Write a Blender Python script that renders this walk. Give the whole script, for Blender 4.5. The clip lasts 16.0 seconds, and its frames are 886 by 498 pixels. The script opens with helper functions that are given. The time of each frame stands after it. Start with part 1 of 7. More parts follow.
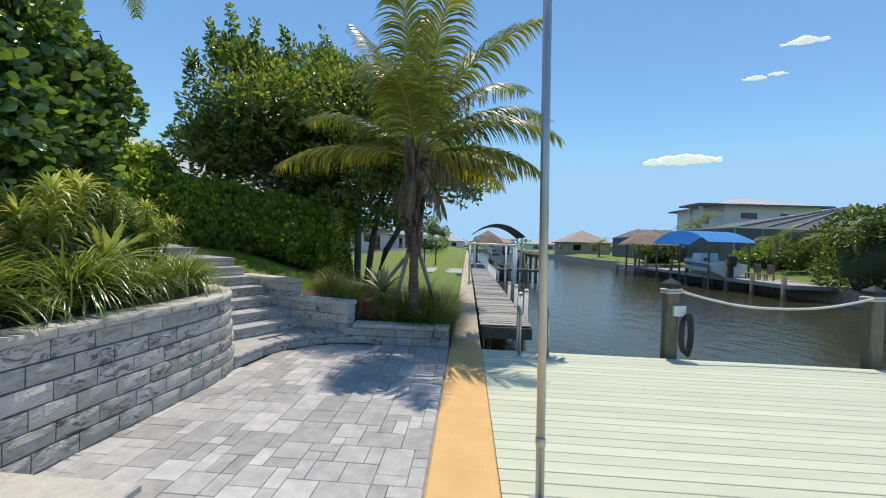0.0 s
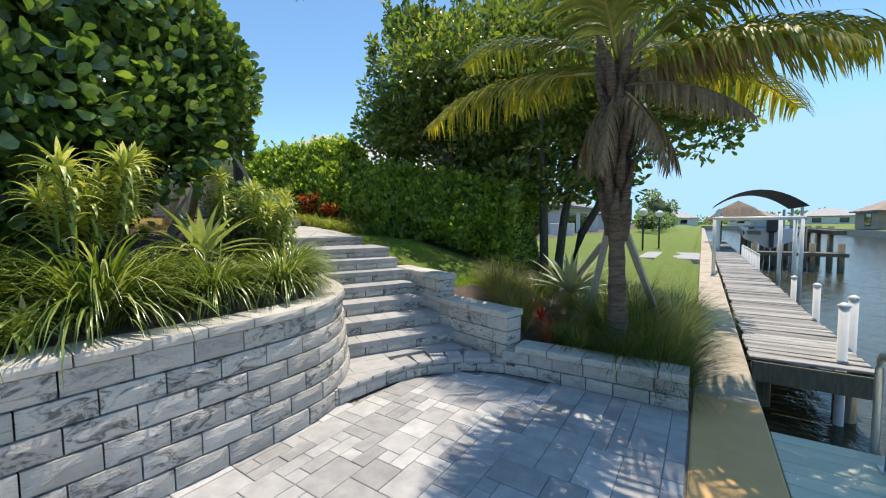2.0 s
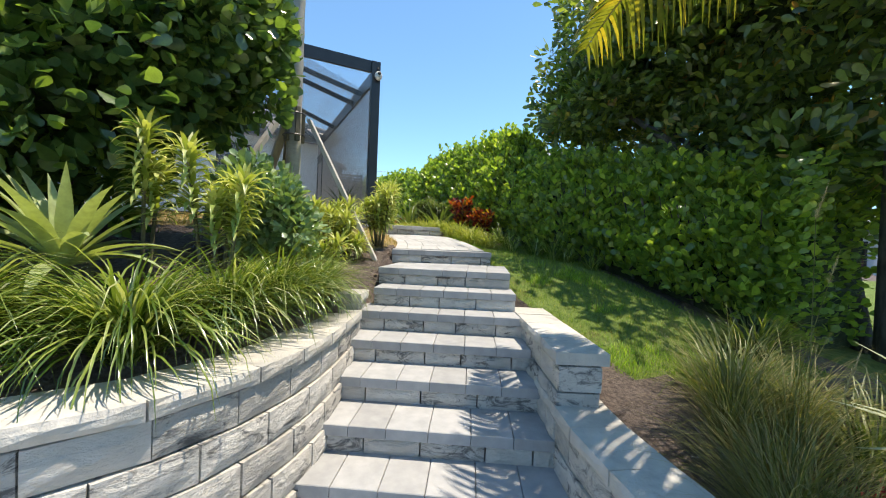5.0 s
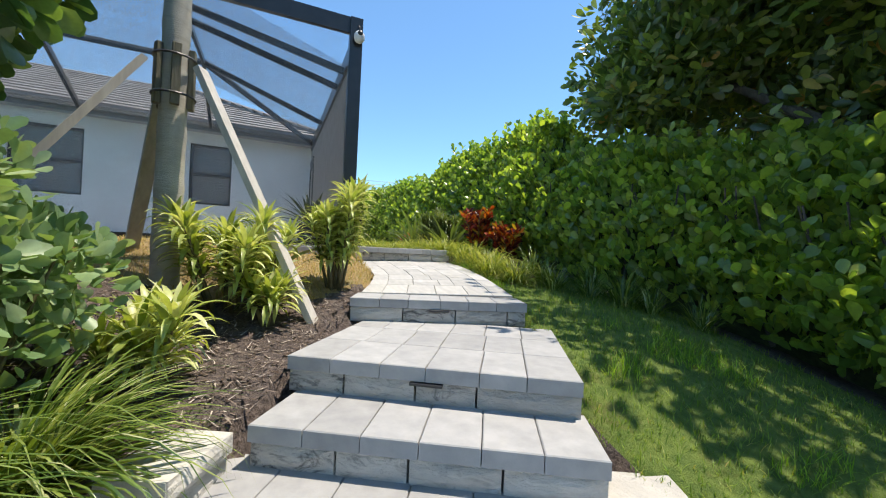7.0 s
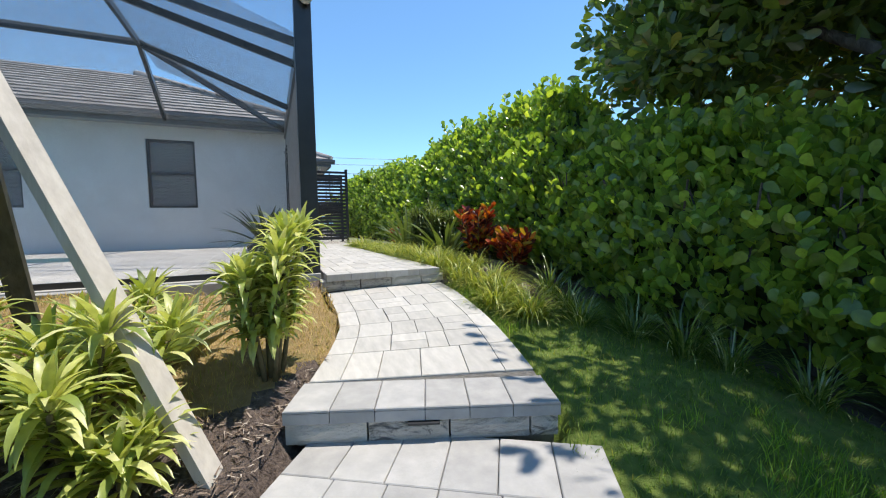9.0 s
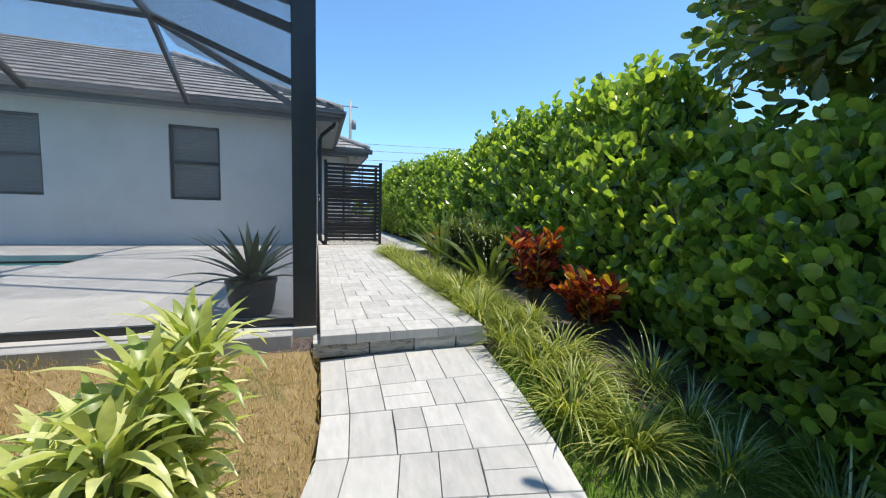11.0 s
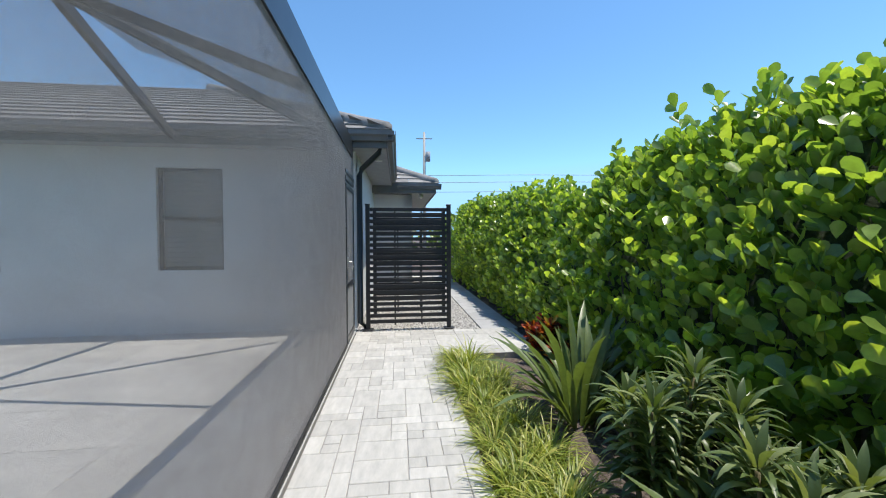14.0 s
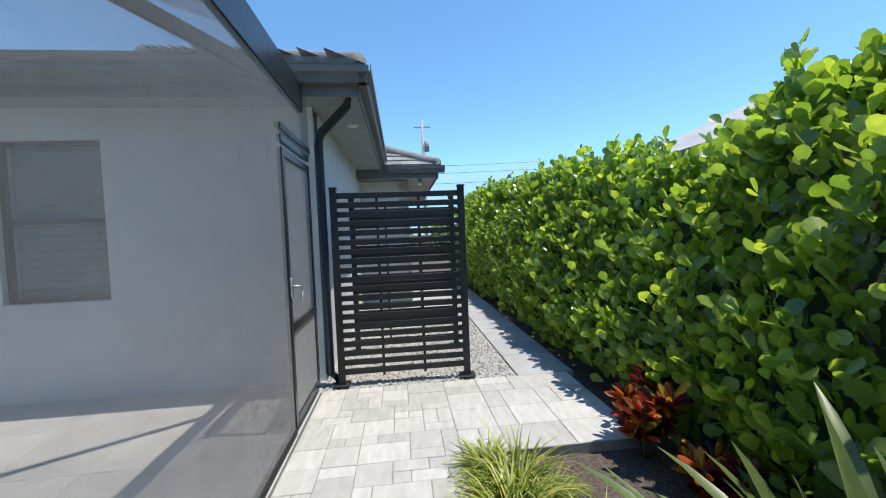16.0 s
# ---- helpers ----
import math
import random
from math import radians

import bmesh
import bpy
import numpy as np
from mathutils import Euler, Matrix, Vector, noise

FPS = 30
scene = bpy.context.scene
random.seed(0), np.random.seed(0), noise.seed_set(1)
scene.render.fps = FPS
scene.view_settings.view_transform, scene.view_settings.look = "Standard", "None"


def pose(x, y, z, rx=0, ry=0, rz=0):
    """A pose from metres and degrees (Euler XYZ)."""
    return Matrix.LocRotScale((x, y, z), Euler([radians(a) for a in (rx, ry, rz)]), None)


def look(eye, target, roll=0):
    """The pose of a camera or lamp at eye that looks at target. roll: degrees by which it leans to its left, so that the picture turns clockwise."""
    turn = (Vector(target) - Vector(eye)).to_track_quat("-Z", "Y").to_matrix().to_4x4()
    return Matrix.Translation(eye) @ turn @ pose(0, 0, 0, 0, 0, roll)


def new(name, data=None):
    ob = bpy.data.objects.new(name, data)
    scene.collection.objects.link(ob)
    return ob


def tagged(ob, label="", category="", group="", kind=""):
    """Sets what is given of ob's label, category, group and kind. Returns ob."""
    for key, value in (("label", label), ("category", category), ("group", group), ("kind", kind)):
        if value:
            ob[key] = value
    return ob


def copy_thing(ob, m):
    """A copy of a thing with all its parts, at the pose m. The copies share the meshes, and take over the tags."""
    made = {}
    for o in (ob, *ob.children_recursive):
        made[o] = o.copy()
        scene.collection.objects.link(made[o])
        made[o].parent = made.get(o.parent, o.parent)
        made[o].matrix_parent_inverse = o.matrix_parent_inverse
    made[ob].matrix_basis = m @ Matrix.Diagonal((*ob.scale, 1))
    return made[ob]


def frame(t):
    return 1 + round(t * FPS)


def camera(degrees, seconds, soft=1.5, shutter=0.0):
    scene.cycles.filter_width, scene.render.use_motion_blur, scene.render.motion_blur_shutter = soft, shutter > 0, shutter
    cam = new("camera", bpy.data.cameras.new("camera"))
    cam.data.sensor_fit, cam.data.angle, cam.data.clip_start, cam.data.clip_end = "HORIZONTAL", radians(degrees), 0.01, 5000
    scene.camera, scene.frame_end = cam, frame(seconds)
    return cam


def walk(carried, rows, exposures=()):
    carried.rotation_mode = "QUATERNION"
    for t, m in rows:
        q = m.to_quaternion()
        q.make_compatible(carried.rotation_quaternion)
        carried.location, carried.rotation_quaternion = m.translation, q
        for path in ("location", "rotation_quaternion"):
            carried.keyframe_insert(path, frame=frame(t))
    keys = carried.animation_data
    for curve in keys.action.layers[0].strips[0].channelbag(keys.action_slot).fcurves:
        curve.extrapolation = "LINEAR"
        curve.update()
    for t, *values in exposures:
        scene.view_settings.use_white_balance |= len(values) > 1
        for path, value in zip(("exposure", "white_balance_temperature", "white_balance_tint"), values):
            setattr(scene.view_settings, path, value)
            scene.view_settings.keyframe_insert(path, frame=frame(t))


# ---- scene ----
cam = camera(98.0, 16.0, soft=1.1)
PATH = [
    (0, (0.53, -0.199, 1.64), (0.405, 1.797, 1.614), 2.0),
    (0.5, (0.45, 0.436, 1.618), (0.11, 2.407, 1.571), 1.4),
    (1, (0.415, 1.001, 1.616), (-0.162, 2.915, 1.548), 0.4),
    (1.5, (0.353, 1.604, 1.595), (-0.494, 3.413, 1.5), -0.4),
    (2, (0.344, 2.15, 1.598), (-0.77, 3.806, 1.471), -0.6),
    (2.5, (0.301, 2.67, 1.558), (-1.064, 4.124, 1.41), -0.2),
    (3, (0.183, 3.182, 1.557), (-1.364, 4.441, 1.408), 0.8),
    (3.5, (0.006, 3.703, 1.559), (-1.661, 4.799, 1.424), 1.0),
    (4, (-0.271, 4.12, 1.522), (-2.005, 5.112, 1.419), 1.4),
    (4.2, (-0.358, 4.258, 1.512), (-2.112, 5.214, 1.416), 1.5),
    (6.3, (-2.098, 5.547, 1.541), (-3.977, 6.231, 1.565), 3.5),
    (6.5, (-2.3, 5.615, 1.578), (-4.176, 6.308, 1.607), 3.4),
    (7, (-2.664, 5.779, 1.722), (-4.531, 6.498, 1.741), 2.5),
    (7.5, (-2.929, 5.903, 1.846), (-4.783, 6.651, 1.833), 1.7),
    (8, (-3.151, 5.998, 1.952), (-5.002, 6.756, 1.901), 0.6),
    (8.5, (-3.357, 6.116, 2.047), (-5.208, 6.87, 1.959), -0.2),
    (8.7, (-3.444, 6.166, 2.104), (-5.3, 6.904, 1.999), -0.8),
    (10.8, (-4.512, 6.517, 2.495), (-6.422, 7.073, 2.296), 1.7),
    (11, (-4.687, 6.585, 2.533), (-6.609, 7.105, 2.345), 1.6),
    (11.5, (-5.146, 6.699, 2.629), (-7.09, 7.139, 2.458), 1.8),
    (12, (-5.641, 6.852, 2.763), (-7.604, 7.206, 2.619), 1.0),
    (12.5, (-6.193, 7.005, 2.79), (-8.173, 7.271, 2.7), 0.9),
    (13, (-6.754, 7.057, 2.832), (-8.744, 7.254, 2.782), 0.7),
    (13.5, (-7.348, 7.074, 2.89), (-9.342, 7.229, 2.863), 0.3),
    (14, (-7.892, 7.042, 3.091), (-9.888, 7.167, 3.04), -0.2),
    (14.5, (-8.38, 7.001, 3.173), (-10.378, 7.069, 3.105), -1.0),
    (15, (-8.902, 7.009, 3.16), (-10.901, 7.041, 3.105), -1.6),
    (15.5, (-9.442, 7.03, 3.152), (-11.44, 7.067, 3.092), -2.0),
    (16, (-9.971, 7.093, 3.151), (-11.967, 7.204, 3.068), -2.3),
]
EXPOSURES = [(0, 0.12, 7250, 11), (1.5, 0.35, 7400, 11), (2.5, 0.62, 7600, 11), (3.5, 0.78, 7700, 10), (4.2, 0.78, 7600, 10), (7, 0.68, 7100, 11), (11, 0.55, 6700, 10), (14.5, 0.52, 6650, 9), (16, 0.52, 6650, 9)]
walk(cam, [(t, look(eye, target, roll)) for t, eye, target, roll in PATH], EXPOSURES)

# ---- daylight ----
SUN_DIR = Vector((0.02, 0.29, 0.955)).normalized()
world = bpy.data.worlds.new("sky")
scene.world = world
world.use_nodes = True
wn = world.node_tree
wn.nodes.clear()
sky = wn.nodes.new("ShaderNodeTexSky")
sky.sky_type = 'NISHITA'
sky.sun_disc = False
sky.sun_elevation = math.asin(SUN_DIR.z)
sky.sun_rotation = math.atan2(SUN_DIR.x, SUN_DIR.y)
sky.air_density, sky.dust_density, sky.ozone_density = 1.0, 0.0, 3.0
bg = wn.nodes.new("ShaderNodeBackground")
bg.inputs["Strength"].default_value = 0.145
wout = wn.nodes.new("ShaderNodeOutputWorld")
tint = wn.nodes.new("ShaderNodeMix")
tint.data_type, tint.blend_type = 'RGBA', 'MULTIPLY'
tint.inputs[0].default_value, tint.inputs[7].default_value = 1.0, (0.73, 1.0, 1.12, 1)
wn.links.new(sky.outputs[0], tint.inputs[6])
haze = wn.nodes.new("ShaderNodeMix")
haze.data_type, haze.blend_type = 'RGBA', 'DARKEN'
haze.inputs[0].default_value, haze.inputs[7].default_value = 1.0, (2.2, 4.1, 6.6, 1)
wn.links.new(tint.outputs[2], haze.inputs[6])
wn.links.new(haze.outputs[2], bg.inputs[0])
wn.links.new(bg.outputs[0], wout.inputs[0])
sun_data = bpy.data.lights.new("sun", 'SUN')
sun_data.energy, sun_data.angle, sun_data.color = 3.75, radians(0.53), (1.0, 0.95, 0.87)
sun = new("sun", sun_data)
sun.matrix_world = look(SUN_DIR * 60, (0, 0, 0))
scene.view_settings.exposure = 0.0


# ---- materials ----
def start_mat(name, rough=0.7, metal=0.0):
    m = bpy.data.materials.new(name)
    m.use_nodes = True
    b = m.node_tree.nodes["Principled BSDF"]
    b.inputs["Roughness"].default_value = rough
    b.inputs["Metallic"].default_value = metal
    return m, m.node_tree, b


def ramp(nt, fac, cols, interp='LINEAR'):
    r = nt.nodes.new("ShaderNodeValToRGB")
    r.color_ramp.interpolation = interp
    e = r.color_ramp.elements
    while len(e) < len(cols):
        e.new(0.5)
    for k, (p, c) in enumerate(cols):
        e[k].position, e[k].color = p, (*c, 1)
    nt.links.new(fac, r.inputs[0])
    return r.outputs[0]


def noise_tex(nt, scale, detail=5, rough=0.6, stretch=(1, 1, 1), obj=True, warp=0.0):
    tc = nt.nodes.new("ShaderNodeTexCoord")
    mp = nt.nodes.new("ShaderNodeMapping")
    mp.inputs["Scale"].default_value = stretch
    n = nt.nodes.new("ShaderNodeTexNoise")
    n.inputs["Scale"].default_value, n.inputs["Detail"].default_value = scale, detail
    n.inputs["Roughness"].default_value = rough
    n.inputs["Distortion"].default_value = warp
    if obj:
        nt.links.new(tc.outputs["Object"], mp.inputs[0])
    else:
        geo = nt.nodes.new("ShaderNodeNewGeometry")
        nt.links.new(geo.outputs["Position"], mp.inputs[0])
    nt.links.new(mp.outputs[0], n.inputs[0])
    return n.outputs["Fac"]


def mix(nt, fac, a, b, mode='MIX'):
    n = nt.nodes.new("ShaderNodeMix")
    n.data_type, n.blend_type = 'RGBA', mode
    for sock, v in ((n.inputs[0], fac), (n.inputs[6], a), (n.inputs[7], b)):
        if isinstance(v, (int, float)):
            sock.default_value = v
        elif isinstance(v, tuple):
            sock.default_value = (*v, 1)
        else:
            nt.links.new(v, sock)
    return n.outputs[2]


def bump(nt, b, height, strength=0.3, dist=0.01):
    n = nt.nodes.new("ShaderNodeBump")
    n.inputs["Strength"].default_value, n.inputs["Distance"].default_value = strength, dist
    nt.links.new(height, n.inputs["Height"])
    nt.links.new(n.outputs[0], b.inputs["Normal"])


def surface(name, c1, c2, scale=8, rough=0.7, bump_s=0.3, bump_scale=60, bump_d=0.004, vary=0.0, big=None, metal=0.0, stretch=(1, 1, 1), island=False, gate=0.0):
    """Two-scale mottled surface; vary: brightness change from piece to piece; big: (scale, colour, low, high) for stains."""
    m, nt, b = start_mat(name, rough, metal)
    n1 = noise_tex(nt, scale, stretch=stretch, obj=False)
    col = ramp(nt, n1, [(0.3, c1), (0.7, c2)])
    if big:
        s = ramp(nt, noise_tex(nt, big[0], 9, 0.74, stretch, obj=False, warp=1.4 if gate else 0.0), [(big[2], (0, 0, 0)), (big[3], (1, 1, 1))])
        if gate:
            gr = nt.nodes.new("ShaderNodeObjectInfo").outputs["Random"]
            gm = nt.nodes.new("ShaderNodeMath")
            gm.operation = 'MULTIPLY'
            gm.inputs[1].default_value = 7.31
            gf = nt.nodes.new("ShaderNodeMath")
            gf.operation = 'FRACT'
            nt.links.new(gr, gm.inputs[0])
            nt.links.new(gm.outputs[0], gf.inputs[0])
            s = mix(nt, 1.0, s, ramp(nt, gf.outputs[0], [(gate, (0.12, 0.12, 0.12)), (gate + 0.3, (1, 1, 1))]), 'MULTIPLY')
        col = mix(nt, s, col, big[1])
    if vary:
        if island:
            rnd = nt.nodes.new("ShaderNodeNewGeometry").outputs["Random Per Island"]
        else:
            rnd = nt.nodes.new("ShaderNodeObjectInfo").outputs["Random"]
        lo, hi = 1 - vary, 1 + vary * 0.4
        col = mix(nt, 1.0, col, ramp(nt, rnd, [(0, (lo, lo, lo)), (1, (hi, hi, hi))]), 'MULTIPLY')
    nt.links.new(col, b.inputs["Base Color"])
    if bump_s:
        bump(nt, b, noise_tex(nt, bump_scale, 6, 0.65, stretch, obj=False), bump_s, bump_d)
    return m


def leaf_mat(name, cols, rough=0.4, trans=0.35, spec=0.5):
    """Leaves: colour from leaf to leaf, some light let through."""
    m, nt, b = start_mat(name, rough)
    geo = nt.nodes.new("ShaderNodeNewGeometry")
    col = ramp(nt, geo.outputs["Random Per Island"], cols)
    col = mix(nt, 0.35, col, ramp(nt, noise_tex(nt, 25, 3, obj=False), [(0.3, (0.45, 0.45, 0.45)), (0.7, (1.3, 1.3, 1.3))]), 'MULTIPLY')
    nt.links.new(col, b.inputs["Base Color"])
    b.inputs["Specular IOR Level"].default_value = spec
    t = nt.nodes.new("ShaderNodeBsdfTranslucent")
    bright = mix(nt, 1.0, col, (1.5, 1.5, 0.55), 'MULTIPLY')
    nt.links.new(bright, t.inputs[0])
    ms = nt.nodes.new("ShaderNodeMixShader")
    ms.inputs[0].default_value = trans
    nt.links.new(b.outputs[0], ms.inputs[1])
    nt.links.new(t.outputs[0], ms.inputs[2])
    nt.links.new(ms.outputs[0], nt.nodes["Material Output"].inputs[0])
    return m


M_BLOCK = surface("split_face_block", (0.53, 0.505, 0.46), (0.65, 0.615, 0.565), 9, 0.9, 0.9, 26, 0.02, 0.20, (6.0, (0.15, 0.147, 0.143), 0.50, 0.60), stretch=(1, 1, 2.2), gate=0.26)
M_CAPSTONE = surface("cap_stone", (0.50, 0.475, 0.43), (0.62, 0.585, 0.53), 12, 0.9, 0.8, 35, 0.012, 0.14, (4.0, (0.36, 0.35, 0.33), 0.55, 0.75))
M_TREAD = surface("tread_paver", (0.33, 0.33, 0.33), (0.44, 0.435, 0.43), 10, 0.8, 0.3, 90, 0.004, 0.16, (3.0, (0.34, 0.34, 0.34), 0.5, 0.8))
M_PAVER = surface("patio_paver", (0.36, 0.36, 0.37), (0.52, 0.51, 0.50), 7, 0.8, 0.3, 90, 0.004, 0.34, (2.2, (0.30, 0.30, 0.31), 0.5, 0.8))
M_PAVER_LIGHT = surface("terrace_paver", (0.41, 0.40, 0.38), (0.54, 0.525, 0.495), 7, 0.8, 0.3, 90, 0.004, 0.17, (3.0, (0.44, 0.43, 0.41), 0.5, 0.75), stretch=(1, 3, 1))
M_SAND = surface("joint_sand", (0.22, 0.21, 0.20), (0.34, 0.33, 0.31), 30, 0.95, 0.4, 150)
M_CAP_TAN = surface("tan_coating", (0.60, 0.36, 0.14), (0.68, 0.43, 0.19), 3, 0.75, 0.25, 120, 0.003, 0, (5.0, (0.52, 0.33, 0.16), 0.55, 0.8))
M_CAP_GREY = surface("weathered_concrete", (0.40, 0.34, 0.26), (0.54, 0.47, 0.37), 4, 0.9, 0.4, 80, 0.004, 0, (1.5, (0.20, 0.17, 0.13), 0.5, 0.7))
M_DECKBOARD = surface("pale_green_deck_paint", (0.50, 0.54, 0.41), (0.58, 0.61, 0.47), 3, 0.6, 0.2, 60, 0.003, 0.10, (2.0, (0.55, 0.58, 0.46), 0.55, 0.8), stretch=(0.3, 3, 1))
M_WEATHERED = surface("weathered_boards", (0.24, 0.23, 0.22), (0.42, 0.41, 0.39), 5, 0.9, 0.5, 40, 0.006, 0.4, stretch=(1, 6, 1))
M_PILE = surface("treated_pile_wood", (0.13, 0.12, 0.08), (0.24, 0.22, 0.16), 8, 0.9, 0.6, 40, 0.01, 0.2, stretch=(4, 4, 0.6))
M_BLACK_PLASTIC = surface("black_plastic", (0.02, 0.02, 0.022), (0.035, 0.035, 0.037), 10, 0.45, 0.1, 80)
M_ROPE = surface("white_rope", (0.55, 0.54, 0.50), (0.72, 0.71, 0.67), 60, 0.9, 0.6, 150, 0.006)
M_STEEL = surface("brushed_steel", (0.45, 0.45, 0.44), (0.58, 0.58, 0.57), 10, 0.38, 0.1, 90, 0.001, metal=0.85, stretch=(1, 1, 0.2))
M_WHITE_PLASTIC = surface("white_pvc", (0.70, 0.70, 0.68), (0.80, 0.80, 0.78), 8, 0.45, 0.08, 60)
M_BRONZE = surface("dark_bronze_aluminium", (0.022, 0.024, 0.026), (0.034, 0.036, 0.038), 6, 0.28, 0.06, 120, 0.001)
M_SCREEN = surface("screen_thread", (0.29, 0.27, 0.258), (0.35, 0.325, 0.31), 6, 0.8, 0.0)
M_STUCCO = surface("grey_white_stucco", (0.60, 0.60, 0.59), (0.68, 0.68, 0.67), 2.0, 0.9, 0.45, 140, 0.004)
M_FASCIA = surface("grey_fascia", (0.12, 0.125, 0.13), (0.16, 0.165, 0.17), 5, 0.55, 0.1, 60)
M_SOFFIT = surface("grey_soffit", (0.26, 0.27, 0.28), (0.32, 0.33, 0.34), 5, 0.6, 0.1, 60)
M_ROOF = surface("grey_roof_tile", (0.17, 0.165, 0.16), (0.30, 0.29, 0.275), 4, 0.85, 0.4, 50, 0.006, 0.25)
M_DECK_STONE = surface("pool_deck_stone", (0.40, 0.39, 0.37), (0.51, 0.50, 0.475), 3, 0.75, 0.2, 70, 0.003, 0.12, (1.2, (0.40, 0.39, 0.37), 0.45, 0.75))
M_FENCE = surface("black_slat_metal", (0.014, 0.015, 0.018), (0.022, 0.023, 0.027), 5, 0.5, 0.1, 100)
M_MULCH = surface("dark_mulch", (0.06, 0.044, 0.037), (0.22, 0.17, 0.145), 38, 0.95, 1.0, 70, 0.03, 0, (130, (0.22, 0.18, 0.15), 0.62, 0.7))
M_LAWN = surface("lawn_ground", (0.085, 0.15, 0.02), (0.21, 0.28, 0.05), 14, 0.95, 0.9, 120, 0.03, 0, (1.6, (0.22, 0.17, 0.06), 0.56, 0.74))
M_DRYLAWN = surface("dry_lawn_ground", (0.34, 0.235, 0.10), (0.50, 0.36, 0.17), 18, 0.95, 0.9, 120, 0.03, 0, (1.4, (0.12, 0.16, 0.04), 0.56, 0.7))
M_GRAVEL = surface("pale_gravel", (0.30, 0.29, 0.28), (0.62, 0.60, 0.57), 55, 0.9, 1.0, 45, 0.03)
M_SLAB = surface("grey_walk_slab", (0.33, 0.33, 0.34), (0.42, 0.42, 0.42), 4, 0.85, 0.3, 80, 0.004, 0.12)
M_BARK = surface("grey_bark", (0.07, 0.06, 0.05), (0.19, 0.17, 0.15), 12, 0.95, 1.0, 30, 0.03, stretch=(2, 2, 0.5))
M_PALMBARK = surface("palm_bark", (0.10, 0.068, 0.045), (0.28, 0.21, 0.155), 14, 0.95, 1.0, 22, 0.04, stretch=(0.6, 0.6, 3.5))
M_ROYALBARK = surface("ringed_grey_trunk", (0.40, 0.37, 0.31), (0.56, 0.53, 0.46), 6, 0.9, 0.5, 30, 0.01, 0, (3, (0.26, 0.23, 0.19), 0.5, 0.75), stretch=(1, 1, 4))
M_LUMBER = surface("grey_lumber", (0.42, 0.39, 0.35), (0.56, 0.53, 0.48), 6, 0.85, 0.4, 50, 0.004, 0.15, stretch=(4, 4, 0.6))
M_POT = surface("black_pot", (0.03, 0.03, 0.032), (0.055, 0.055, 0.058), 8, 0.6, 0.2, 60)
M_STEM = surface("green_brown_stem", (0.10, 0.09, 0.045), (0.20, 0.17, 0.09), 20, 0.9, 0.4, 50)
# dark hull colour: the shade deep among twigs and leaves, painted in
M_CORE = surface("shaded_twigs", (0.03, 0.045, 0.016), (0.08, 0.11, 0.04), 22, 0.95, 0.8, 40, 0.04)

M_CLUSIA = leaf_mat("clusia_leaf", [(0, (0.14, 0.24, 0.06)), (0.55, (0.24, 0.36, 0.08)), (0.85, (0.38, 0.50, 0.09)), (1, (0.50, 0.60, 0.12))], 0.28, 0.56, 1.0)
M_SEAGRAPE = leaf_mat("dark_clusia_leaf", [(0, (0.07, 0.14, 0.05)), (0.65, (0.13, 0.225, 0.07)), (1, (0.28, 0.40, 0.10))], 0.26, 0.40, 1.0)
M_OAK = leaf_mat("tree_leaf", [(0, (0.075, 0.125, 0.038)), (0.65, (0.16, 0.235, 0.06)), (0.95, (0.33, 0.41, 0.09)), (1, (0.46, 0.26, 0.08))], 0.28, 0.46, 1.0)
M_MANGROVE = leaf_mat("mangrove_leaf", [(0, (0.05, 0.09, 0.02)), (0.6, (0.12, 0.19, 0.04)), (1, (0.24, 0.31, 0.09))], 0.45, 0.3)
M_PALM = leaf_mat("palm_leaflet", [(0, (0.12, 0.15, 0.03)), (0.6, (0.19, 0.23, 0.05)), (1, (0.30, 0.31, 0.08))], 0.4, 0.30, 0.4)
M_PALM_YELLOW = leaf_mat("yellowing_palm_leaflet", [(0, (0.16, 0.19, 0.03)), (0.6, (0.28, 0.28, 0.05)), (1, (0.52, 0.40, 0.06))], 0.45, 0.38, 0.3)
M_PALM_DEAD = leaf_mat("dead_palm_leaflet", [(0, (0.16, 0.11, 0.06)), (1, (0.34, 0.26, 0.17))], 0.8, 0.2, 0.1)
# palest liriope stops paint the whitish highlights on the blades into their colour
M_LIRIOPE = leaf_mat("liriope_blade", [(0, (0.055, 0.11, 0.02)), (0.5, (0.17, 0.245, 0.05)), (0.85, (0.33, 0.39, 0.11)), (1, (0.62, 0.64, 0.38))], 0.26, 0.30, 1.0)
M_LIRIOPE_PALE = leaf_mat("variegated_liriope_blade", [(0, (0.12, 0.18, 0.025)), (0.5, (0.27, 0.33, 0.055)), (1, (0.55, 0.52, 0.17))], 0.38, 0.35)
M_DRACAENA = leaf_mat("yellow_striped_leaf", [(0, (0.20, 0.28, 0.06)), (0.45, (0.44, 0.49, 0.13)), (1, (0.72, 0.72, 0.38))], 0.38, 0.3)
M_AGAVE = leaf_mat("agave_leaf", [(0, (0.30, 0.36, 0.24)), (1, (0.46, 0.50, 0.33))], 0.5, 0.12)
M_YELLOWAGAVE = leaf_mat("yellow_green_agave_leaf", [(0, (0.26, 0.34, 0.13)), (1, (0.48, 0.54, 0.27))], 0.45, 0.25)
M_DARKAGAVE = leaf_mat("dark_agave_leaf", [(0, (0.035, 0.055, 0.025)), (1, (0.09, 0.12, 0.05))], 0.45, 0.1)
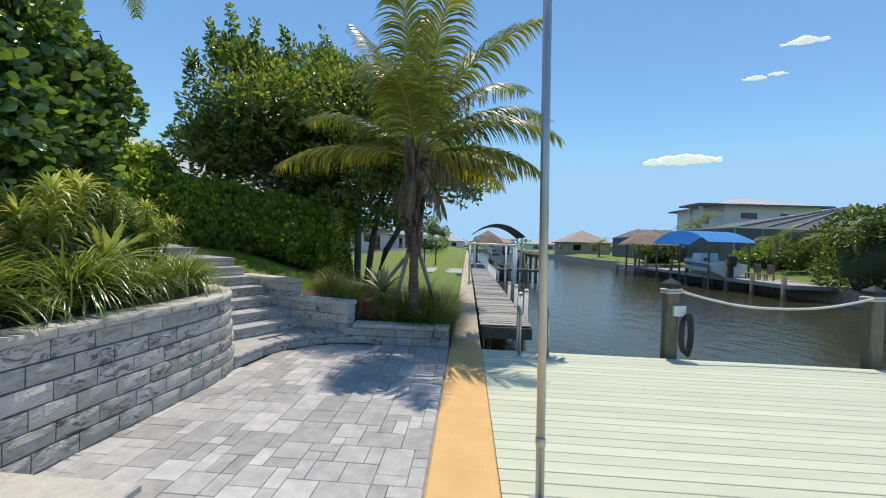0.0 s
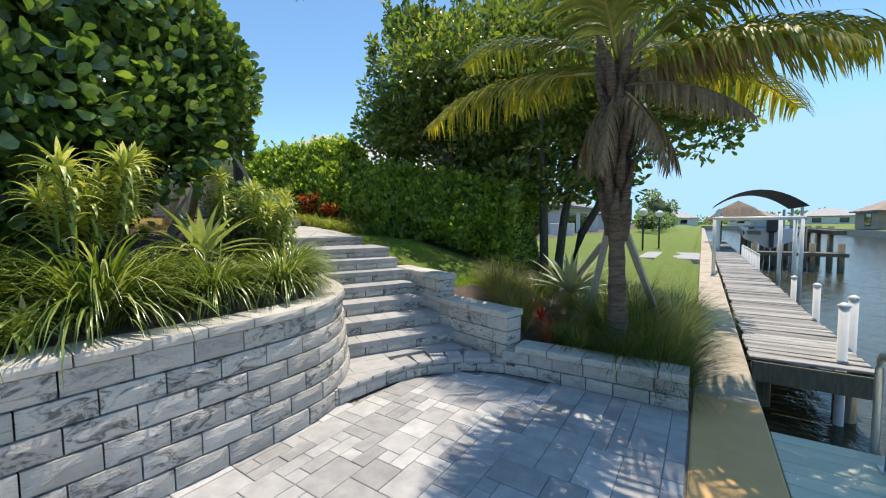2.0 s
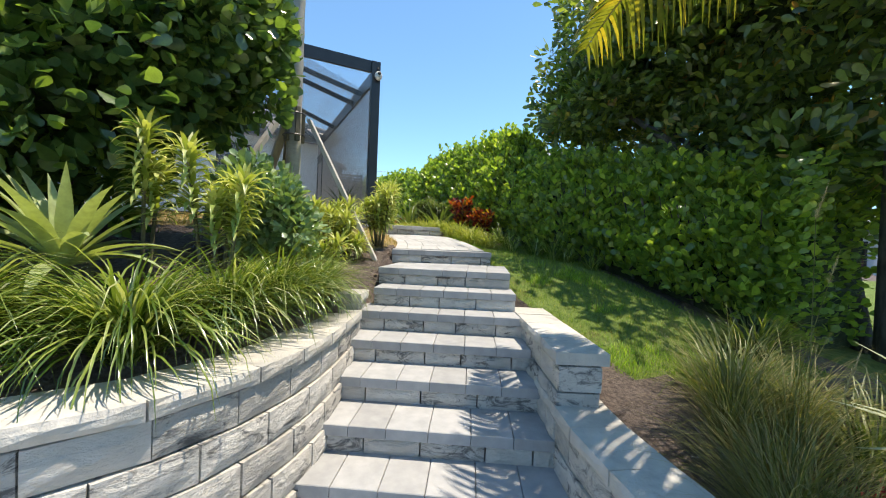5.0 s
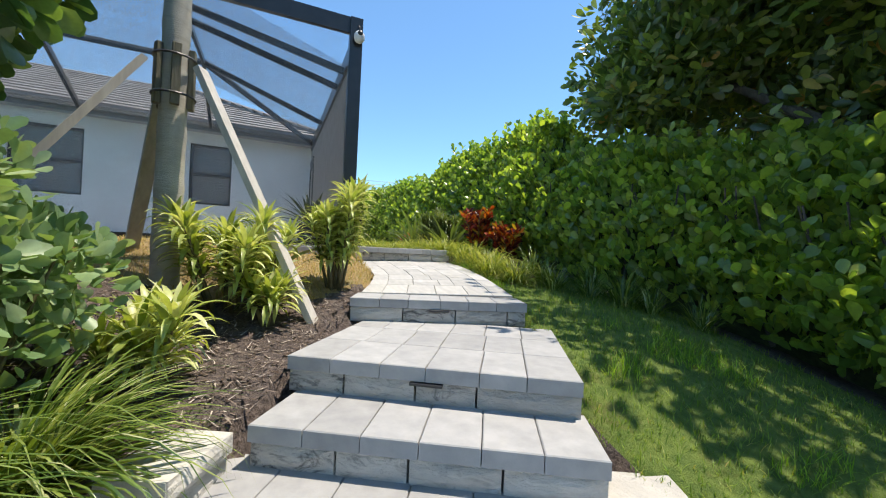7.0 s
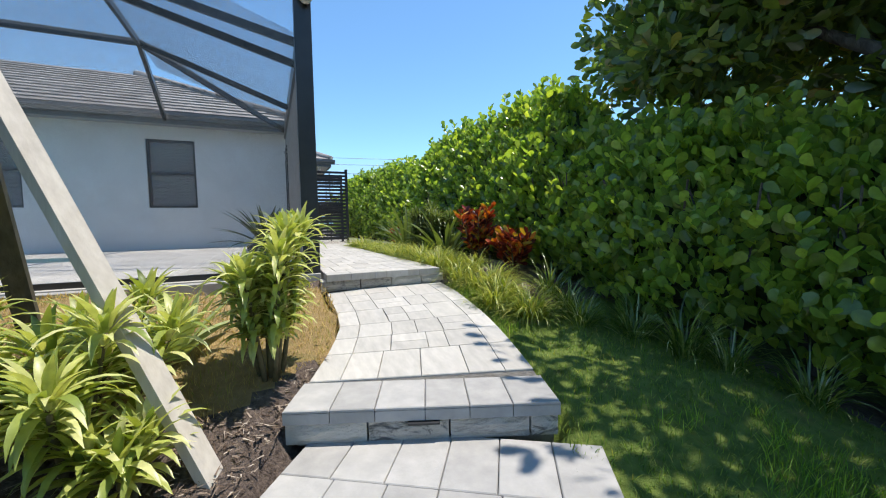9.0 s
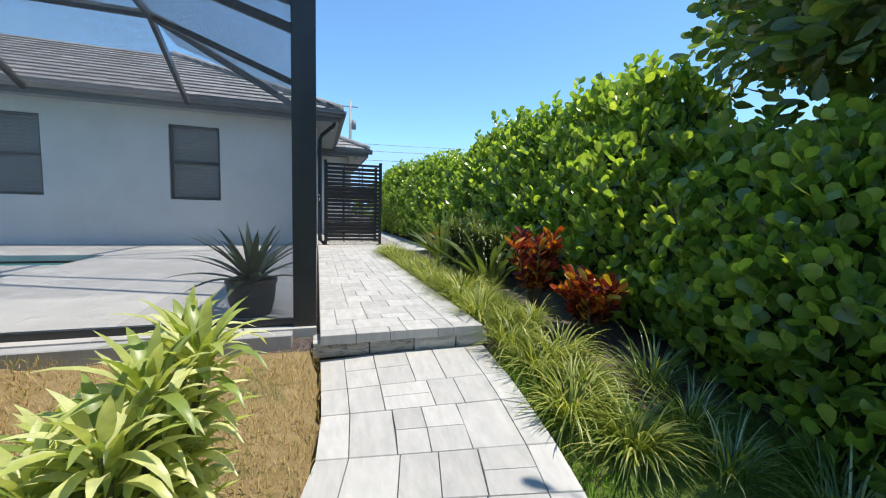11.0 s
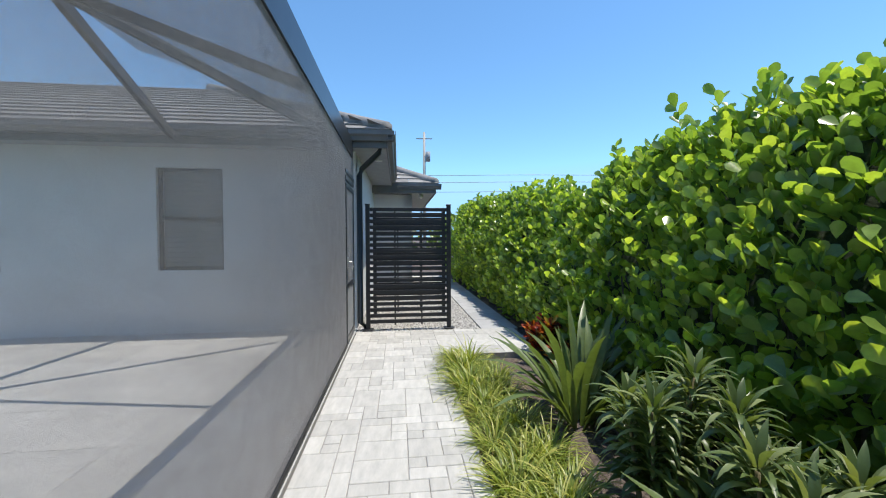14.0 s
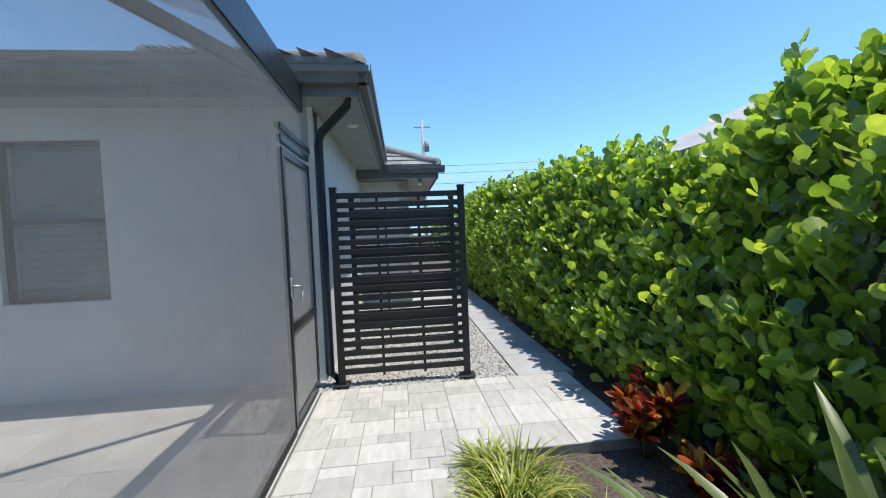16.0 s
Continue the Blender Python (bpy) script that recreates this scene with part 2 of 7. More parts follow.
M_CROTON = leaf_mat("croton_leaf", [(0, (0.05, 0.012, 0.015)), (0.4, (0.16, 0.018, 0.018)), (0.62, (0.36, 0.04, 0.02)), (0.8, (0.55, 0.14, 0.02)), (0.92, (0.62, 0.36, 0.04)), (1, (0.20, 0.24, 0.05))], 0.35, 0.3)
M_BROMELIAD = leaf_mat("red_bromeliad_leaf", [(0, (0.12, 0.01, 0.02)), (0.6, (0.40, 0.02, 0.03)), (1, (0.60, 0.10, 0.06))], 0.35, 0.25)
M_FOUNTAIN = leaf_mat("fountain_grass_blade", [(0, (0.11, 0.14, 0.03)), (0.6, (0.26, 0.25, 0.09)), (1, (0.45, 0.38, 0.20))], 0.6, 0.4)
M_PLUME = leaf_mat("seed_plume", [(0, (0.45, 0.36, 0.24)), (1, (0.68, 0.58, 0.42))], 0.8, 0.4, 0.1)
M_CORDGRASS = leaf_mat("cord_grass_blade", [(0, (0.055, 0.095, 0.022)), (0.6, (0.13, 0.18, 0.042)), (1, (0.25, 0.28, 0.09))], 0.45, 0.35)
M_GINGER = leaf_mat("broad_strap_leaf", [(0, (0.06, 0.10, 0.03)), (0.6, (0.13, 0.18, 0.06)), (1, (0.28, 0.32, 0.14))], 0.4, 0.3)
M_GRASS = leaf_mat("grass_blade", [(0, (0.075, 0.16, 0.015)), (0.6, (0.19, 0.31, 0.035)), (0.93, (0.30, 0.38, 0.06)), (1, (0.48, 0.40, 0.14))], 0.5, 0.4)
M_LUSH = leaf_mat("lush_grass_blade", [(0, (0.12, 0.26, 0.02)), (0.7, (0.28, 0.46, 0.04)), (1, (0.44, 0.55, 0.09))], 0.5, 0.45)
M_DRYGRASS = leaf_mat("dry_grass_blade", [(0, (0.40, 0.28, 0.11)), (0.7, (0.58, 0.43, 0.21)), (1, (0.24, 0.29, 0.07))], 0.7, 0.3)
M_SHRUB = leaf_mat("soft_shrub_leaf", [(0, (0.14, 0.24, 0.10)), (0.6, (0.25, 0.37, 0.16)), (1, (0.42, 0.52, 0.30))], 0.36, 0.28, 0.8)

m, nt, b = start_mat("canal_water", 0.06)
b.inputs["Base Color"].default_value = (0.045, 0.046, 0.026, 1)
b.inputs["IOR"].default_value = 1.33
b.inputs["Specular IOR Level"].default_value = 0.36
bump(nt, b, noise_tex(nt, 2.2, 6, 0.6, (1.0, 0.55, 1), obj=False), 0.35, 0.12)
M_WATER = m
m, nt, b = start_mat("pool_water", 0.04)
nt.links.new(ramp(nt, noise_tex(nt, 3, obj=False), [(0.3, (0.05, 0.30, 0.33)), (0.7, (0.10, 0.42, 0.43))]), b.inputs["Base Color"])
bump(nt, b, noise_tex(nt, 5, 3, obj=False), 0.15, 0.05)
M_POOL = m
m, nt, b = start_mat("window_glass", 0.03)
b.inputs["Base Color"].default_value = (0.012, 0.015, 0.018, 1)
b.inputs["Specular IOR Level"].default_value = 0.8
M_GLASS = m
m, nt, b = start_mat("clear_window_pane", 0.02)
b.inputs["Base Color"].default_value = (0.6, 0.65, 0.68, 1)
b.inputs["Alpha"].default_value = 0.12
M_PANE = m
M_BLIND = surface("window_blind", (0.075, 0.08, 0.085), (0.12, 0.125, 0.13), 3, 0.6, 0.0)


# ---- shape tools ----
rng = np.random.default_rng(7)


def thing(name, label, category="", group="", kind="", m=None):
    ob = new(name)
    ob.empty_display_size = 0.1
    if m is not None:
        ob.matrix_world = m
    return tagged(ob, label, category, group, kind)


def finish(ob, material, smooth):
    me = ob.data
    for mm in (material if isinstance(material, (list, tuple)) else [material]):
        me.materials.append(mm)
    if smooth:
        me.polygons.foreach_set("use_smooth", [True] * len(me.polygons))
    return ob


def part(name, bm, material, parent=None, label="", smooth=False):
    me = bpy.data.meshes.new(name)
    bm.to_mesh(me)
    bm.free()
    ob = finish(new(name, me), material, smooth)
    if parent:
        ob.parent = parent
    if label:
        ob["label"] = label
    return ob


def arrays(name, V, F, material, parent=None, label="", smooth=False):
    me = bpy.data.meshes.new(name)
    me.from_pydata(np.asarray(V).tolist(), [], F if isinstance(F, list) else F.tolist())
    ob = finish(new(name, me), material, smooth)
    if parent:
        ob.parent = parent
    if label:
        ob["label"] = label
    return ob


def box(bm, x0, x1, y0, y1, z0, z1, bevel=0.0, m=None):
    vs = [bm.verts.new((x, y, z)) for z in (z0, z1) for y in (y0, y1) for x in (x0, x1)]
    fs = [bm.faces.new([vs[i] for i in q]) for q in ((0, 2, 3, 1), (4, 5, 7, 6), (0, 1, 5, 4), (2, 6, 7, 3), (0, 4, 6, 2), (1, 3, 7, 5))]
    if bevel:
        es = list({e for f in fs for e in f.edges})
        r = bmesh.ops.bevel(bm, geom=es, offset=bevel, segments=1, affect='EDGES')
        vs = list({v for f in r["faces"] for v in f.verts} | {v for v in vs if v.is_valid})
    if m is not None:
        for v in vs:
            v.co = m @ v.co
    return vs


def prism(bm, poly, z0, z1, bevel=0.0):
    """Upright prism over a counter-clockwise outline."""
    lo = [bm.verts.new((x, y, z0)) for x, y in poly]
    hi = [bm.verts.new((x, y, z1)) for x, y in poly]
    n = len(poly)
    top = bm.faces.new(hi)
    bm.faces.new(lo[::-1])
    for i in range(n):
        bm.faces.new((lo[i], lo[(i + 1) % n], hi[(i + 1) % n], hi[i]))
    if bevel:
        bmesh.ops.bevel(bm, geom=list(top.edges), offset=bevel, segments=1, affect='EDGES')


def tube(bm, pts, radii, sides=8, cap=True):
    """A round tube along points."""
    pts = [Vector(p) for p in pts]
    rings = []
    up = Vector((0, 0, 1))
    for i, p in enumerate(pts):
        d = (pts[min(i + 1, len(pts) - 1)] - pts[max(i - 1, 0)]).normalized()
        ref = up if abs(d.z) < 0.95 else Vector((1, 0, 0))
        s = d.cross(ref).normalized()
        u = s.cross(d)
        r = float(radii[i] if isinstance(radii, (list, tuple)) else radii)
        rings.append([bm.verts.new(p + r * (math.cos(2 * math.pi * k / sides) * s + math.sin(2 * math.pi * k / sides) * u)) for k in range(sides)])
    for a, c in zip(rings, rings[1:]):
        for k in range(sides):
            bm.faces.new((a[k], a[(k + 1) % sides], c[(k + 1) % sides], c[k]))
    if cap:
        bm.faces.new(rings[0][::-1])
        bm.faces.new(rings[-1])


def beam(bm, a, c, w, h):
    """A straight bar of section w x h from a to c."""
    a, c = Vector(a), Vector(c)
    d = (c - a).normalized()
    ref = Vector((0, 0, 1)) if abs(d.z) < 0.95 else Vector((0, 1, 0))
    s = d.cross(ref).normalized() * (w / 2)
    u = s.cross(d).normalized() * (h / 2)
    vs = [bm.verts.new(p + i * s + j * u) for p in (a, c) for i, j in ((-1, -1), (1, -1), (1, 1), (-1, 1))]
    for q in ((3, 2, 1, 0), (4, 5, 6, 7), (0, 1, 5, 4), (1, 2, 6, 5), (2, 3, 7, 6), (3, 0, 4, 7)):
        bm.faces.new([vs[i] for i in q])


def tilted_unit(az, el):
    return np.stack([np.cos(el) * np.cos(az), np.cos(el) * np.sin(az), np.sin(el)], -1)


def blades(base, az, el, length, width, curl, segs=5, belly=0.35, fold=0.0):
    """Long leaves that start at base, rise at el and bend down by curl. Returns verts, faces."""
    base = np.asarray(base, float)
    n = len(base)
    az, el, length, width, curl = (np.broadcast_to(np.asarray(v, float), (n,)) for v in (az, el, length, width, curl))
    p = base.copy()
    side = np.stack([-np.sin(az), np.cos(az), np.zeros(n)], -1)
    cols = 3 if fold else 2
    V = np.zeros((n, segs + 1, cols, 3))
    for i in range(segs + 1):
        t = i / segs
        w = width * (min(1.0, 0.45 + t / max(belly, 1e-3) * 0.55) if t < belly else max(0.03, 1 - ((t - belly) / (1 - belly)) ** 1.6)) * 0.5
        e = el - curl * t ** 1.2
        d = tilted_unit(az, e)
        nrm = np.cross(d, side)
        V[:, i, 0] = p - side * w[:, None] - nrm * (w * fold)[:, None] * -1
        V[:, i, -1] = p + side * w[:, None] - nrm * (w * fold)[:, None] * -1
        if fold:
            V[:, i, 1] = p
        p = p + d * (length / segs)[:, None]
    F = []
    idx = np.arange(n)[:, None] * (segs + 1) * cols
    for i in range(segs):
        for c in range(cols - 1):
            a = i * cols + c
            F.append(np.concatenate([idx + a, idx + a + 1, idx + a + cols + 1, idx + a + cols], 1))
    return V.reshape(-1, 3), np.concatenate(F, 0)


def join(parts):
    Vs, Fs, o = [], [], 0
    for V, F in parts:
        Vs.append(V)
        Fs.append(F + o)
        o += len(V)
    return np.concatenate(Vs), np.concatenate(Fs)


def leaves(pos, out, size, width=0.7, spread=0.7, fold=0.25, up=0.3):
    """Broad leaves at pos that point roughly along out. Returns verts, faces (two halves a leaf)."""
    n = len(pos)
    d = out + rng.normal(0, spread, (n, 3)) + np.array([0, 0, up])
    d /= np.linalg.norm(d, axis=1, keepdims=True) + 1e-9
    r = rng.normal(0, 1, (n, 3))
    s = np.cross(d, r)
    s /= np.linalg.norm(s, axis=1, keepdims=True) + 1e-9
    nn = np.cross(s, d)
    L = (size * rng.uniform(0.7, 1.25, n))[:, None]
    W = L * width * 0.5
    f = W * fold
    left = [pos + d * L * u_ - s * W * w_ + nn * f * h_ for u_, w_, h_ in ((0.32, 0.62, 0.7), (0.68, 1.0, 1.0), (0.92, 0.60, 0.6))]
    right = [pos + d * L * u_ + s * W * w_ + nn * f * h_ for u_, w_, h_ in ((0.92, 0.60, 0.6), (0.68, 1.0, 1.0), (0.32, 0.62, 0.7))]
    V = np.stack([pos, *left, pos + d * L, *right], 1)
    i = np.arange(n)[:, None] * 8
    F = np.concatenate([i + np.array([[0, 1, 2, 3, 4]]), i + np.array([[0, 4, 5, 6, 7]])], 0)
    return V.reshape(-1, 3), F


def blob_points(n, centre, radii, lumps=9, lump=0.35, shell=0.5, floor=None):
    """Points and outward directions in an uneven crown made of lumps."""
    centre, radii = np.array(centre, float), np.array(radii, float)
    c = rng.normal(0, 1, (lumps, 3))
    c /= np.linalg.norm(c, axis=1, keepdims=True)
    c = c * rng.uniform(0.45, 0.9, (lumps, 1))
    lr = rng.uniform(lump * 0.7, lump * 1.35, lumps)
    k = rng.choice(lumps, n, p=lr ** 2 / (lr ** 2).sum())
    d = rng.normal(0, 1, (n, 3))
    d /= np.linalg.norm(d, axis=1, keepdims=True)
    q = c[k] + d * (lr[k] * rng.uniform(shell, 1.0, n) ** 0.5)[:, None]
    p = centre + q * radii
    if floor is not None:
        keep = p[:, 2] > floor
        p, d = p[keep], d[keep]
    return p, d


def hull_blob(name, centre, radii, material, parent, amp=0.25, seed=0):
    """An uneven solid hull inside a crown; its dark colour stands in for the inner shade."""
    bm = bmesh.new()
    bmesh.ops.create_icosphere(bm, subdivisions=3, radius=1)
    for v in bm.verts:
        k = 1 + amp * noise.noise(v.co * 2.2 + Vector((seed, seed * 2, 0)))
        v.co = Vector((centre[0] + v.co.x * radii[0] * k, centre[1] + v.co.y * radii[1] * k, centre[2] + v.co.z * radii[2] * k))
    return part(name, bm, material, parent, smooth=True)


def leaf_parts(name, V, F, n, material, parent):
    """Each long leaf as a part of its own."""
    V = np.asarray(V).reshape(n, -1, 3)
    k = V.shape[1]
    F = np.asarray(F)
    first = F[F.max(axis=1) < k].tolist()
    for v in V:
        arrays(name, v, first, material, parent, "", True)


# ---- plan ----
R = 0.155                      # riser
TOP = 1.752                    # upper terrace
WATER = -0.85
CAP_L, CAP_R = 0.31, 0.81      # seawall cap
STEP_R = {2: (-2.19, 6.126), 3: (-2.463, 6.24), 4: (-2.761, 6.371), 5: (-3.054, 6.508), 6: (-3.346, 6.645), 7: (-3.60, 6.745), 8: (-3.865, 6.857), 9: (-4.926, 7.29)}
STEP_L = {7: (-4.18, 5.65), 8: (-4.50, 5.77), 9: (-5.31, 6.14)}
for k in range(2, 7):
    STEP_L[k] = (STEP_R[k][0] - 0.645, STEP_R[k][1] - 1.21)
STEP_CURVE = [(-2.29, 4.40), (-2.26, 4.67), (-2.21, 4.99), (-2.10, 5.29), (-1.91, 5.54), (-1.67, 5.74), (-1.38, 5.85), (-1.10, 5.87)]
LEFT_WALL = [(-2.42, -3.0), (-2.40, 0.5), (-2.37, 2.2), (-2.31, 3.2), (-2.28, 3.8), (-2.32, 4.25), (-2.48, 4.58), (-2.74, 4.86), (-3.08, 5.10), (-3.53, 5.32), (-3.88, 5.48)]
PATH_L = [(-5.31, 6.14), (-5.68, 6.30), (-6.05, 6.43), (-6.42, 6.50), (-7.16, 6.47)]
PATH_R = [(-4.926, 7.29), (-5.44, 7.42), (-6.2, 7.54), (-7.2, 7.58)]
HM = pose(-7.15, 6.45, TOP, 0, 0, 3)   # house frame: local -x towards the house, +y towards the hedge


def hp(x, y, z=0.0):
    return HM @ Vector((x, y, z))


def smooth_line(pts, step=0.05):
    """Resampled Catmull-Rom line through points."""
    P = [np.array(p, float) for p in pts]
    P = [2 * P[0] - P[1]] + P + [2 * P[-1] - P[-2]]
    out = []
    for i in range(1, len(P) - 2):
        a, b_, c, d = P[i - 1:i + 3]
        n = max(2, int(np.linalg.norm(c - b_) / step))
        for k in range(n):
            t = k / n
            out.append(0.5 * (2 * b_ + (c - a) * t + (2 * a - 5 * b_ + 4 * c - d) * t * t + (3 * b_ - a - 3 * c + d) * t ** 3))
    out.append(P[-2])
    return np.array(out)


def line_at(L, s):
    seg = np.linalg.norm(np.diff(L, axis=0), axis=1)
    cum = np.concatenate([[0], np.cumsum(seg)])
    return np.array([np.interp(s, cum, L[:, 0]), np.interp(s, cum, L[:, 1])]), cum[-1]


def inside(poly, x, y):
    r = False
    for (x0, y0), (x1, y1) in zip(poly, poly[1:] + poly[:1]):
        if (y0 > y) != (y1 > y) and x < (x1 - x0) * (y - y0) / (y1 - y0) + x0:
            r = not r
    return r


def lerp_table(v, table):
    return float(np.interp(v, [a for a, _ in table], [c for _, c in table]))


LW = smooth_line(LEFT_WALL)
PL, PR = smooth_line(PATH_L), smooth_line(PATH_R)
STAIR_POLY = [STEP_L[2], *[STEP_L[k] for k in (4, 6, 8, 9)], *[tuple(p) for p in PL[::6]], (-7.3, 6.47), (-7.3, 7.58), *[tuple(p) for p in PR[::-1][::6]], *[STEP_R[k] for k in (9, 8, 6, 4, 2)], (-1.38, 5.90), (-1.1, 5.87), (-1.9, 5.5), (-2.25, 4.4)]


def path_z(x, y):
    """The path climbs gently from the top step to the terrace riser."""
    ax, ay = STEP_L[9]
    bx_, by_ = -0.948, 0.317
    d = (x - ax) * bx_ + (y - ay) * by_
    return lerp_table(d, [(0.25, 9 * R), (2.0, 1.60)])


SWP = np.array([(-3.80, 6.84), (-2.76, 6.375), (-2.19, 6.13), (-1.36, 5.90)])


def ground_z(x, y):
    """Height of the soil."""
    sw_y = float(np.interp(x, SWP[:, 0], SWP[:, 1]))
    if -3.85 < x < -1.2 and sw_y - 0.05 < y < sw_y + 0.16:
        return -0.1
    if x > -1.3 and y < 6.0 and x < 0.31:
        return -0.085
    far = lerp_table(-x, [(0.3, 0.0), (1.2, 0.26), (2.3, 0.60), (3.4, 0.88), (5.0, 1.28), (7.0, 1.60), (9, 1.70)])
    lw_x = float(np.interp(y, LW[:, 1], LW[:, 0]))
    if x > -0.0 and y > 5.9:
        return 0.02 if x < 0.31 else -2.5
    if x > 0.31:
        return -2.5
    if x < -7.3 and y < 8.9 and y > 6.2:
        return TOP - 0.075
    if -12.5 < x < -8.9 and y < 4.1:
        return TOP - 1.2
    if x < -7.1 and y <= 6.45:
        return TOP - 0.12
    if inside(STAIR_POLY, x, y):
        return lerp_table(-x, [(1.2, -0.1), (2.1, -0.05), (2.8, 0.1), (5.0, 1.05), (5.6, 1.25), (7.2, 1.4)])
    if y < 5.9 and x > lw_x - 0.12 and x > -3.2 and not (y > 5.0 and x < -2.9):
        return -0.085
    if x < -2.4 and y < 6.4 + (-x - 5) * 0.02:
        d = lw_x - x if y < 5.3 else max(0.0, (-x - 3.3))
        z = lerp_table(d, [(0.1, 0.84), (0.6, 0.98), (1.6, 1.22), (2.6, 1.45), (4.1, 1.715)])
        return z
    low = lerp_table(y, [(8.8, 1.0), (13, 0.45)])
    base = far * low
    if x > -1.2:
        base = lerp_table(-x, [(0, 0.16), (1.2, 0.26)])
    return base + 0.03 * noise.noise(Vector((x, y, 0)) * 0.8)


def zone(x, y):
    if x > 0.31 or (y < 5.9 and x > -2.3):
        return 0
    if -7.15 < x < -5.45 and 3.5 < y < 6.62 and (x + 5.45) < (y - 5.75) * -0.9 + 0.15:
        return 2
    if y > 6.3 and x < -7.1:
        return 0
    if y < 6.4:
        return 0
    if 6.6 < y < 8.85 and -7.2 < x < -2.3 and y > 6.95 - (x + 3.0) * -0.0 and not (x < -6.3 and y > 8.2):
        if x > -2.6 and y < 7.3:
            return 0
        return 1
    if y > 9.4 or x < -25:
        return 1
    return 0


# ---- ground ----
gx = np.concatenate([[-600, -200, -80, -40, -28], np.arange(-22, -8, 0.4), np.arange(-8, 0.3, 0.1), [0.305, 0.32]])
gy = np.concatenate([[-600, -200, -60, -25], np.arange(-12, 0, 0.6), np.arange(0, 11, 0.1), np.arange(11, 30, 0.8), [40, 60, 100, 200, 600]])
GV = [(x, y, ground_z(x, y) + (0.02 * noise.noise(Vector((x, y, 3)) * 3.0) if -7 < x < 0.2 else 0)) for y in gy for x in gx]
nx = len(gx)
GF = [(j * nx + i, j * nx + i + 1, (j + 1) * nx + i + 1, (j + 1) * nx + i) for j in range(len(gy) - 1) for i in range(nx - 1)]
ground = arrays("ground", GV, GF, [M_MULCH, M_LAWN, M_DRYLAWN], smooth=True)
tagged(ground, "sloping yard of lawn, dry grass and dark mulch beds", "ground", kind="structure")
for f in ground.data.polygons:
    c = f.center
    f.material_index = zone(c.x, c.y)


# ---- masonry pieces ----
block_cache = {}


def block_mesh(L, H, D, variant, rough=0.007):
    """A wall block with a broken front face; x along, y inwards, z up."""
    key = (round(L, 3), round(H, 3), round(D, 3), variant, rough)
    if key in block_cache:
        return block_cache[key]
    bm = bmesh.new()
    nx_, nz_ = 4, 3
    g = 0.0045
    F = []
    for j in range(nz_ + 1):
        row = []
        for i in range(nx_ + 1):
            edge = i in (0, nx_) or j in (0, nz_)
            d = 0.009 if edge else rough * noise.noise(Vector((i * 0.9 + variant * 7.3, j * 1.1, L * 9))) - 0.002
            row.append(bm.verts.new((g + (L - 2 * g) * i / nx_, d, g + (H - 2 * g) * j / nz_)))
        F.append(row)
    for j in range(nz_):
        for i in range(nx_):
            bm.faces.new((F[j][i], F[j][i + 1], F[j + 1][i + 1], F[j + 1][i]))
    b0, b1 = bm.verts.new((g, D, g)), bm.verts.new((L - g, D, g))
    b2, b3 = bm.verts.new((L - g, D, H - g)), bm.verts.new((g, D, H - g))
    bm.faces.new([b0, b1] + F[0][::-1])
    bm.faces.new([b2, b3] + F[nz_])
    bm.faces.new([b3, b0] + [F[j][0] for j in range(nz_ + 1)])
    bm.faces.new([b1, b2] + [F[j][nx_] for j in range(nz_, -1, -1)])
    bm.faces.new((b1, b0, b3, b2))
    me = bpy.data.meshes.new("block")
    bm.to_mesh(me)
    bm.free()
    block_cache[key] = me
    return me


def piece(name, me, material, parent, m):
    ob = new(name, me)
    if not me.materials:
        me.materials.append(material)
    ob.parent = parent
    ob.matrix_world = m
    return ob


def lay_course(parent, L, s0, s1, z, H, D, lens, rnd, material, name="block", rough=0.007, out=0.0):
    """Blocks end to end along line L from s0 to s1; inwards lies to the left of the line."""
    s = s0
    while s < s1 - 0.06:
        ln = min(rnd.choice(lens), s1 - s)
        if s1 - s - ln < 0.1:
            ln = s1 - s
        a, _ = line_at(L, s)
        c, _ = line_at(L, s + ln)
        ang = math.atan2(c[1] - a[1], c[0] - a[0])
        chord = float(np.linalg.norm(c - a))
        me = block_mesh(round(chord, 2), H, D, rnd.randrange(3), rough)
        n = (-math.sin(ang), math.cos(ang))
        piece(name, me, material, parent, Matrix.Translation((a[0] - n[0] * out, a[1] - n[1] * out, z)) @ Matrix.Rotation(ang, 4, 'Z') @ Matrix.Rotation(rnd.uniform(-0.006, 0.006), 4, 'X'))
        s += ln


def block_wall(name, label, line, z0, top, courses, D, lens, cap=True, seed=1, s0=0.0, s1=None, batter=0.008):
    rnd = random.Random(seed)
    L = line if isinstance(line, np.ndarray) else smooth_line(line)
    s1 = s1 or line_at(L, 0)[1]
    w = thing(name, label, "retaining wall", kind="structure")
    cap_h = 0.075 if cap else 0.0
    H = (top - cap_h - z0) / courses
    for k in range(courses):
        lay_course(w, L, s0 - (0.15 if k % 2 else 0.0) * (s0 > 0.2), s1, z0 + k * H, H, D, lens, rnd, M_BLOCK, out=(courses - 1 - k) * batter, rough=0.010)
    if cap:
        lay_course(w, L, s0, s1, top - cap_h, cap_h, D + 0.06, [0.30, 0.34, 0.42], rnd, M_CAPSTONE, "cap_block", 0.008, 0.02)
    return w


paver_cache = {}


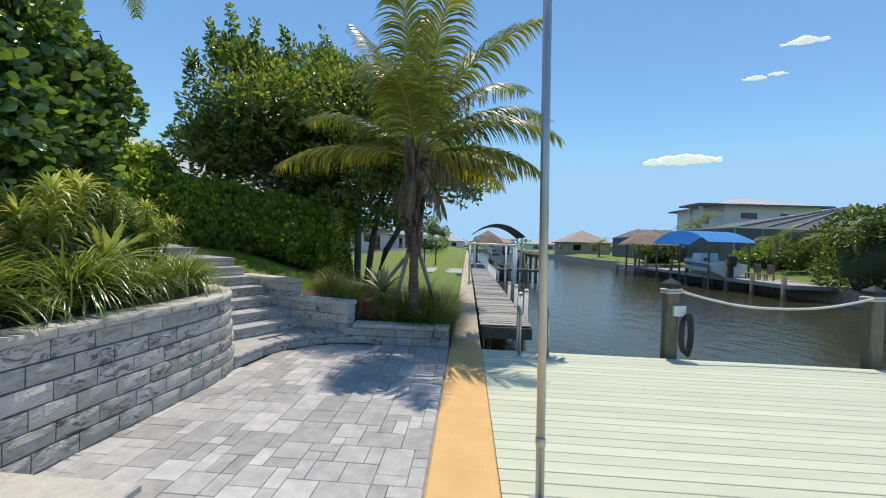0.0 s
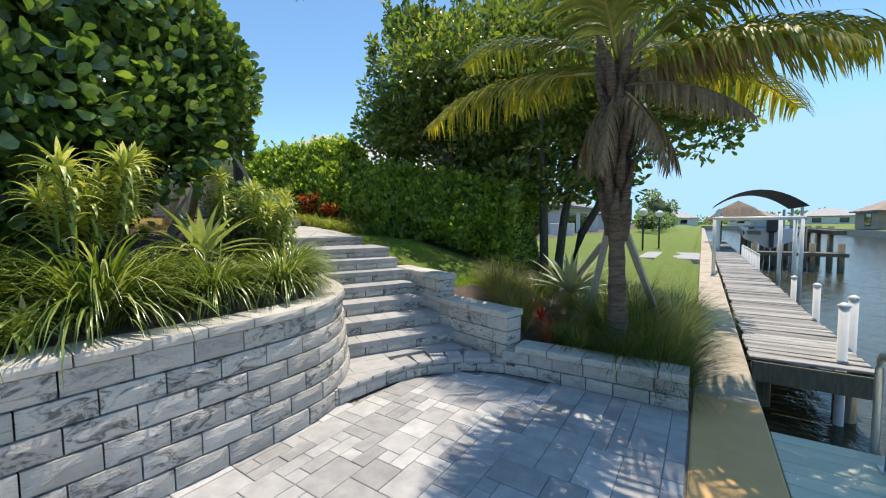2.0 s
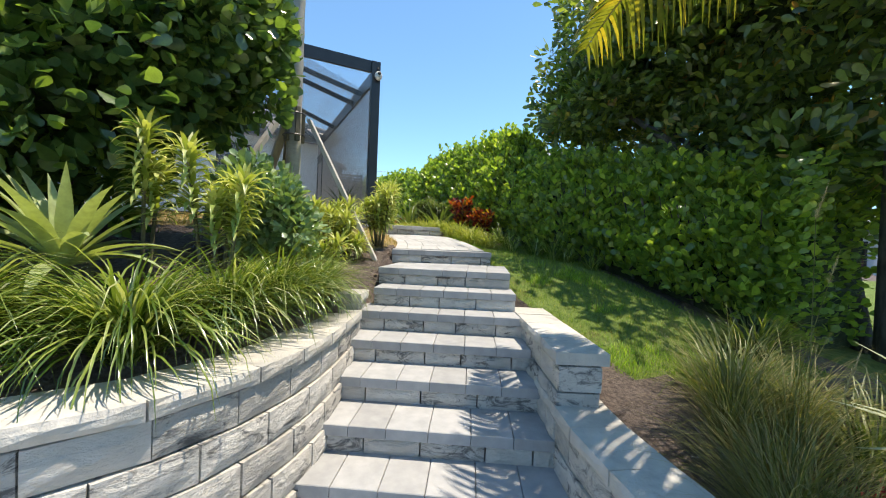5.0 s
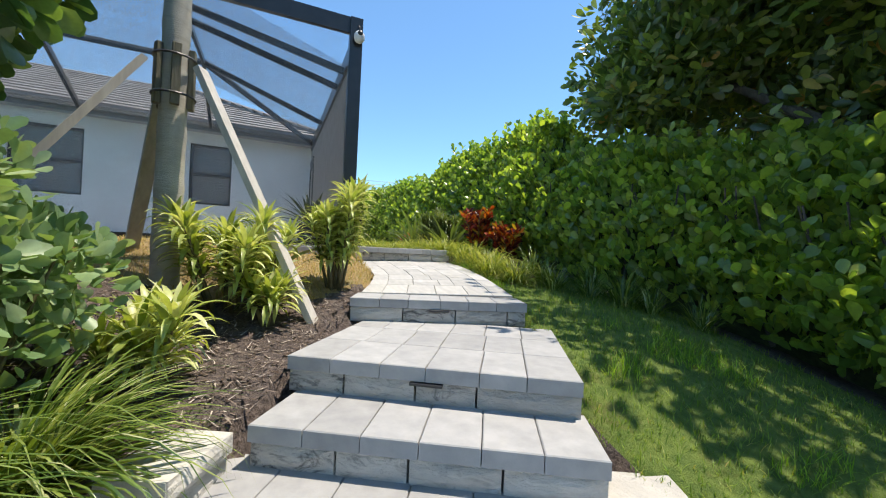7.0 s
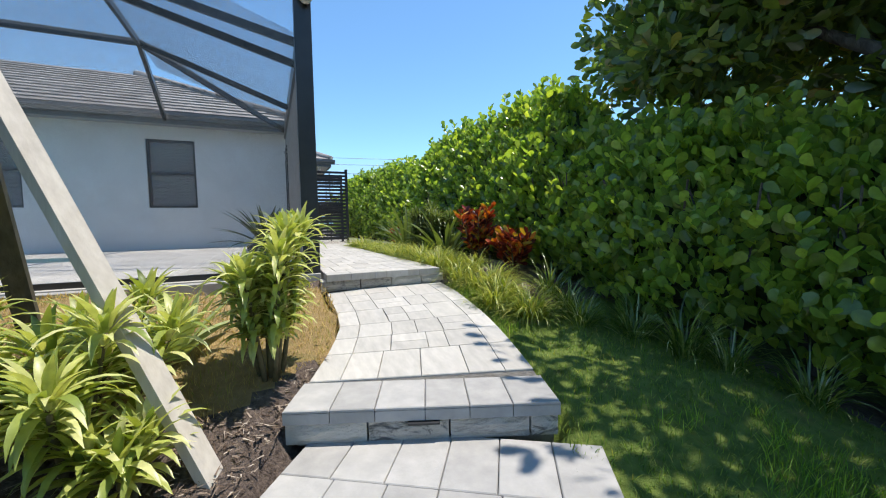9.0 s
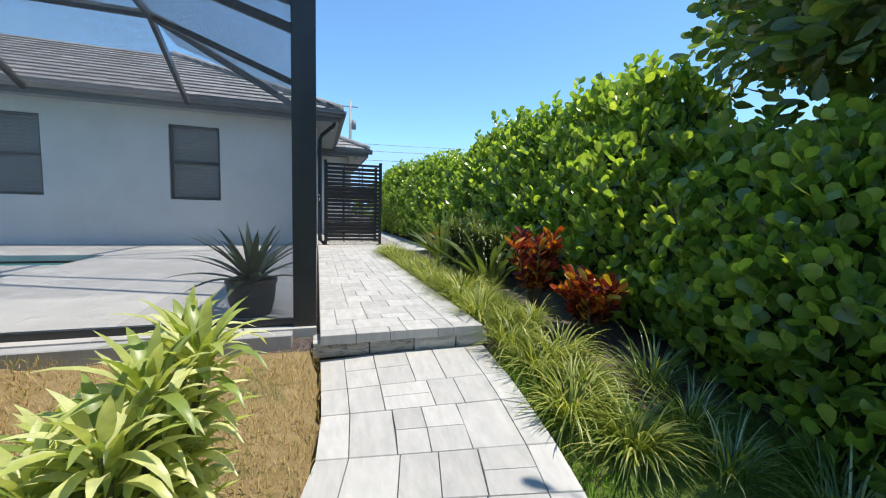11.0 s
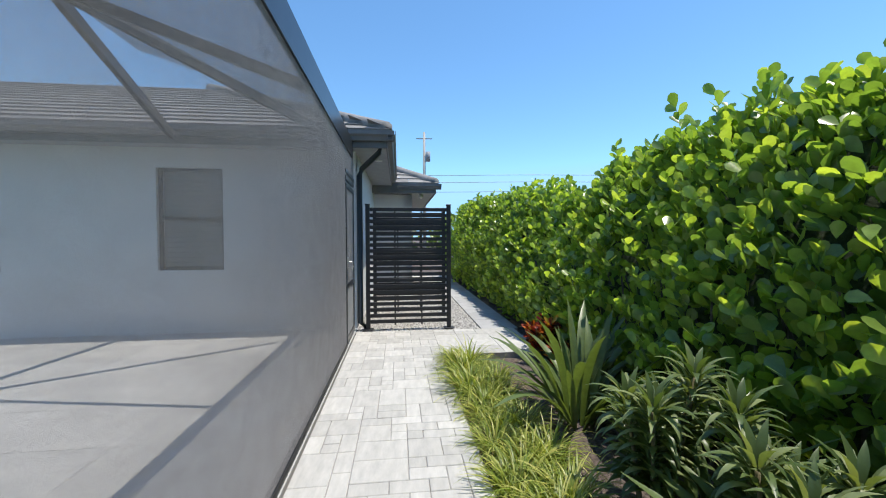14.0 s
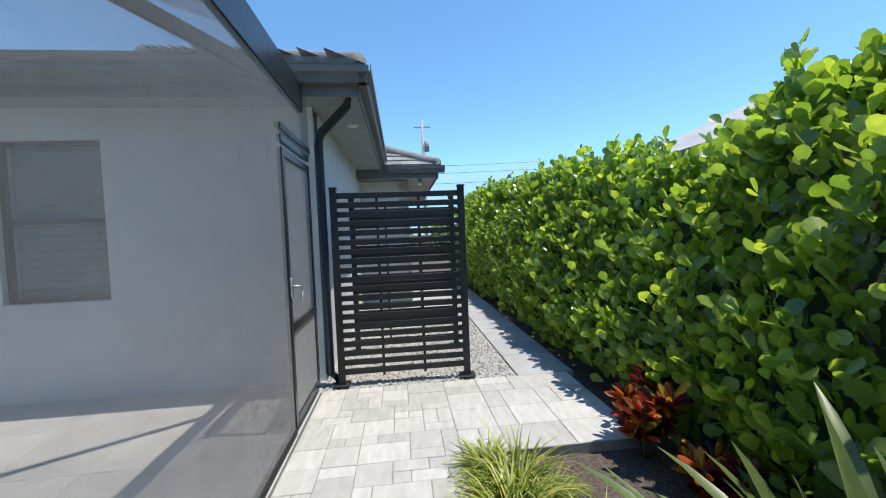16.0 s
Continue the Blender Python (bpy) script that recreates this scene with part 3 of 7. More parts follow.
def paver_mesh(w, h, t, mat):
    key = (round(w, 3), round(h, 3), t, mat.name)
    if key not in paver_cache:
        bm = bmesh.new()
        e, b_ = 0.0018, 0.004
        top = [bm.verts.new((x, y, 0)) for x, y in ((e + b_, e + b_), (w - e - b_, e + b_), (w - e - b_, h - e - b_), (e + b_, h - e - b_))]
        mid = [bm.verts.new((x, y, -b_)) for x, y in ((e, e), (w - e, e), (w - e, h - e), (e, h - e))]
        low = [bm.verts.new((x, y, -t)) for x, y in ((e, e), (w - e, e), (w - e, h - e), (e, h - e))]
        bm.faces.new(top)
        for i in range(4):
            j = (i + 1) % 4
            bm.faces.new((mid[i], mid[j], top[j], top[i]))
            bm.faces.new((low[i], low[j], mid[j], mid[i]))
        me = bpy.data.meshes.new("paver")
        bm.to_mesh(me)
        bm.free()
        me.materials.append(mat)
        paver_cache[key] = me
    return paver_cache[key]


def pave(parent, m, x0, x1, y0, y1, unit, ok, mat, seed, z_at=None, t=0.05, sizes=((3, 2), (2, 3), (2, 2), (2, 2), (2, 1), (1, 2), (1, 1))):
    """Pavers of mixed sizes laid on a grid, in the frame m, where ok(x, y) holds."""
    rnd = random.Random(seed)
    nx_, ny_ = int(round((x1 - x0) / unit)), int(round((y1 - y0) / unit))
    used = [[False] * ny_ for _ in range(nx_)]
    for j in range(ny_):
        for i in range(nx_):
            if used[i][j]:
                continue
            opts = list(sizes)
            rnd.shuffle(opts)
            for w, h in opts + [(1, 1)]:
                if i + w <= nx_ and j + h <= ny_ and not any(used[i + a][j + c] for a in range(w) for c in range(h)):
                    break
            for a in range(w):
                for c in range(h):
                    used[i + a][j + c] = True
            px, py = x0 + i * unit, y0 + j * unit
            if not ok(px + w * unit / 2, py + h * unit / 2):
                continue
            z = (z_at(px + w * unit / 2, py + h * unit / 2) if z_at else 0.0) + rnd.uniform(-0.0012, 0.0012)
            piece("paver", paver_mesh(w * unit, h * unit, t, mat), mat, parent, m @ Matrix.Translation((px, py, z)) @ Matrix.Rotation(rnd.uniform(-0.004, 0.004), 4, 'X'))


# ---- seawall, canal, deck ----
bm = bmesh.new()
box(bm, CAP_L, CAP_R, -4, 6.35, -0.22, 0.012, 0.012)
ob = part("seawall_cap", bm, M_CAP_TAN)
tagged(ob, "tan-coated concrete seawall cap beside the patio", "seawall", kind="structure")
bm = bmesh.new()
box(bm, CAP_L, CAP_R, 6.35, 120, -0.22, 0.0, 0.012)
ob = part("seawall_cap_weathered", bm, M_CAP_GREY)
tagged(ob, "bare weathered concrete seawall cap strewn with leaves", "seawall", kind="structure")
bm = bmesh.new()
box(bm, CAP_L + 0.05, CAP_R - 0.06, -30, 120, -3, -0.22)
ob = part("seawall", bm, M_CAP_GREY)
tagged(ob, "concrete seawall standing in the canal", "seawall", kind="structure")
bm = bmesh.new()
vs = [bm.verts.new(p) for p in ((CAP_L + 0.2, -600, WATER), (21.2, -600, WATER), (21.2, 600, WATER), (CAP_L + 0.2, 600, WATER))]
bm.faces.new(vs)
ob = part("water", bm, M_WATER)
tagged(ob, "calm grey-green canal water with small ripples", "water", kind="structure")

deck = thing("deck", "pale green painted board deck over the canal edge", "deck", kind="structure")
y = -3.0
bm = bmesh.new()
box(bm, 0, 9.2, 0, 0.134, -0.032, 0, 0.004)
me_board = bpy.data.meshes.new("board")
bm.to_mesh(me_board)
bm.free()
me_board.materials.append(M_DECKBOARD)
rnd = random.Random(3)
while y < 5.86:
    piece("board", me_board, M_DECKBOARD, deck, Matrix.Translation((CAP_R + 0.004, y, 0.006 + rnd.uniform(-0.001, 0.001))))
    y += 0.141
bm = bmesh.new()
for x in np.arange(1.0, 10, 1.2):
    box(bm, x, x + 0.05, -3, 5.85, -0.22, -0.028)
box(bm, CAP_R + 0.03, 10.0, 5.82, 5.86, -0.24, -0.03)
part("joist", bm, M_PILE, deck)

# ---- patio ----
patio = thing("floor_patio", "grey concrete paver patio in mixed sizes", "patio", kind="structure")
bm = bmesh.new()
box(bm, -2.6, CAP_L - 0.002, -4, 5.95, -0.11, -0.016)
part("sand_bed", bm, M_SAND, patio)
SIDE = [tuple(p) for p in smooth_line(STEP_CURVE, 0.1)]
PATIO_POLY = [(CAP_L, -4), (CAP_L, 5.95), *SIDE[::-1], (-2.6, 4.3), (-2.6, -4)]
pave(patio, Matrix.Identity(4), -2.42, CAP_L - 0.004, -0.6, 5.97, 0.118, lambda x, y: inside(PATIO_POLY, x, y), M_PAVER, 11)
bm = bmesh.new()
box(bm, -2.4, CAP_L - 0.004, -4, -0.6, -0.05, -0.002)
part("slab_behind", bm, M_PAVER, patio)

# ---- retaining walls ----
block_wall("wall_planter", "curved retaining wall of grey split-face blocks with pale caps", LW, 0.0, 0.95, 6, 0.24, [0.31], seed=4, s0=3.0, batter=0.014)
BED = smooth_line([(-1.55, 5.80), (-1.38, 5.85), (-1.10, 5.875), (-0.4, 5.88), (0.29, 5.88)])
block_wall("wall_bed", "low bed wall of split-face blocks beside the patio", BED, 0.0, 0.32, 2, 0.22, [0.24, 0.3], seed=8, s0=0.3)
SW = smooth_line([(-3.80, 6.84), (-2.76, 6.375), (-2.19, 6.13), (-1.36, 5.90)])
swl = line_at(SW, 0)[1]
block_wall("wall_stair_lower", "stepped stair wall of split-face blocks ending in a pier", SW, 0.0, 0.655, 4, 0.24, [0.22, 0.3, 0.38], seed=12, s0=swl - 1.95)
block_wall("wall_stair_upper", "upper tier of the stepped stair wall", SW, 0.0, 0.945, 6, 0.24, [0.22, 0.3, 0.38], seed=14, s1=swl - 1.17)
EW = smooth_line([(-3.90, 5.47), (-4.05, 5.54), (-4.18, 5.60)])
block_wall("wall_stair_stub", "short return of blocks beside the treads", EW, 0.7, 1.07, 2, 0.16, [0.22, 0.3], seed=15)

# ---- steps ----
stairs = thing("stairs", "nine grey paver steps with split-face block risers", "stairs", kind="structure")


def strip_poly(a, c, depth, n, parent, z, t, mat, rnd, name):
    """A row of n pavers between the front corners a (left) and c (right), depth deep."""
    a, c = np.array(a), np.array(c)
    d = (c - a)
    w = float(np.linalg.norm(d))
    ang = math.atan2(d[1], d[0])
    cuts = [w * (i + rnd.uniform(-0.06, 0.06) * (0 < i < n)) / n for i in range(n + 1)]
    for s, e in zip(cuts, cuts[1:]):
        p = a + d / w * s
        me = paver_mesh(round(e - s, 2), depth, t, mat)
        piece(name, me, mat, parent, Matrix.Translation((p[0], p[1], z)) @ Matrix.Rotation(ang, 4, 'Z') @ Matrix.Scale((e - s) / round(e - s, 2), 4, (1, 0, 0)))


for k in range(2, 10):
    rnd = random.Random(40 + k)
    a, c = np.array(STEP_L[k]), np.array(STEP_R[k])
    z = R * k
    d = (c - a) / np.linalg.norm(c - a)
    back = np.array([-d[1], d[0]])
    depth = {8: 1.0, 9: 0.32}.get(k, 0.36)
    rows = 1 if k != 8 else 3
    for r_ in range(rows):
        strip_poly(a + back * r_ * 0.36, c + back * r_ * 0.36, 0.36 if k != 9 else 0.3, 6, stairs, z, 0.062, M_TREAD, rnd, "tread_paver")
    line = np.array([a + back * 0.012, c + back * 0.012])
    lay_course(stairs, line, 0, float(np.linalg.norm(c - a)), z - R - 0.01, R - 0.052, 0.2, [0.26, 0.32, 0.36], rnd, M_BLOCK, "riser_block", 0.010)
    bm = bmesh.new()
    e = a + back * 1.0 if k == 8 else a + back * 0.5
    pts = [a + back * 0.1, c + back * 0.1, c + back * (1.0 if k == 8 else 0.5), e]
    prism(bm, [tuple(p) for p in pts], z - 0.6, z - 0.055)
    part("core", bm, M_SAND, stairs)
# low curved first step
def inner_line(L, d):
    """The line moved to its left by d."""
    out_ = []
    for k in range(len(L)):
        a_, c_ = L[max(0, k - 1)], L[min(len(L) - 1, k + 1)]
        v_ = Vector((c_[0] - a_[0], c_[1] - a_[1])).normalized()
        out_.append((L[k][0] - v_.y * d, L[k][1] + v_.x * d))
    return out_


SC = smooth_line(STEP_CURVE)
total = line_at(SC, 0)[1]
rnd = random.Random(77)
lay_course(stairs, SC, 0.0, total, -0.005, R - 0.056, 0.2, [0.24, 0.3], rnd, M_BLOCK, "riser_block", 0.010)
lay_course(stairs, SC, 0.0, total - 0.42, R - 0.062, 0.062, 0.26, [0.17, 0.2], rnd, M_TREAD, "tread_paver", 0.002, 0.012)
FIRST = [*[p for p in inner_line(SC[::4], 0.22) if p[0] < -1.75], STEP_R[2], (STEP_R[2][0] - 0.2, STEP_R[2][1] + 0.1), (STEP_L[2][0] - 0.25, STEP_L[2][1] + 0.05), (-2.6, 4.6)]
ang = math.atan2(1.09, 0.58)
m1 = Matrix.Translation((STEP_L[2][0], STEP_L[2][1], R - 0.001)) @ Matrix.Rotation(ang, 4, 'Z')


def in_first(x, y):
    p = m1 @ Vector((x, y, 0))
    return inside(FIRST, p.x, p.y)


pave(stairs, m1, -0.9, 1.8, -1.2, 0.2, 0.15, in_first, M_TREAD, 21, t=0.06, sizes=((3, 2), (2, 2), (2, 1)))
bm = bmesh.new()
prism(bm, inner_line(SC[::4], 0.09) + [(-1.3, 6.1), (-2.4, 6.2), (-2.9, 5.0), (-2.5, 4.4)][0:4], -0.05, R - 0.06)
part("core", bm, M_SAND, stairs)
bm = bmesh.new()
prism(bm, inner_line(SC[::4], 0.012)[:-6] + inner_line(SC[::4], 0.24)[:-6][::-1], R - 0.061, R - 0.007)
part("tread_bed", bm, M_TREAD, stairs)
# lights set under the tread noses
for k in (8, 9):
    a, c = np.array(STEP_L[k]), np.array(STEP_R[k])
    mid = (a + c) / 2
    ang = math.atan2(c[1] - a[1], c[0] - a[0])
    bm = bmesh.new()
    box(bm, -0.07, 0.07, -0.012, 0.02, 0, 0.012, 0.002, Matrix.Translation((mid[0], mid[1], R * k - 0.078)) @ Matrix.Rotation(ang, 4, 'Z'))
    ob = part("step_light", bm, M_BLACK_PLASTIC)
    tagged(ob, "slim dark light bar under the tread nose", "light", "step lights")

# ---- upper path ----
path = thing("floor_path", "curving pale paver path between lawn and planting", "path", kind="structure")
bm = bmesh.new()
vs = []
for t in np.linspace(0, 1, 12):
    a, c = line_at(PL, t * line_at(PL, 0)[1])[0], line_at(PR, t * line_at(PR, 0)[1])[0]
    vs.append([bm.verts.new((p[0], p[1], path_z(p[0], p[1]) - 0.014)) for p in (a, c)])
for a, c in zip(vs, vs[1:]):
    bm.faces.new((a[0], a[1], c[1], c[0]))
bmesh.ops.solidify(bm, geom=bm.faces[:], thickness=0.1)
part("sand_bed", bm, M_SAND, path)
rnd = random.Random(5)
lenL, lenR = line_at(PL, 0)[1], line_at(PR, 0)[1]


def path_point(s_, t_):
    a, c = line_at(PL, s_ * lenL)[0], line_at(PR, s_ * lenR)[0]
    p = a + (c - a) * t_
    return Vector((p[0], p[1], path_z(p[0], p[1])))


def path_paver(s0, s1, t0, t1):
    q = [path_point(s0, t0), path_point(s0, t1), path_point(s1, t1), path_point(s1, t0)]
    mid = sum(q, Vector()) / 4
    bm = bmesh.new()
    top = [bm.verts.new(mid + (p - mid) * 0.965 + Vector((0, 0, 0.0))) for p in q]
    rim = [bm.verts.new(mid + (p - mid) * 0.985 - Vector((0, 0, 0.004))) for p in q]
    low = [bm.verts.new(mid + (p - mid) * 0.985 - Vector((0, 0, 0.05))) for p in q]
    bm.faces.new(top)
    for k in range(4):
        bm.faces.new((rim[k], rim[(k + 1) % 4], top[(k + 1) % 4], top[k]))
        bm.faces.new((low[k], low[(k + 1) % 4], rim[(k + 1) % 4], rim[k]))
    part("paver", bm, M_PAVER_LIGHT, path)


s = 0.30 / lenL
while s < 0.99:
    e = min(1.0, s + rnd.choice((0.115, 0.135, 0.155)))
    if 1 - e < 0.06:
        e = 1.0
    path_paver(s, e, 0.0, 0.13)
    path_paver(s, e, 0.87, 1.0)
    cuts = [0.13] + sorted(0.13 + 0.74 * (k + rnd.uniform(-0.25, 0.25)) / 4 for k in (1, 2, 3)) + [0.87]
    for t0, t1 in zip(cuts, cuts[1:]):
        if rnd.random() < 0.3:
            path_paver(s, (s + e) / 2, t0, t1)
            path_paver((s + e) / 2, e, t0, t1)
        else:
            path_paver(s, e, t0, t1)
    s = e
lay_course(thing("wall_terrace_step", "single block riser up to the terrace", "step", kind="structure"), np.array([[-7.17, 6.42], [-7.205, 7.62]]), 0, 1.2, 1.585, 0.105, 0.2, [0.3, 0.36], random.Random(9), M_BLOCK, "riser_block", 0.01)

# ---- terrace ----
terrace = thing("floor_terrace", "pale mixed paver walkway along the pool cage", "walkway", kind="structure")
pave(terrace, HM, -6.35, -0.0, 0.02, 1.12, 0.11, lambda x, y: True, M_PAVER_LIGHT, 51, t=0.062)
pave(terrace, HM, -6.35, -5.13, 1.12, 2.34, 0.1525, lambda x, y: True, M_PAVER_LIGHT, 52, t=0.062)
bm = bmesh.new()
box(bm, -6.35, -0.16, 0.02, 1.13, -0.12, -0.007, m=HM)
box(bm, -6.35, -5.13, 1.13, 2.34, -0.12, -0.007, m=HM)
part("sand_bed", bm, M_SAND, terrace)
walkway = thing("floor_side_walk", "narrow shaded slab walk beside the hedge", "walkway", kind="structure")
for i in range(14):
    bm = bmesh.new()
    box(bm, -6.36 - i * 0.61 - 0.6, -6.36 - i * 0.61, 1.86, 2.42, -0.06, -0.004, 0.005, HM)
    part("slab", bm, M_SLAB, walkway)
bm = bmesh.new()
box(bm, -16, -6.36, 0.0, 1.85, -0.1, -0.02, 0, HM)
ob = part("gravel_bed", bm, M_GRAVEL)
tagged(ob, "strip of pale crushed gravel behind the screen", "gravel", kind="structure")


n = 5200
gx_, gy_ = rng.uniform(-9.5, -6.37, n), rng.uniform(0.02, 1.84, n)
r_ = rng.uniform(0.008, 0.019, n)
c_ = np.stack([gx_, gy_, -0.02 + r_ * 0.35], -1)
oct_ = np.array([(1, 0, 0), (0, 1, 0), (-1, 0, 0), (0, -1, 0), (0, 0, 0.7), (0, 0, -0.7)])
V = c_[:, None] + oct_[None] * r_[:, None, None] * rng.uniform(0.7, 1.3, (n, 6, 1))
F = np.array([(0, 1, 4), (1, 2, 4), (2, 3, 4), (3, 0, 4), (1, 0, 5), (2, 1, 5), (3, 2, 5), (0, 3, 5)])
M_STONE = surface("gravel_stone", (0.34, 0.33, 0.32), (0.62, 0.60, 0.57), 20, 0.85, 0.3, 90, 0.003, 0.5, island=True)
ob = arrays("gravel_stones", V.reshape(-1, 3), (np.arange(n)[:, None, None] * 6 + F[None]).reshape(-1, 3), M_STONE)
ob.matrix_world = HM
tagged(ob, "loose pale grey crushed stones behind the screen", "gravel", kind="stuff")

# ---- pool cage ----
CAGE_H = 2.70
pool_deck = thing("floor_pool_deck", "pale grey stone pool deck inside the cage", "pool deck", kind="structure")


def deck_slab(x0, x1, y0, y1):
    n = max(1, int(round((x1 - x0) / 0.62)))
    k = max(1, int(round((y1 - y0) / 0.62)))
    for i in range(n):
        for j in range(k):
            bm = bmesh.new()
            g = 0.0015
            box(bm, x0 + (x1 - x0) * i / n + g, x0 + (x1 - x0) * (i + 1) / n - g, y0 + (y1 - y0) * j / k + g, y0 + (y1 - y0) * (j + 1) / k - g, -0.1, -0.012, 0.002, HM)
            part("slab", bm, M_DECK_STONE, pool_deck)


deck_slab(-6.65, -0.20, -3.1, 0.0)
deck_slab(-2.0, -0.20, -7.7, -3.1)
deck_slab(-6.65, -4.75, -7.7, -3.1)
bm = bmesh.new()
box(bm, -4.74, -2.01, -9, -3.11, -0.9, -0.13, 0, HM)
part("pool_water", bm, M_POOL, pool_deck, "teal pool water")
bm = bmesh.new()
box(bm, -3.6, -2.9, -3.75, -3.09, -0.2, -0.008, 0.01, HM)
part("pool_ledge", bm, M_DECK_STONE, pool_deck)
bm = bmesh.new()
box(bm, -0.2, -0.1, -8, -0.15, -0.25, -0.022, 0.006, HM)
ob = part("curb", bm, M_TREAD)
tagged(ob, "thin stone curb along the cage front", "curb", kind="structure")

cage = thing("pool_cage", "dark bronze aluminium pool cage with insect screens", "screen enclosure")


def bar(name, pts_w_h):
    bm = bmesh.new()
    for a, c, w, h in pts_w_h:
        beam(bm, HM @ Vector(a), HM @ Vector(c), w, h)
    return part(name, bm, M_BRONZE, cage)


bm = bmesh.new()
box(bm, -0.345, -0.24, -0.15, 0.0, -0.06, CAGE_H + 0.06, 0.004, HM)
post = part("corner_post", bm, M_BRONZE, cage)
for yy in (-4.2, -8.0):
    bm = bmesh.new()
    box(bm, -0.34, -0.24, yy - 0.05, yy + 0.05, 0, CAGE_H, 0.003, HM)
    part("post", bm, M_BRONZE, cage)
bar("top_beam", [((-0.305, -8, CAGE_H - 0.03), (-0.305, -0.15, CAGE_H - 0.03), 0.06, 0.19)])
bar("top_plate", [((-6.28, -0.03, CAGE_H - 0.09), (-0.35, -0.03, CAGE_H - 0.09), 0.05, 0.24)])
bar("sill_plate", [((-5.6, -0.03, 0.015), (-0.35, -0.03, 0.015), 0.04, 0.05)])
bar("sill_plate", [((-0.30, -8, 0.01), (-0.30, -0.15, 0.01), 0.04, 0.05)])
# mansard roof frame: hubs on a flat top, bars down to the side plate and to the house eave
PZ = CAGE_H + 0.76
HUB_X, HUB_Y = -4.31, -2.25
bar("ridge_purlin", [((HUB_X, HUB_Y, PZ), (HUB_X, -8.0, PZ), 0.05, 0.10)])
for yy in (HUB_Y, -4.66, -7.1):
    bar("rafter", [((HUB_X, yy, PZ), (-6.2, yy - 0.08, 2.72), 0.06, 0.11)])
    bar("purlin", [((HUB_X, yy, PZ), (-2.0, yy, PZ), 0.05, 0.10), ((-2.0, yy, PZ), (-0.32, yy, CAGE_H - 0.04), 0.05, 0.10)])
bar("hip_brace", [((HUB_X, HUB_Y, PZ), (-5.95, -0.05, 2.60), 0.05, 0.10)])
for x0, x1 in ((HUB_X, -3.88), (-2.75, -1.88), (-2.3, -1.26)):
    bar("brace", [((x0, HUB_Y, PZ), (x1, -0.05, 2.53), 0.05, 0.09)])


def screen_panel(name, a, along, up, W, H, spacing, wire):
    """A woven screen: real threads crossing at an even spacing."""
    a, along, up = (np.array(v, float) for v in (a, along, up))
    nrm = np.cross(along, up)
    n = 0
    Vs, Fs = [], []
    quad = np.array([(0, 1, 5, 4), (1, 2, 6, 5), (2, 3, 7, 6), (3, 0, 4, 7)])
    for s_dir, l_dir, S, Ln in ((along, up, W, H), (up, along, H, W)):
        k = int(S / spacing)
        o = (np.arange(k) + 0.5 + rng.uniform(-0.06, 0.06, k)) * S / k
        base = a + o[:, None] * s_dir
        c = [(-1, -1), (1, -1), (1, 1), (-1, 1)]
        vv = np.stack([base + (i * s_dir + j * nrm) * wire / 2 + e * l_dir * Ln for e in (0, 1) for i, j in c], 1)
        Vs.append(vv.reshape(-1, 3))
        Fs.append((np.arange(k)[:, None, None] * 8 + quad[None]).reshape(-1, 4) + n)
        n += k * 8
    ob = arrays(name, np.concatenate(Vs), np.concatenate(Fs), M_SCREEN, cage, "fine grey insect screen")
    ob.matrix_world = HM
    return ob


screen_panel("side_screen", (-5.6, -0.02, 0.03), (1, 0, 0), (0, 0, 1), 5.25, CAGE_H - 0.2, 0.0011, 0.00016)
screen_panel("front_screen", (-0.305, -8.0, 0.03), (0, 1, 0), (0, 0, 1), 7.87, CAGE_H - 0.1, 0.0020, 0.00017)
sl = np.array([0, HUB_Y + 0.05, PZ - CAGE_H])
screen_panel("roof_screen", (-5.4, -0.05, CAGE_H), (1, 0, 0), sl / np.linalg.norm(sl), 4.0, 2.32, 0.006, 0.0006)
screen_panel("roof_screen", (HUB_X, HUB_Y, PZ), (1, 0, 0), (0, -1, 0), 2.3, 5.7, 0.007, 0.0006)
el_ = np.array([-1.89, 0, 2.72 - PZ])
screen_panel("roof_screen", (HUB_X, HUB_Y, PZ), el_ / np.linalg.norm(el_), (0, -1, 0), 2.02, 5.7, 0.007, 0.0006)

# screen door at the far end of the cage side
door = thing("screen_door", "closed grey-screened cage door with lever handle", "door", m=HM)
for nm, x0, x1, z0, z1 in (("stile", -5.66, -5.61, 0.02, 2.05), ("stile", -6.42, -6.37, 0.02, 2.05), ("rail", -6.37, -5.66, 1.99, 2.05), ("rail", -6.37, -5.66, 0.72, 0.78), ("rail", -6.37, -5.66, 0.02, 0.10), ("header", -6.42, -5.60, 2.09, 2.14)):
    bm = bmesh.new()
    box(bm, x0, x1, -0.045, -0.01, z0, z1, 0.003)
    part(nm, bm, M_BRONZE, door)
bm = bmesh.new()
box(bm, -6.37, -5.66, -0.03, -0.024, 0.1, 0.72)
part("kick_panel", bm, M_SOFFIT, door, "grey lower panel")
bm = bmesh.new()
box(bm, -5.65, -5.62, -0.01, 0.005, 0.98, 1.12, 0.003)
tube(bm, [(-5.635, -0.005, 1.06), (-5.635, 0.045, 1.06), (-5.70, 0.05, 1.05), (-5.73, 0.05, 1.0), (-5.70, 0.045, 0.94)], 0.008, 8)
part("handle", bm, M_STEEL, door, "chrome lever handle", True)
ob = screen_panel("door_screen", (-6.37, -0.02, 0.78), (1, 0, 0), (0, 0, 1), 0.71, 1.22, 0.0031, 0.0004)
ob.parent = door
ob.matrix_world = HM
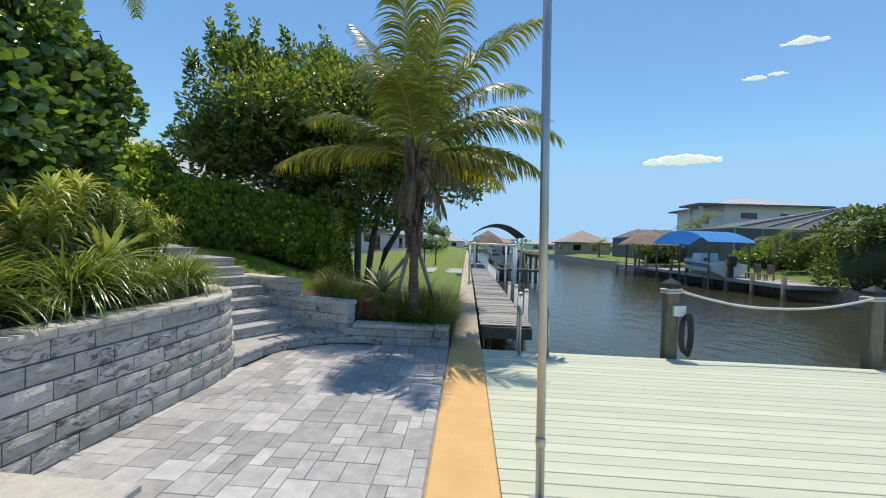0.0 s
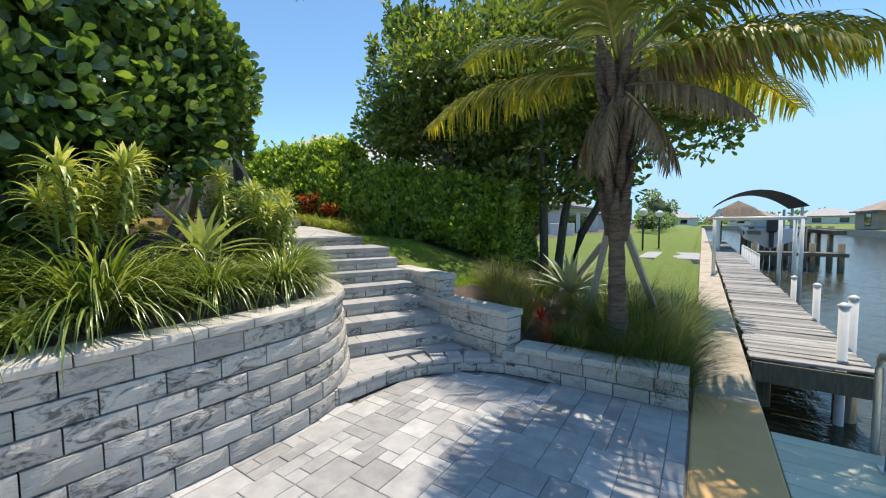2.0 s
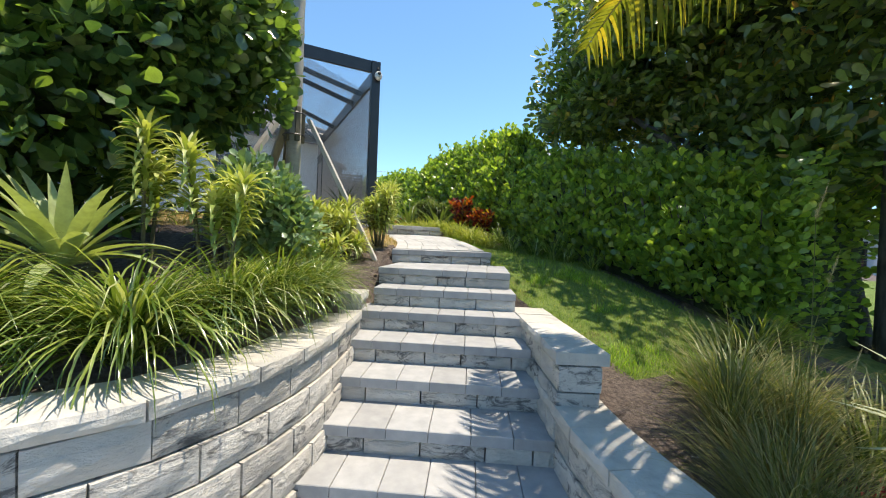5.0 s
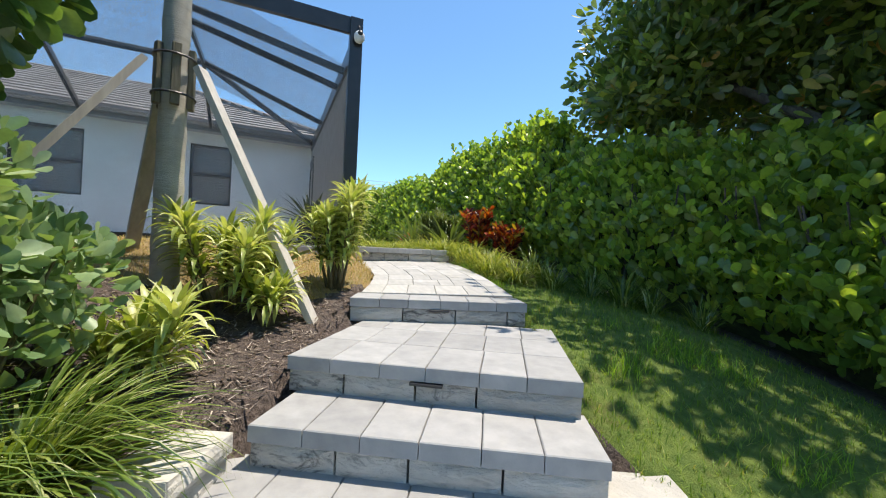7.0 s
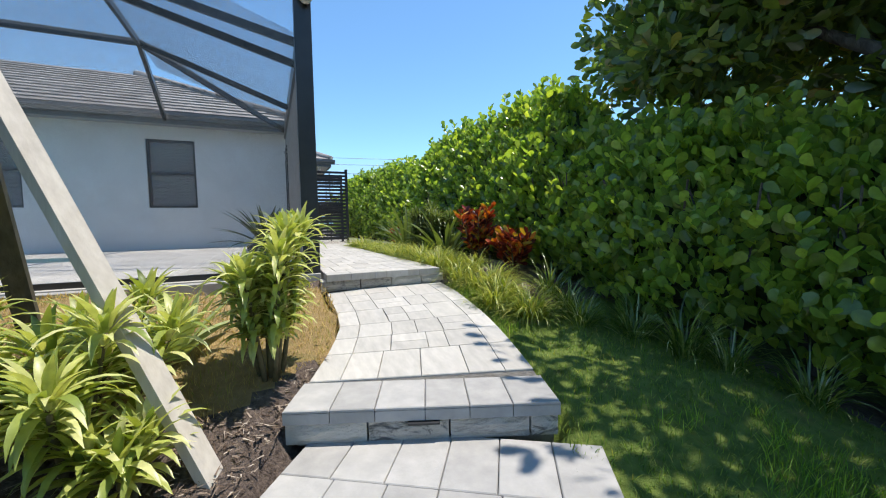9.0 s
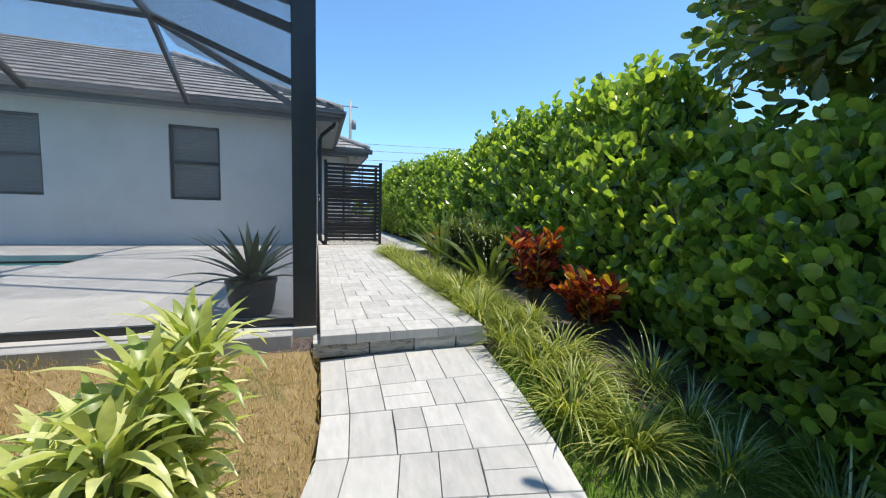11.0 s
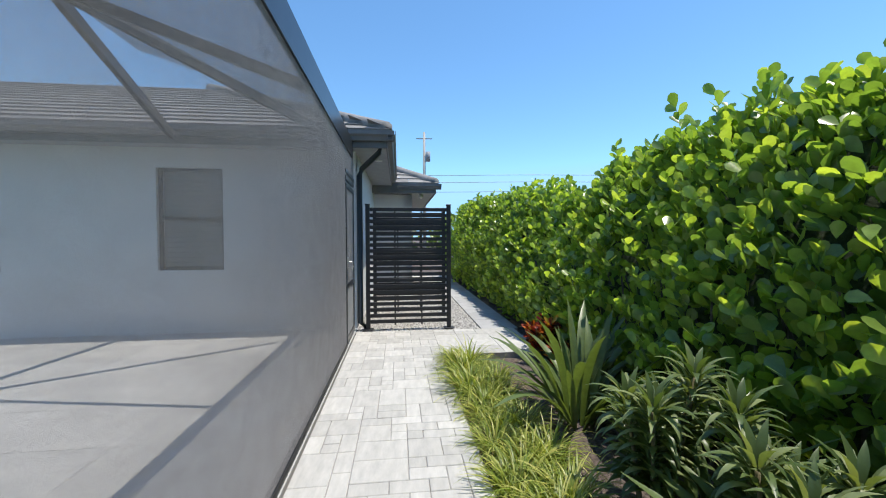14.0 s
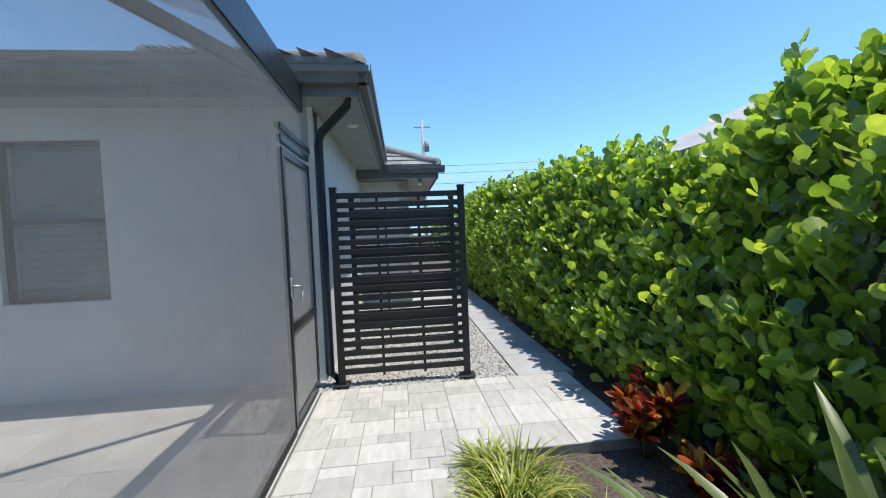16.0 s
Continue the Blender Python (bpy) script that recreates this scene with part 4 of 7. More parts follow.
ob = screen_panel("transom_screen", (-6.5, -0.02, 2.14), (1, 0, 0), (0, 0, 1), 0.9, 0.56, 0.0031, 0.0004)
bar("top_plate", [((-5.6, -0.03, CAGE_H - 0.5), (-6.5, -0.03, CAGE_H - 0.5), 0.04, 0.04)])

# camera on the cage corner
eye = thing("security_camera", "white ball security camera on the cage corner", "camera", m=HM @ Matrix.Translation((-0.19, -0.05, CAGE_H - 0.2)))
bm = bmesh.new()
bmesh.ops.create_uvsphere(bm, u_segments=16, v_segments=12, radius=0.065)
for v in bm.verts:
    v.co.z *= 1.15
part("shell", bm, M_WHITE_PLASTIC, eye, "", True)
bm = bmesh.new()
tube(bm, [(0.03, 0, 0.02), (0.072, 0, 0.02)], [0.034, 0.028], 12)
part("lens", bm, M_BLACK_PLASTIC, eye, "dark round lens", True)
bm = bmesh.new()
tube(bm, [(-0.01, 0, 0.05), (-0.02, 0, 0.12), (-0.055, 0.0, 0.16)], 0.012, 8)
part("bracket", bm, M_BLACK_PLASTIC, eye)

# ---- house ----
house = thing("house", "single-storey stucco house with grey tile roof", "house", m=HM)
FX = -6.65
WIN = [(-2.80, -1.90), (-6.05, -4.80), (-9.6, -8.4)]


def wall_with_holes(bm, x0, x1, y0, y1, z0, z1, holes):
    """Wall across x0..x1 with openings (ya, yb, za, zb)."""
    cuts = [y0]
    for ya, yb, za, zb in sorted(holes):
        cuts += [ya, yb]
    cuts.append(y1)
    zs = [z0, holes[0][2], holes[0][3], z1]
    cols = {}
    for x in (x0, x1):
        for i, yy in enumerate(cuts):
            for k, zz in enumerate(zs):
                cols[x, i, k] = bm.verts.new((x, yy, zz))
    for i in range(len(cuts) - 1):
        for k in range(3):
            if i % 2 == 1 and k == 1:
                for a_, c_ in (((i, 1), (i + 1, 1)), ((i + 1, 1), (i + 1, 2)), ((i + 1, 2), (i, 2)), ((i, 2), (i, 1))):
                    bm.faces.new((cols[(x0, *a_)], cols[(x0, *c_)], cols[(x1, *c_)], cols[(x1, *a_)]))
                continue
            for x in (x0, x1):
                q = [cols[x, i, k], cols[x, i + 1, k], cols[x, i + 1, k + 1], cols[x, i, k + 1]]
                bm.faces.new(q if x == x1 else q[::-1])


bm = bmesh.new()
wall_with_holes(bm, FX - 0.2, FX, -12, 0.0, -0.1, 2.66, [(a, c, 0.90, 2.38) for a, c in WIN])
part("wall", bm, M_STUCCO, house)
bm = bmesh.new()
box(bm, -10.8, FX - 0.2, -0.2, 0.0, -0.1, 2.66)
box(bm, -16, -10.8, 0.78, 0.98, -0.1, 2.5)
box(bm, -11.0, -10.8, -0.2, 0.98, -0.1, 2.5)
part("side_wall", bm, M_STUCCO, house)
for a, c in WIN:
    w = new("window")
    w.parent = house
    bm = bmesh.new()
    for q in ((a, a + 0.045, 0.90, 2.38), (c - 0.045, c, 0.90, 2.38), (a, c, 0.90, 0.945), (a, c, 2.335, 2.38), (a, c, 1.62, 1.665)):
        box(bm, FX - 0.10, FX - 0.05, q[0], q[1], q[2], q[3], 0.003)
    part("frame", bm, M_BRONZE, w)
    bm = bmesh.new()
    box(bm, FX - 0.082, FX - 0.076, a + 0.04, c - 0.04, 0.94, 2.34)
    part("pane", bm, M_PANE, w)
    bm = bmesh.new()
    for i in range(19):
        zz = 0.98 + i * 0.072
        box(bm, -0.0015, 0.0015, a + 0.05, c - 0.05, -0.034, 0.034, 0, Matrix.Translation((FX - 0.15, 0, zz)) @ Matrix.Rotation(0.5, 4, 'Y'))
    part("blind", bm, M_BLIND, w, "half-closed horizontal blind")
    # black sheet closing the opening, painted shade in place of an unlit room
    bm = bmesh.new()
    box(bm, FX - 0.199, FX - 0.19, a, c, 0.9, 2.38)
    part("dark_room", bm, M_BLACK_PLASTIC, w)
# soffit, fascia, gutter
EX, EY = -6.30, 0.48
bm = bmesh.new()
box(bm, -13, EX - 0.02, -12, EY - 0.02, 2.66, 2.70)
box(bm, -16, -10.3, -1, 1.55, 2.52, 2.56)
part("soffit", bm, M_SOFFIT, house)
bm = bmesh.new()
box(bm, EX - 0.02, EX, -12, EY, 2.64, 2.88)
box(bm, -10.3, EX, EY - 0.02, EY, 2.64, 2.88)
box(bm, -10.3, -10.28, -1, 1.57, 2.48, 2.72)
box(bm, -16, -10.3, 1.55, 1.57, 2.48, 2.72)
part("fascia", bm, M_FASCIA, house)


def gutter(bm, a, c, out):
    """A K-style gutter from a to c; out: the way it faces."""
    a, c, out = Vector(a), Vector(c), Vector(out)
    prof = [(0, 0.13), (0.0, 0.0), (0.07, 0.0), (0.085, 0.05), (0.12, 0.075), (0.12, 0.13), (0.112, 0.13), (0.112, 0.08), (0.078, 0.055), (0.063, 0.008), (0.008, 0.008), (0.008, 0.13)]
    ra = [bm.verts.new(a + out * p + Vector((0, 0, q))) for p, q in prof]
    rc = [bm.verts.new(c + out * p + Vector((0, 0, q))) for p, q in prof]
    for i in range(len(prof)):
        j = (i + 1) % len(prof)
        bm.faces.new((ra[i], ra[j], rc[j], rc[i]))
    bm.faces.new(ra[::-1])
    bm.faces.new(rc)


bm = bmesh.new()
gutter(bm, (-10.28, EY, 2.73), (EX + 0.12, EY, 2.73), (0, 1, 0))
part("gutter", bm, M_FASCIA, house)
bm = bmesh.new()
gutter(bm, (EX, -12, 2.73), (EX, EY + 0.1, 2.73), (1, 0, 0))
part("gutter", bm, M_FASCIA, house)
bm = bmesh.new()
gutter(bm, (-10.28, EY + 0.12, 2.57), (-10.28, 1.69, 2.57), (1, 0, 0))
part("gutter", bm, M_FASCIA, house)
bm = bmesh.new()
tube(bm, [(EX - 0.1, 0.40, 2.74), (EX - 0.12, 0.36, 2.60), (EX - 0.22, 0.10, 2.38), (EX - 0.24, 0.06, 2.28), (EX - 0.24, 0.06, 0.1), (EX - 0.24, 0.15, 0.02)], 0.042, 10)
part("downspout", bm, M_BRONZE, house, "dark downspout", True)
bm = bmesh.new()
tube(bm, [(-7.3, 0.30, 2.653), (-7.3, 0.30, 2.667)], 0.07, 20)
part("soffit_light", bm, M_WHITE_PLASTIC, house, "round white soffit light", True)
bm = bmesh.new()
tube(bm, [(-10.6, 1.20, 2.52), (-10.6, 1.20, 2.46)], 0.05, 14)
bmesh.ops.create_uvsphere(bm, u_segments=12, v_segments=8, radius=0.055, matrix=Matrix.Translation((-10.58, 1.21, 2.43)))
part("eave_camera", bm, M_WHITE_PLASTIC, house, "small white camera under the eave", True)


def roof_tiles(name, eave_a, eave_c, up, courses, tile=0.33, step=0.33, hip_a=1.0, hip_c=1.0):
    """Flat tile courses climbing from an eave; hips cut the ends by hip metres a metre."""
    a, c, up = Vector(eave_a), Vector(eave_c), Vector(up).normalized()
    d = (c - a).normalized()
    n = d.cross(up).normalized()
    if n.z < 0:
        n = -n
    W = (c - a).length
    flat = math.hypot(up.x, up.y)
    V, F = [], []
    for k in range(courses):
        s0, s1 = k * step * flat * hip_a, W - k * step * flat * hip_c
        m_ = max(1, int((s1 - s0) / tile))
        for i in range(m_):
            p = a + d * (s0 + (s1 - s0) * i / m_) + up * (k * step)
            q = d * ((s1 - s0) / m_ - 0.006)
            lift = 0.035 + 0.004 * noise.noise(Vector((i, k, W)))
            o = len(V)
            lo, hi = p + n * lift, p + up * (step + 0.04) + n * 0.006
            V += [lo, lo + q, hi + q, hi, lo - n * 0.03, lo + q - n * 0.03]
            F += [(o, o + 1, o + 2, o + 3), (o + 4, o + 5, o + 1, o)]
    return arrays(name, [tuple(v) for v in V], F, M_ROOF_I, house)


M_ROOF_I = surface("grey_roof_tile_rows", (0.20, 0.19, 0.18), (0.33, 0.31, 0.29), 4, 0.85, 0.4, 50, 0.006, 0.3, island=True)
roof_tiles("roof_front", (EX + 0.05, -12, 2.87), (EX + 0.05, EY + 0.05, 2.87), (-1, 0, 0.48), 14, hip_a=0.0)
roof_tiles("roof_side", (EX + 0.05, EY + 0.05, 2.87), (-13, EY + 0.05, 2.87), (0, -1, 0.48), 13, hip_c=0.0)
roof_tiles("roof_wing", (-10.25, -2, 2.71), (-10.25, 1.62, 2.71), (-1, 0, 0.48), 6, hip_a=0.0)
bm = bmesh.new()
for base in ((Vector((EX, EY, 2.86)), Vector((-1, -1, 0.48))), (Vector((-10.3, 1.57, 2.70)), Vector((-1, -1, 0.48)))):
    tube(bm, [base[0] + base[1] * t + Vector((0, 0, 0.05)) for t in np.linspace(0, 4.3 if base[0].x > -8 else 1.6, 14)], 0.105, 8)
part("hip_cap", bm, M_ROOF, house, "", True)
bm = bmesh.new()
vs = [bm.verts.new(p) for p in ((EX, EY, 2.85), (EX, -12, 2.85), (EX - 4.5, -12, 5.01), (EX - 4.5, EY - 4.5, 5.01), (-16, EY, 2.85), (-16, EY - 4.5, 5.01))]
bm.faces.new((vs[0], vs[3], vs[2], vs[1]))
bm.faces.new((vs[0], vs[4], vs[5], vs[3]))
part("roof_deck", bm, M_ROOF, house)
bm = bmesh.new()
box(bm, -16, -10.3, -1.0, 1.57, 2.56, 2.70)
part("roof_wing_deck", bm, M_FASCIA, house)

# ---- slatted privacy screen ----
def slat_screen(x, y0, y1, label):
    s_ = thing("privacy_screen", label, "privacy screen", "slatted screens", m=HM)
    H = 1.84
    for yy in (y0, y1):
        bm = bmesh.new()
        box(bm, x - 0.03, x + 0.03, yy - 0.03, yy + 0.03, 0.01, H, 0.003)
        box(bm, x - 0.036, x + 0.036, yy - 0.036, yy + 0.036, H, H + 0.02, 0.004)
        p_ = part("post", bm, M_FENCE, s_)
        bm = bmesh.new()
        box(bm, x - 0.075, x + 0.075, yy - 0.075, yy + 0.075, 0.0, 0.012, 0.003)
        part("base_plate", bm, M_FENCE, p_)
    bm = bmesh.new()
    box(bm, -0.012, 0.012, y0 + 0.03, y1 - 0.03, -0.0265, 0.0265, 0.003)
    me = bpy.data.meshes.new("slat")
    bm.to_mesh(me)
    bm.free()
    for i in range(20):
        piece("slat", me, M_FENCE, s_, HM @ Matrix.Translation((x, 0, 0.12 + i * 0.0874)))
    for f_ in (0.33, 0.66):
        bm = bmesh.new()
        box(bm, x - 0.03, x - 0.012, y0 + (y1 - y0) * f_ - 0.012, y0 + (y1 - y0) * f_ + 0.012, 0.06, H - 0.04)
        part("stiffener", bm, M_FENCE, s_)
    return s_


slat_screen(-6.47, 0.18, 1.38, "black slatted metal privacy screen on two posts")
slat_screen(-7.5, 0.22, 1.42, "second black slatted screen standing behind the first")


# ---- plants ----
def tuft_mesh(name, n, length, width, el, curl, radius, mat, parent, seed_h=0.02, segs=5, fold=0.0, belly=0.3):
    r = radius * np.sqrt(rng.uniform(0, 1, n))
    a = rng.uniform(0, 2 * math.pi, n)
    base = np.stack([r * np.cos(a), r * np.sin(a), rng.uniform(-0.03, seed_h, n)], -1)
    az = a + rng.normal(0, 0.5, n)
    V, F = blades(base, az, rng.uniform(el[0], el[1], n), rng.uniform(length[0], length[1], n), rng.uniform(width * 0.7, width * 1.2, n), rng.uniform(curl[0], curl[1], n), segs, belly, fold)
    if name == "leaf":
        return leaf_parts(name, V, F, n, mat, parent)
    return arrays(name, V, F, mat, parent, smooth=True)


def ground_at(x, y):
    return ground_z(x, y)


def place(proto, x, y, scale=1.0, z=None, turn=0.0):
    z = ground_at(x, y) - 0.01 if z is None else z
    ob = copy_thing(proto, Matrix.Translation((x, y, z)) @ Matrix.Rotation(turn, 4, 'Z'))
    ob.scale = (scale, scale, scale)
    return ob


def plant_proto(name, label, category, group=""):
    return thing(name, label, category, group)


def scatter(protos, spots, lo=0.85, hi=1.15, seed=1, zf=None):
    """First use of each prototype moves it; the rest are copies."""
    rnd = random.Random(seed)
    fresh = list(protos)
    for k, (x, y, *sc) in enumerate(spots):
        p = protos[k % len(protos)]
        s_ = (sc[0] if sc else 1.0) * rnd.uniform(lo, hi)
        z = (zf(x, y) if zf else ground_at(x, y)) - 0.01
        m_ = Matrix.Translation((x, y, z)) @ Matrix.Rotation(rnd.uniform(0, 6.28), 4, 'Z')
        if p in fresh:
            fresh.remove(p)
            first = (p, m_, s_)
            p["spot"] = k
            p.matrix_world = m_ @ Matrix.Scale(s_, 4)
        else:
            keep = p.scale.copy()
            p.scale = (1, 1, 1)
            ob = copy_thing(p, m_)
            p.scale = keep
            ob.scale = (s_, s_, s_)
    for p in protos:
        if "spot" in p:
            del p["spot"]


# liriope in the planter
lir = []
for i in range(3):
    t_ = plant_proto("liriope", "dense arching green liriope tuft in the planter", "grass", "planter liriope")
    tuft_mesh("foliage", 560, (0.40, 0.76), 0.014, (0.6, 1.56), (1.3, 2.9), 0.12, M_LIRIOPE, t_, 0.05, 6, 0.25)
    lir.append(t_)
spots = [(-2.95, 0.5, 1.1), (-2.93, 1.25, 1.15), (-2.96, 2.1, 1.2), (-2.91, 2.95, 1.2), (-2.93, 3.68, 0.95), (-2.92, 4.28, 0.98), (-3.25, 4.62, 0.9), (-3.58, 4.86, 0.85), (-3.95, 5.12, 0.72),
         (-3.35, 2.5, 1.1), (-3.4, 1.6, 1.1), (-3.3, 3.45, 0.85)]
scatter(lir, spots, seed=2)

# pale liriope along the terrace
lirp = []
for i in range(3):
    t_ = plant_proto("border_liriope", "pale striped liriope tuft edging the walkway", "grass", "walkway liriope")
    tuft_mesh("foliage", 200, (0.26, 0.46), 0.012, (0.6, 1.5), (1.2, 2.7), 0.10, M_LIRIOPE_PALE, t_, 0.04, 5, 0.2)
    lirp.append(t_)
spots = []
rnd = random.Random(6)
for i in range(23):
    x = -7.0 - i * 0.235
    c = HM @ Vector((x + 7.15, 1.27 + 0.09 * (i % 2) + rnd.uniform(-0.03, 0.03), 0))
    spots.append((c.x, c.y, rnd.uniform(0.62, 0.98)))
for i in range(12):
    x = -7.2 - i * 0.42
    c = HM @ Vector((x + 7.15, 1.54 + rnd.uniform(-0.05, 0.05), 0))
    spots.append((c.x, c.y, 0.78))
for x, y in ((-6.75, 7.78), (-6.55, 7.92), (-6.85, 7.98), (-6.35, 7.75), (-6.1, 7.92)):
    spots.append((x, y, 0.85))
scatter(lirp, spots, seed=3, zf=lambda x, y: TOP - 0.07 if x < -7.1 else ground_at(x, y))
lird = []
for i in range(2):
    t_ = plant_proto("shade_liriope", "dark green liriope tuft in the shade of the hedge", "grass", "shade liriope")
    tuft_mesh("foliage", 120, (0.22, 0.42), 0.010, (0.7, 1.5), (0.6, 1.8), 0.08, M_LIRIOPE, t_, 0.04, 5, 0.2)
    lird.append(t_)
scatter(lird, [(-5.9, 8.25), (-5.6, 8.45), (-6.2, 8.35), (-5.3, 8.55), (-5.75, 8.65), (-6.5, 8.4), (-5.05, 8.6), (-4.7, 8.7)], seed=4)


def rosette(n, length, width, el, curl, mat, parent, at=(0, 0, 0), name="rosette", fold=0.3, belly=0.3, segs=5):
    az = np.arange(n) * 2.39996 + rng.uniform(-0.15, 0.15, n)
    f = np.linspace(0, 1, n)
    base = np.array(at) + np.stack([0.02 * np.cos(az), 0.02 * np.sin(az), 0.03 * f], -1)
    V, F = blades(base, az, el[0] + (el[1] - el[0]) * f + rng.normal(0, 0.08, n), length * rng.uniform(0.8, 1.1, n) * (1 - 0.25 * f ** 2), width, curl * (1.1 - 0.8 * f), segs, belly, fold)
    if parent is None:
        return V, F
    if name == "leaf":
        return leaf_parts(name, V, F, n, mat, parent)
    return arrays(name, V, F, mat, parent, smooth=True)


def dracaena(x, y, h, heads, spread, label, mat, leaf=0.2, z=None, lean=0.3, width=0.031, turn=0):
    """Several stems, each clothed in whorls of striped leaves."""
    z = ground_at(x, y) if z is None else z
    t_ = thing("dracaena", label, "shrub", m=Matrix.Translation((x, y, z - 0.01)))
    rnd_ = random.Random(int(abs(x * 100 + y * 10)))
    for k in range(heads):
        a = k * 2.4 + turn
        r_ = spread * math.sqrt((k + 0.3) / heads)
        top = Vector((r_ * math.cos(a), r_ * math.sin(a), h * rnd_.uniform(0.55, 1.0)))
        foot = Vector((top.x * lean, top.y * lean, 0))
        pts = [foot.lerp(top, t) + Vector((0, 0, 0)) for t in np.linspace(0, 1, 5)]
        bm = bmesh.new()
        tube(bm, pts, [0.013, 0.012, 0.011, 0.010, 0.008], 6)
        stem = part("stem", bm, M_STEM, t_, "", True)
        bits = []
        n = max(3, int(top.length / 0.085))
        for i in range(n):
            t = (0.55 if h > 0.9 else 0.3) + (0.45 if h > 0.9 else 0.7) * (i + 1) / n
            p = foot.lerp(top, t)
            last = i >= n - 2
            bits.append(rosette(9 if not last else 18, leaf * (0.95 if not last else 1.08), width, (0.25, 0.8) if not last else (0.3, 1.4), 1.75, None, None, tuple(p), belly=0.4))
        V, F = join(bits)
        arrays("foliage", V, F, mat, t_, "", True)
    return t_


dracaena(-3.24, 3.0, 1.12, 7, 0.36, "tall yellow-striped dracaena shrub above the planter wall", M_DRACAENA, 0.21)
dracaena(-3.71, 4.12, 0.98, 2, 0.10, "single-stemmed yellow-green dracaena behind the agave", M_DRACAENA, 0.17)
dracaena(-3.50, 4.52, 0.92, 4, 0.20, "yellow-green dracaena rising behind the liriope", M_DRACAENA, 0.17)
dracaena(-3.55, 2.0, 0.85, 5, 0.3, "yellow-striped dracaena above the planter wall", M_DRACAENA, 0.21)
dracaena(-2.68, 2.55, 0.22, 2, 0.08, "small yellow-green dracaena at the wall's edge", M_DRACAENA, 0.17)
dracaena(-5.36, 5.40, 0.56, 10, 0.44, "low spreading yellow-striped dracaena by the stake", M_DRACAENA, 0.19)
dracaena(-5.10, 5.66, 0.24, 3, 0.12, "low yellow-striped dracaena in the mulch", M_DRACAENA, 0.19)
dracaena(-4.48, 5.24, 0.34, 5, 0.20, "low yellow-striped dracaena beside the soft shrub", M_DRACAENA, 0.19)
dracaena(-5.72, 6.08, 0.80, 10, 0.22, "upright bushy yellow-striped dracaena beside the path", M_DRACAENA, 0.18)
dracaena(-9.65, 8.16, 0.80, 7, 0.24, "grey-green variegated dracaena under the hedge", M_GINGER, 0.17, TOP - 0.07)
dracaena(-9.1, 8.30, 0.78, 6, 0.22, "grey-green variegated dracaena under the hedge", M_GINGER, 0.17, TOP - 0.07)


def agave(x, y, n, length, width, label, mat, z=None, name="agave", el=(0.25, 1.4), curl=0.5):
    z = ground_at(x, y) if z is None else z
    t_ = thing(name, label, "agave", m=Matrix.Translation((x, y, z)))
    rosette(n, length, width, el, curl, mat, t_, name="leaf", fold=0.35, belly=0.35, segs=7)
    return t_


agave(-3.45, 3.85, 34, 0.66, 0.075, "pale grey-green agave among the liriope", M_YELLOWAGAVE, z=1.30, curl=0.95)
agave(-1.15, 7.55, 42, 0.78, 0.08, "large blue-grey agave in the mulch bed", M_AGAVE, z=0.62)
agave(-6.0, 5.60, 15, 0.50, 0.10, "pale yellow-green broad agave in the dry lawn", M_YELLOWAGAVE, el=(0.5, 1.3))
pot = thing("planter_pot", "dark round pot with a spiky agave on the pool deck", "potted plant", m=HM @ Matrix.Translation((-0.66, -0.46, -0.012)))
bm = bmesh.new()
prof = [(0.13, 0.0), (0.155, 0.10), (0.165, 0.19), (0.168, 0.235), (0.178, 0.24), (0.178, 0.265), (0.155, 0.265), (0.15, 0.22)]
rings = [[bm.verts.new((r_ * math.cos(a), r_ * math.sin(a), h_)) for a in np.linspace(0, 2 * math.pi, 28, endpoint=False)] for r_, h_ in prof]
for a, c in zip(rings, rings[1:]):
    for k in range(28):
        bm.faces.new((a[k], a[(k + 1) % 28], c[(k + 1) % 28], c[k]))
bm.faces.new(rings[0][::-1])
part("pot", bm, M_POT, pot, "", True)
bm = bmesh.new()
tube(bm, [(0, 0, 0.15), (0, 0, 0.23)], 0.151, 20)
part("soil", bm, M_MULCH, pot)
rosette(32, 0.54, 0.06, (0.3, 1.4), 0.75, M_DARKAGAVE, pot, (0, 0, 0.23), "leaf", 0.35, 0.3, 7)


def broad_plant(name, x, y, h, n, leaf, mat, label, cat, z=None, width=0.5, spread=0.6, rad=0.28):
    """A bushy plant of broad leaves on short stems."""
    z = ground_at(x, y) if z is None else z
    t_ = thing(name, label, cat, m=Matrix.Translation((x, y, z)))
    P, D = [], []
    for k in range(9):
        bm = bmesh.new()
        a = k * 2.4
        top = Vector((rad * 0.8 * math.cos(a) * rng.uniform(0.4, 1), rad * 0.8 * math.sin(a) * rng.uniform(0.4, 1), h * rng.uniform(0.6, 0.95)))
        tube(bm, [(0.02 * math.cos(a), 0.02 * math.sin(a), -0.02), top * 0.5, top], [0.010, 0.008, 0.005], 5)
        part("stem", bm, M_STEM, t_, "", True)
        m_ = n // 9
        t = rng.uniform(0.3, 1.0, m_)
        P.append(np.array(top)[None] * t[:, None])
        aa = rng.uniform(0, 6.28, m_)
        D.append(np.stack([np.cos(aa), np.sin(aa), rng.uniform(0.1, 1.2, m_)], -1))
    V, F = leaves(np.concatenate(P), np.concatenate(D), leaf, width, 0.25, 0.3, 0.2)
    arrays("foliage", V, F, mat, t_, "", True)
    return t_


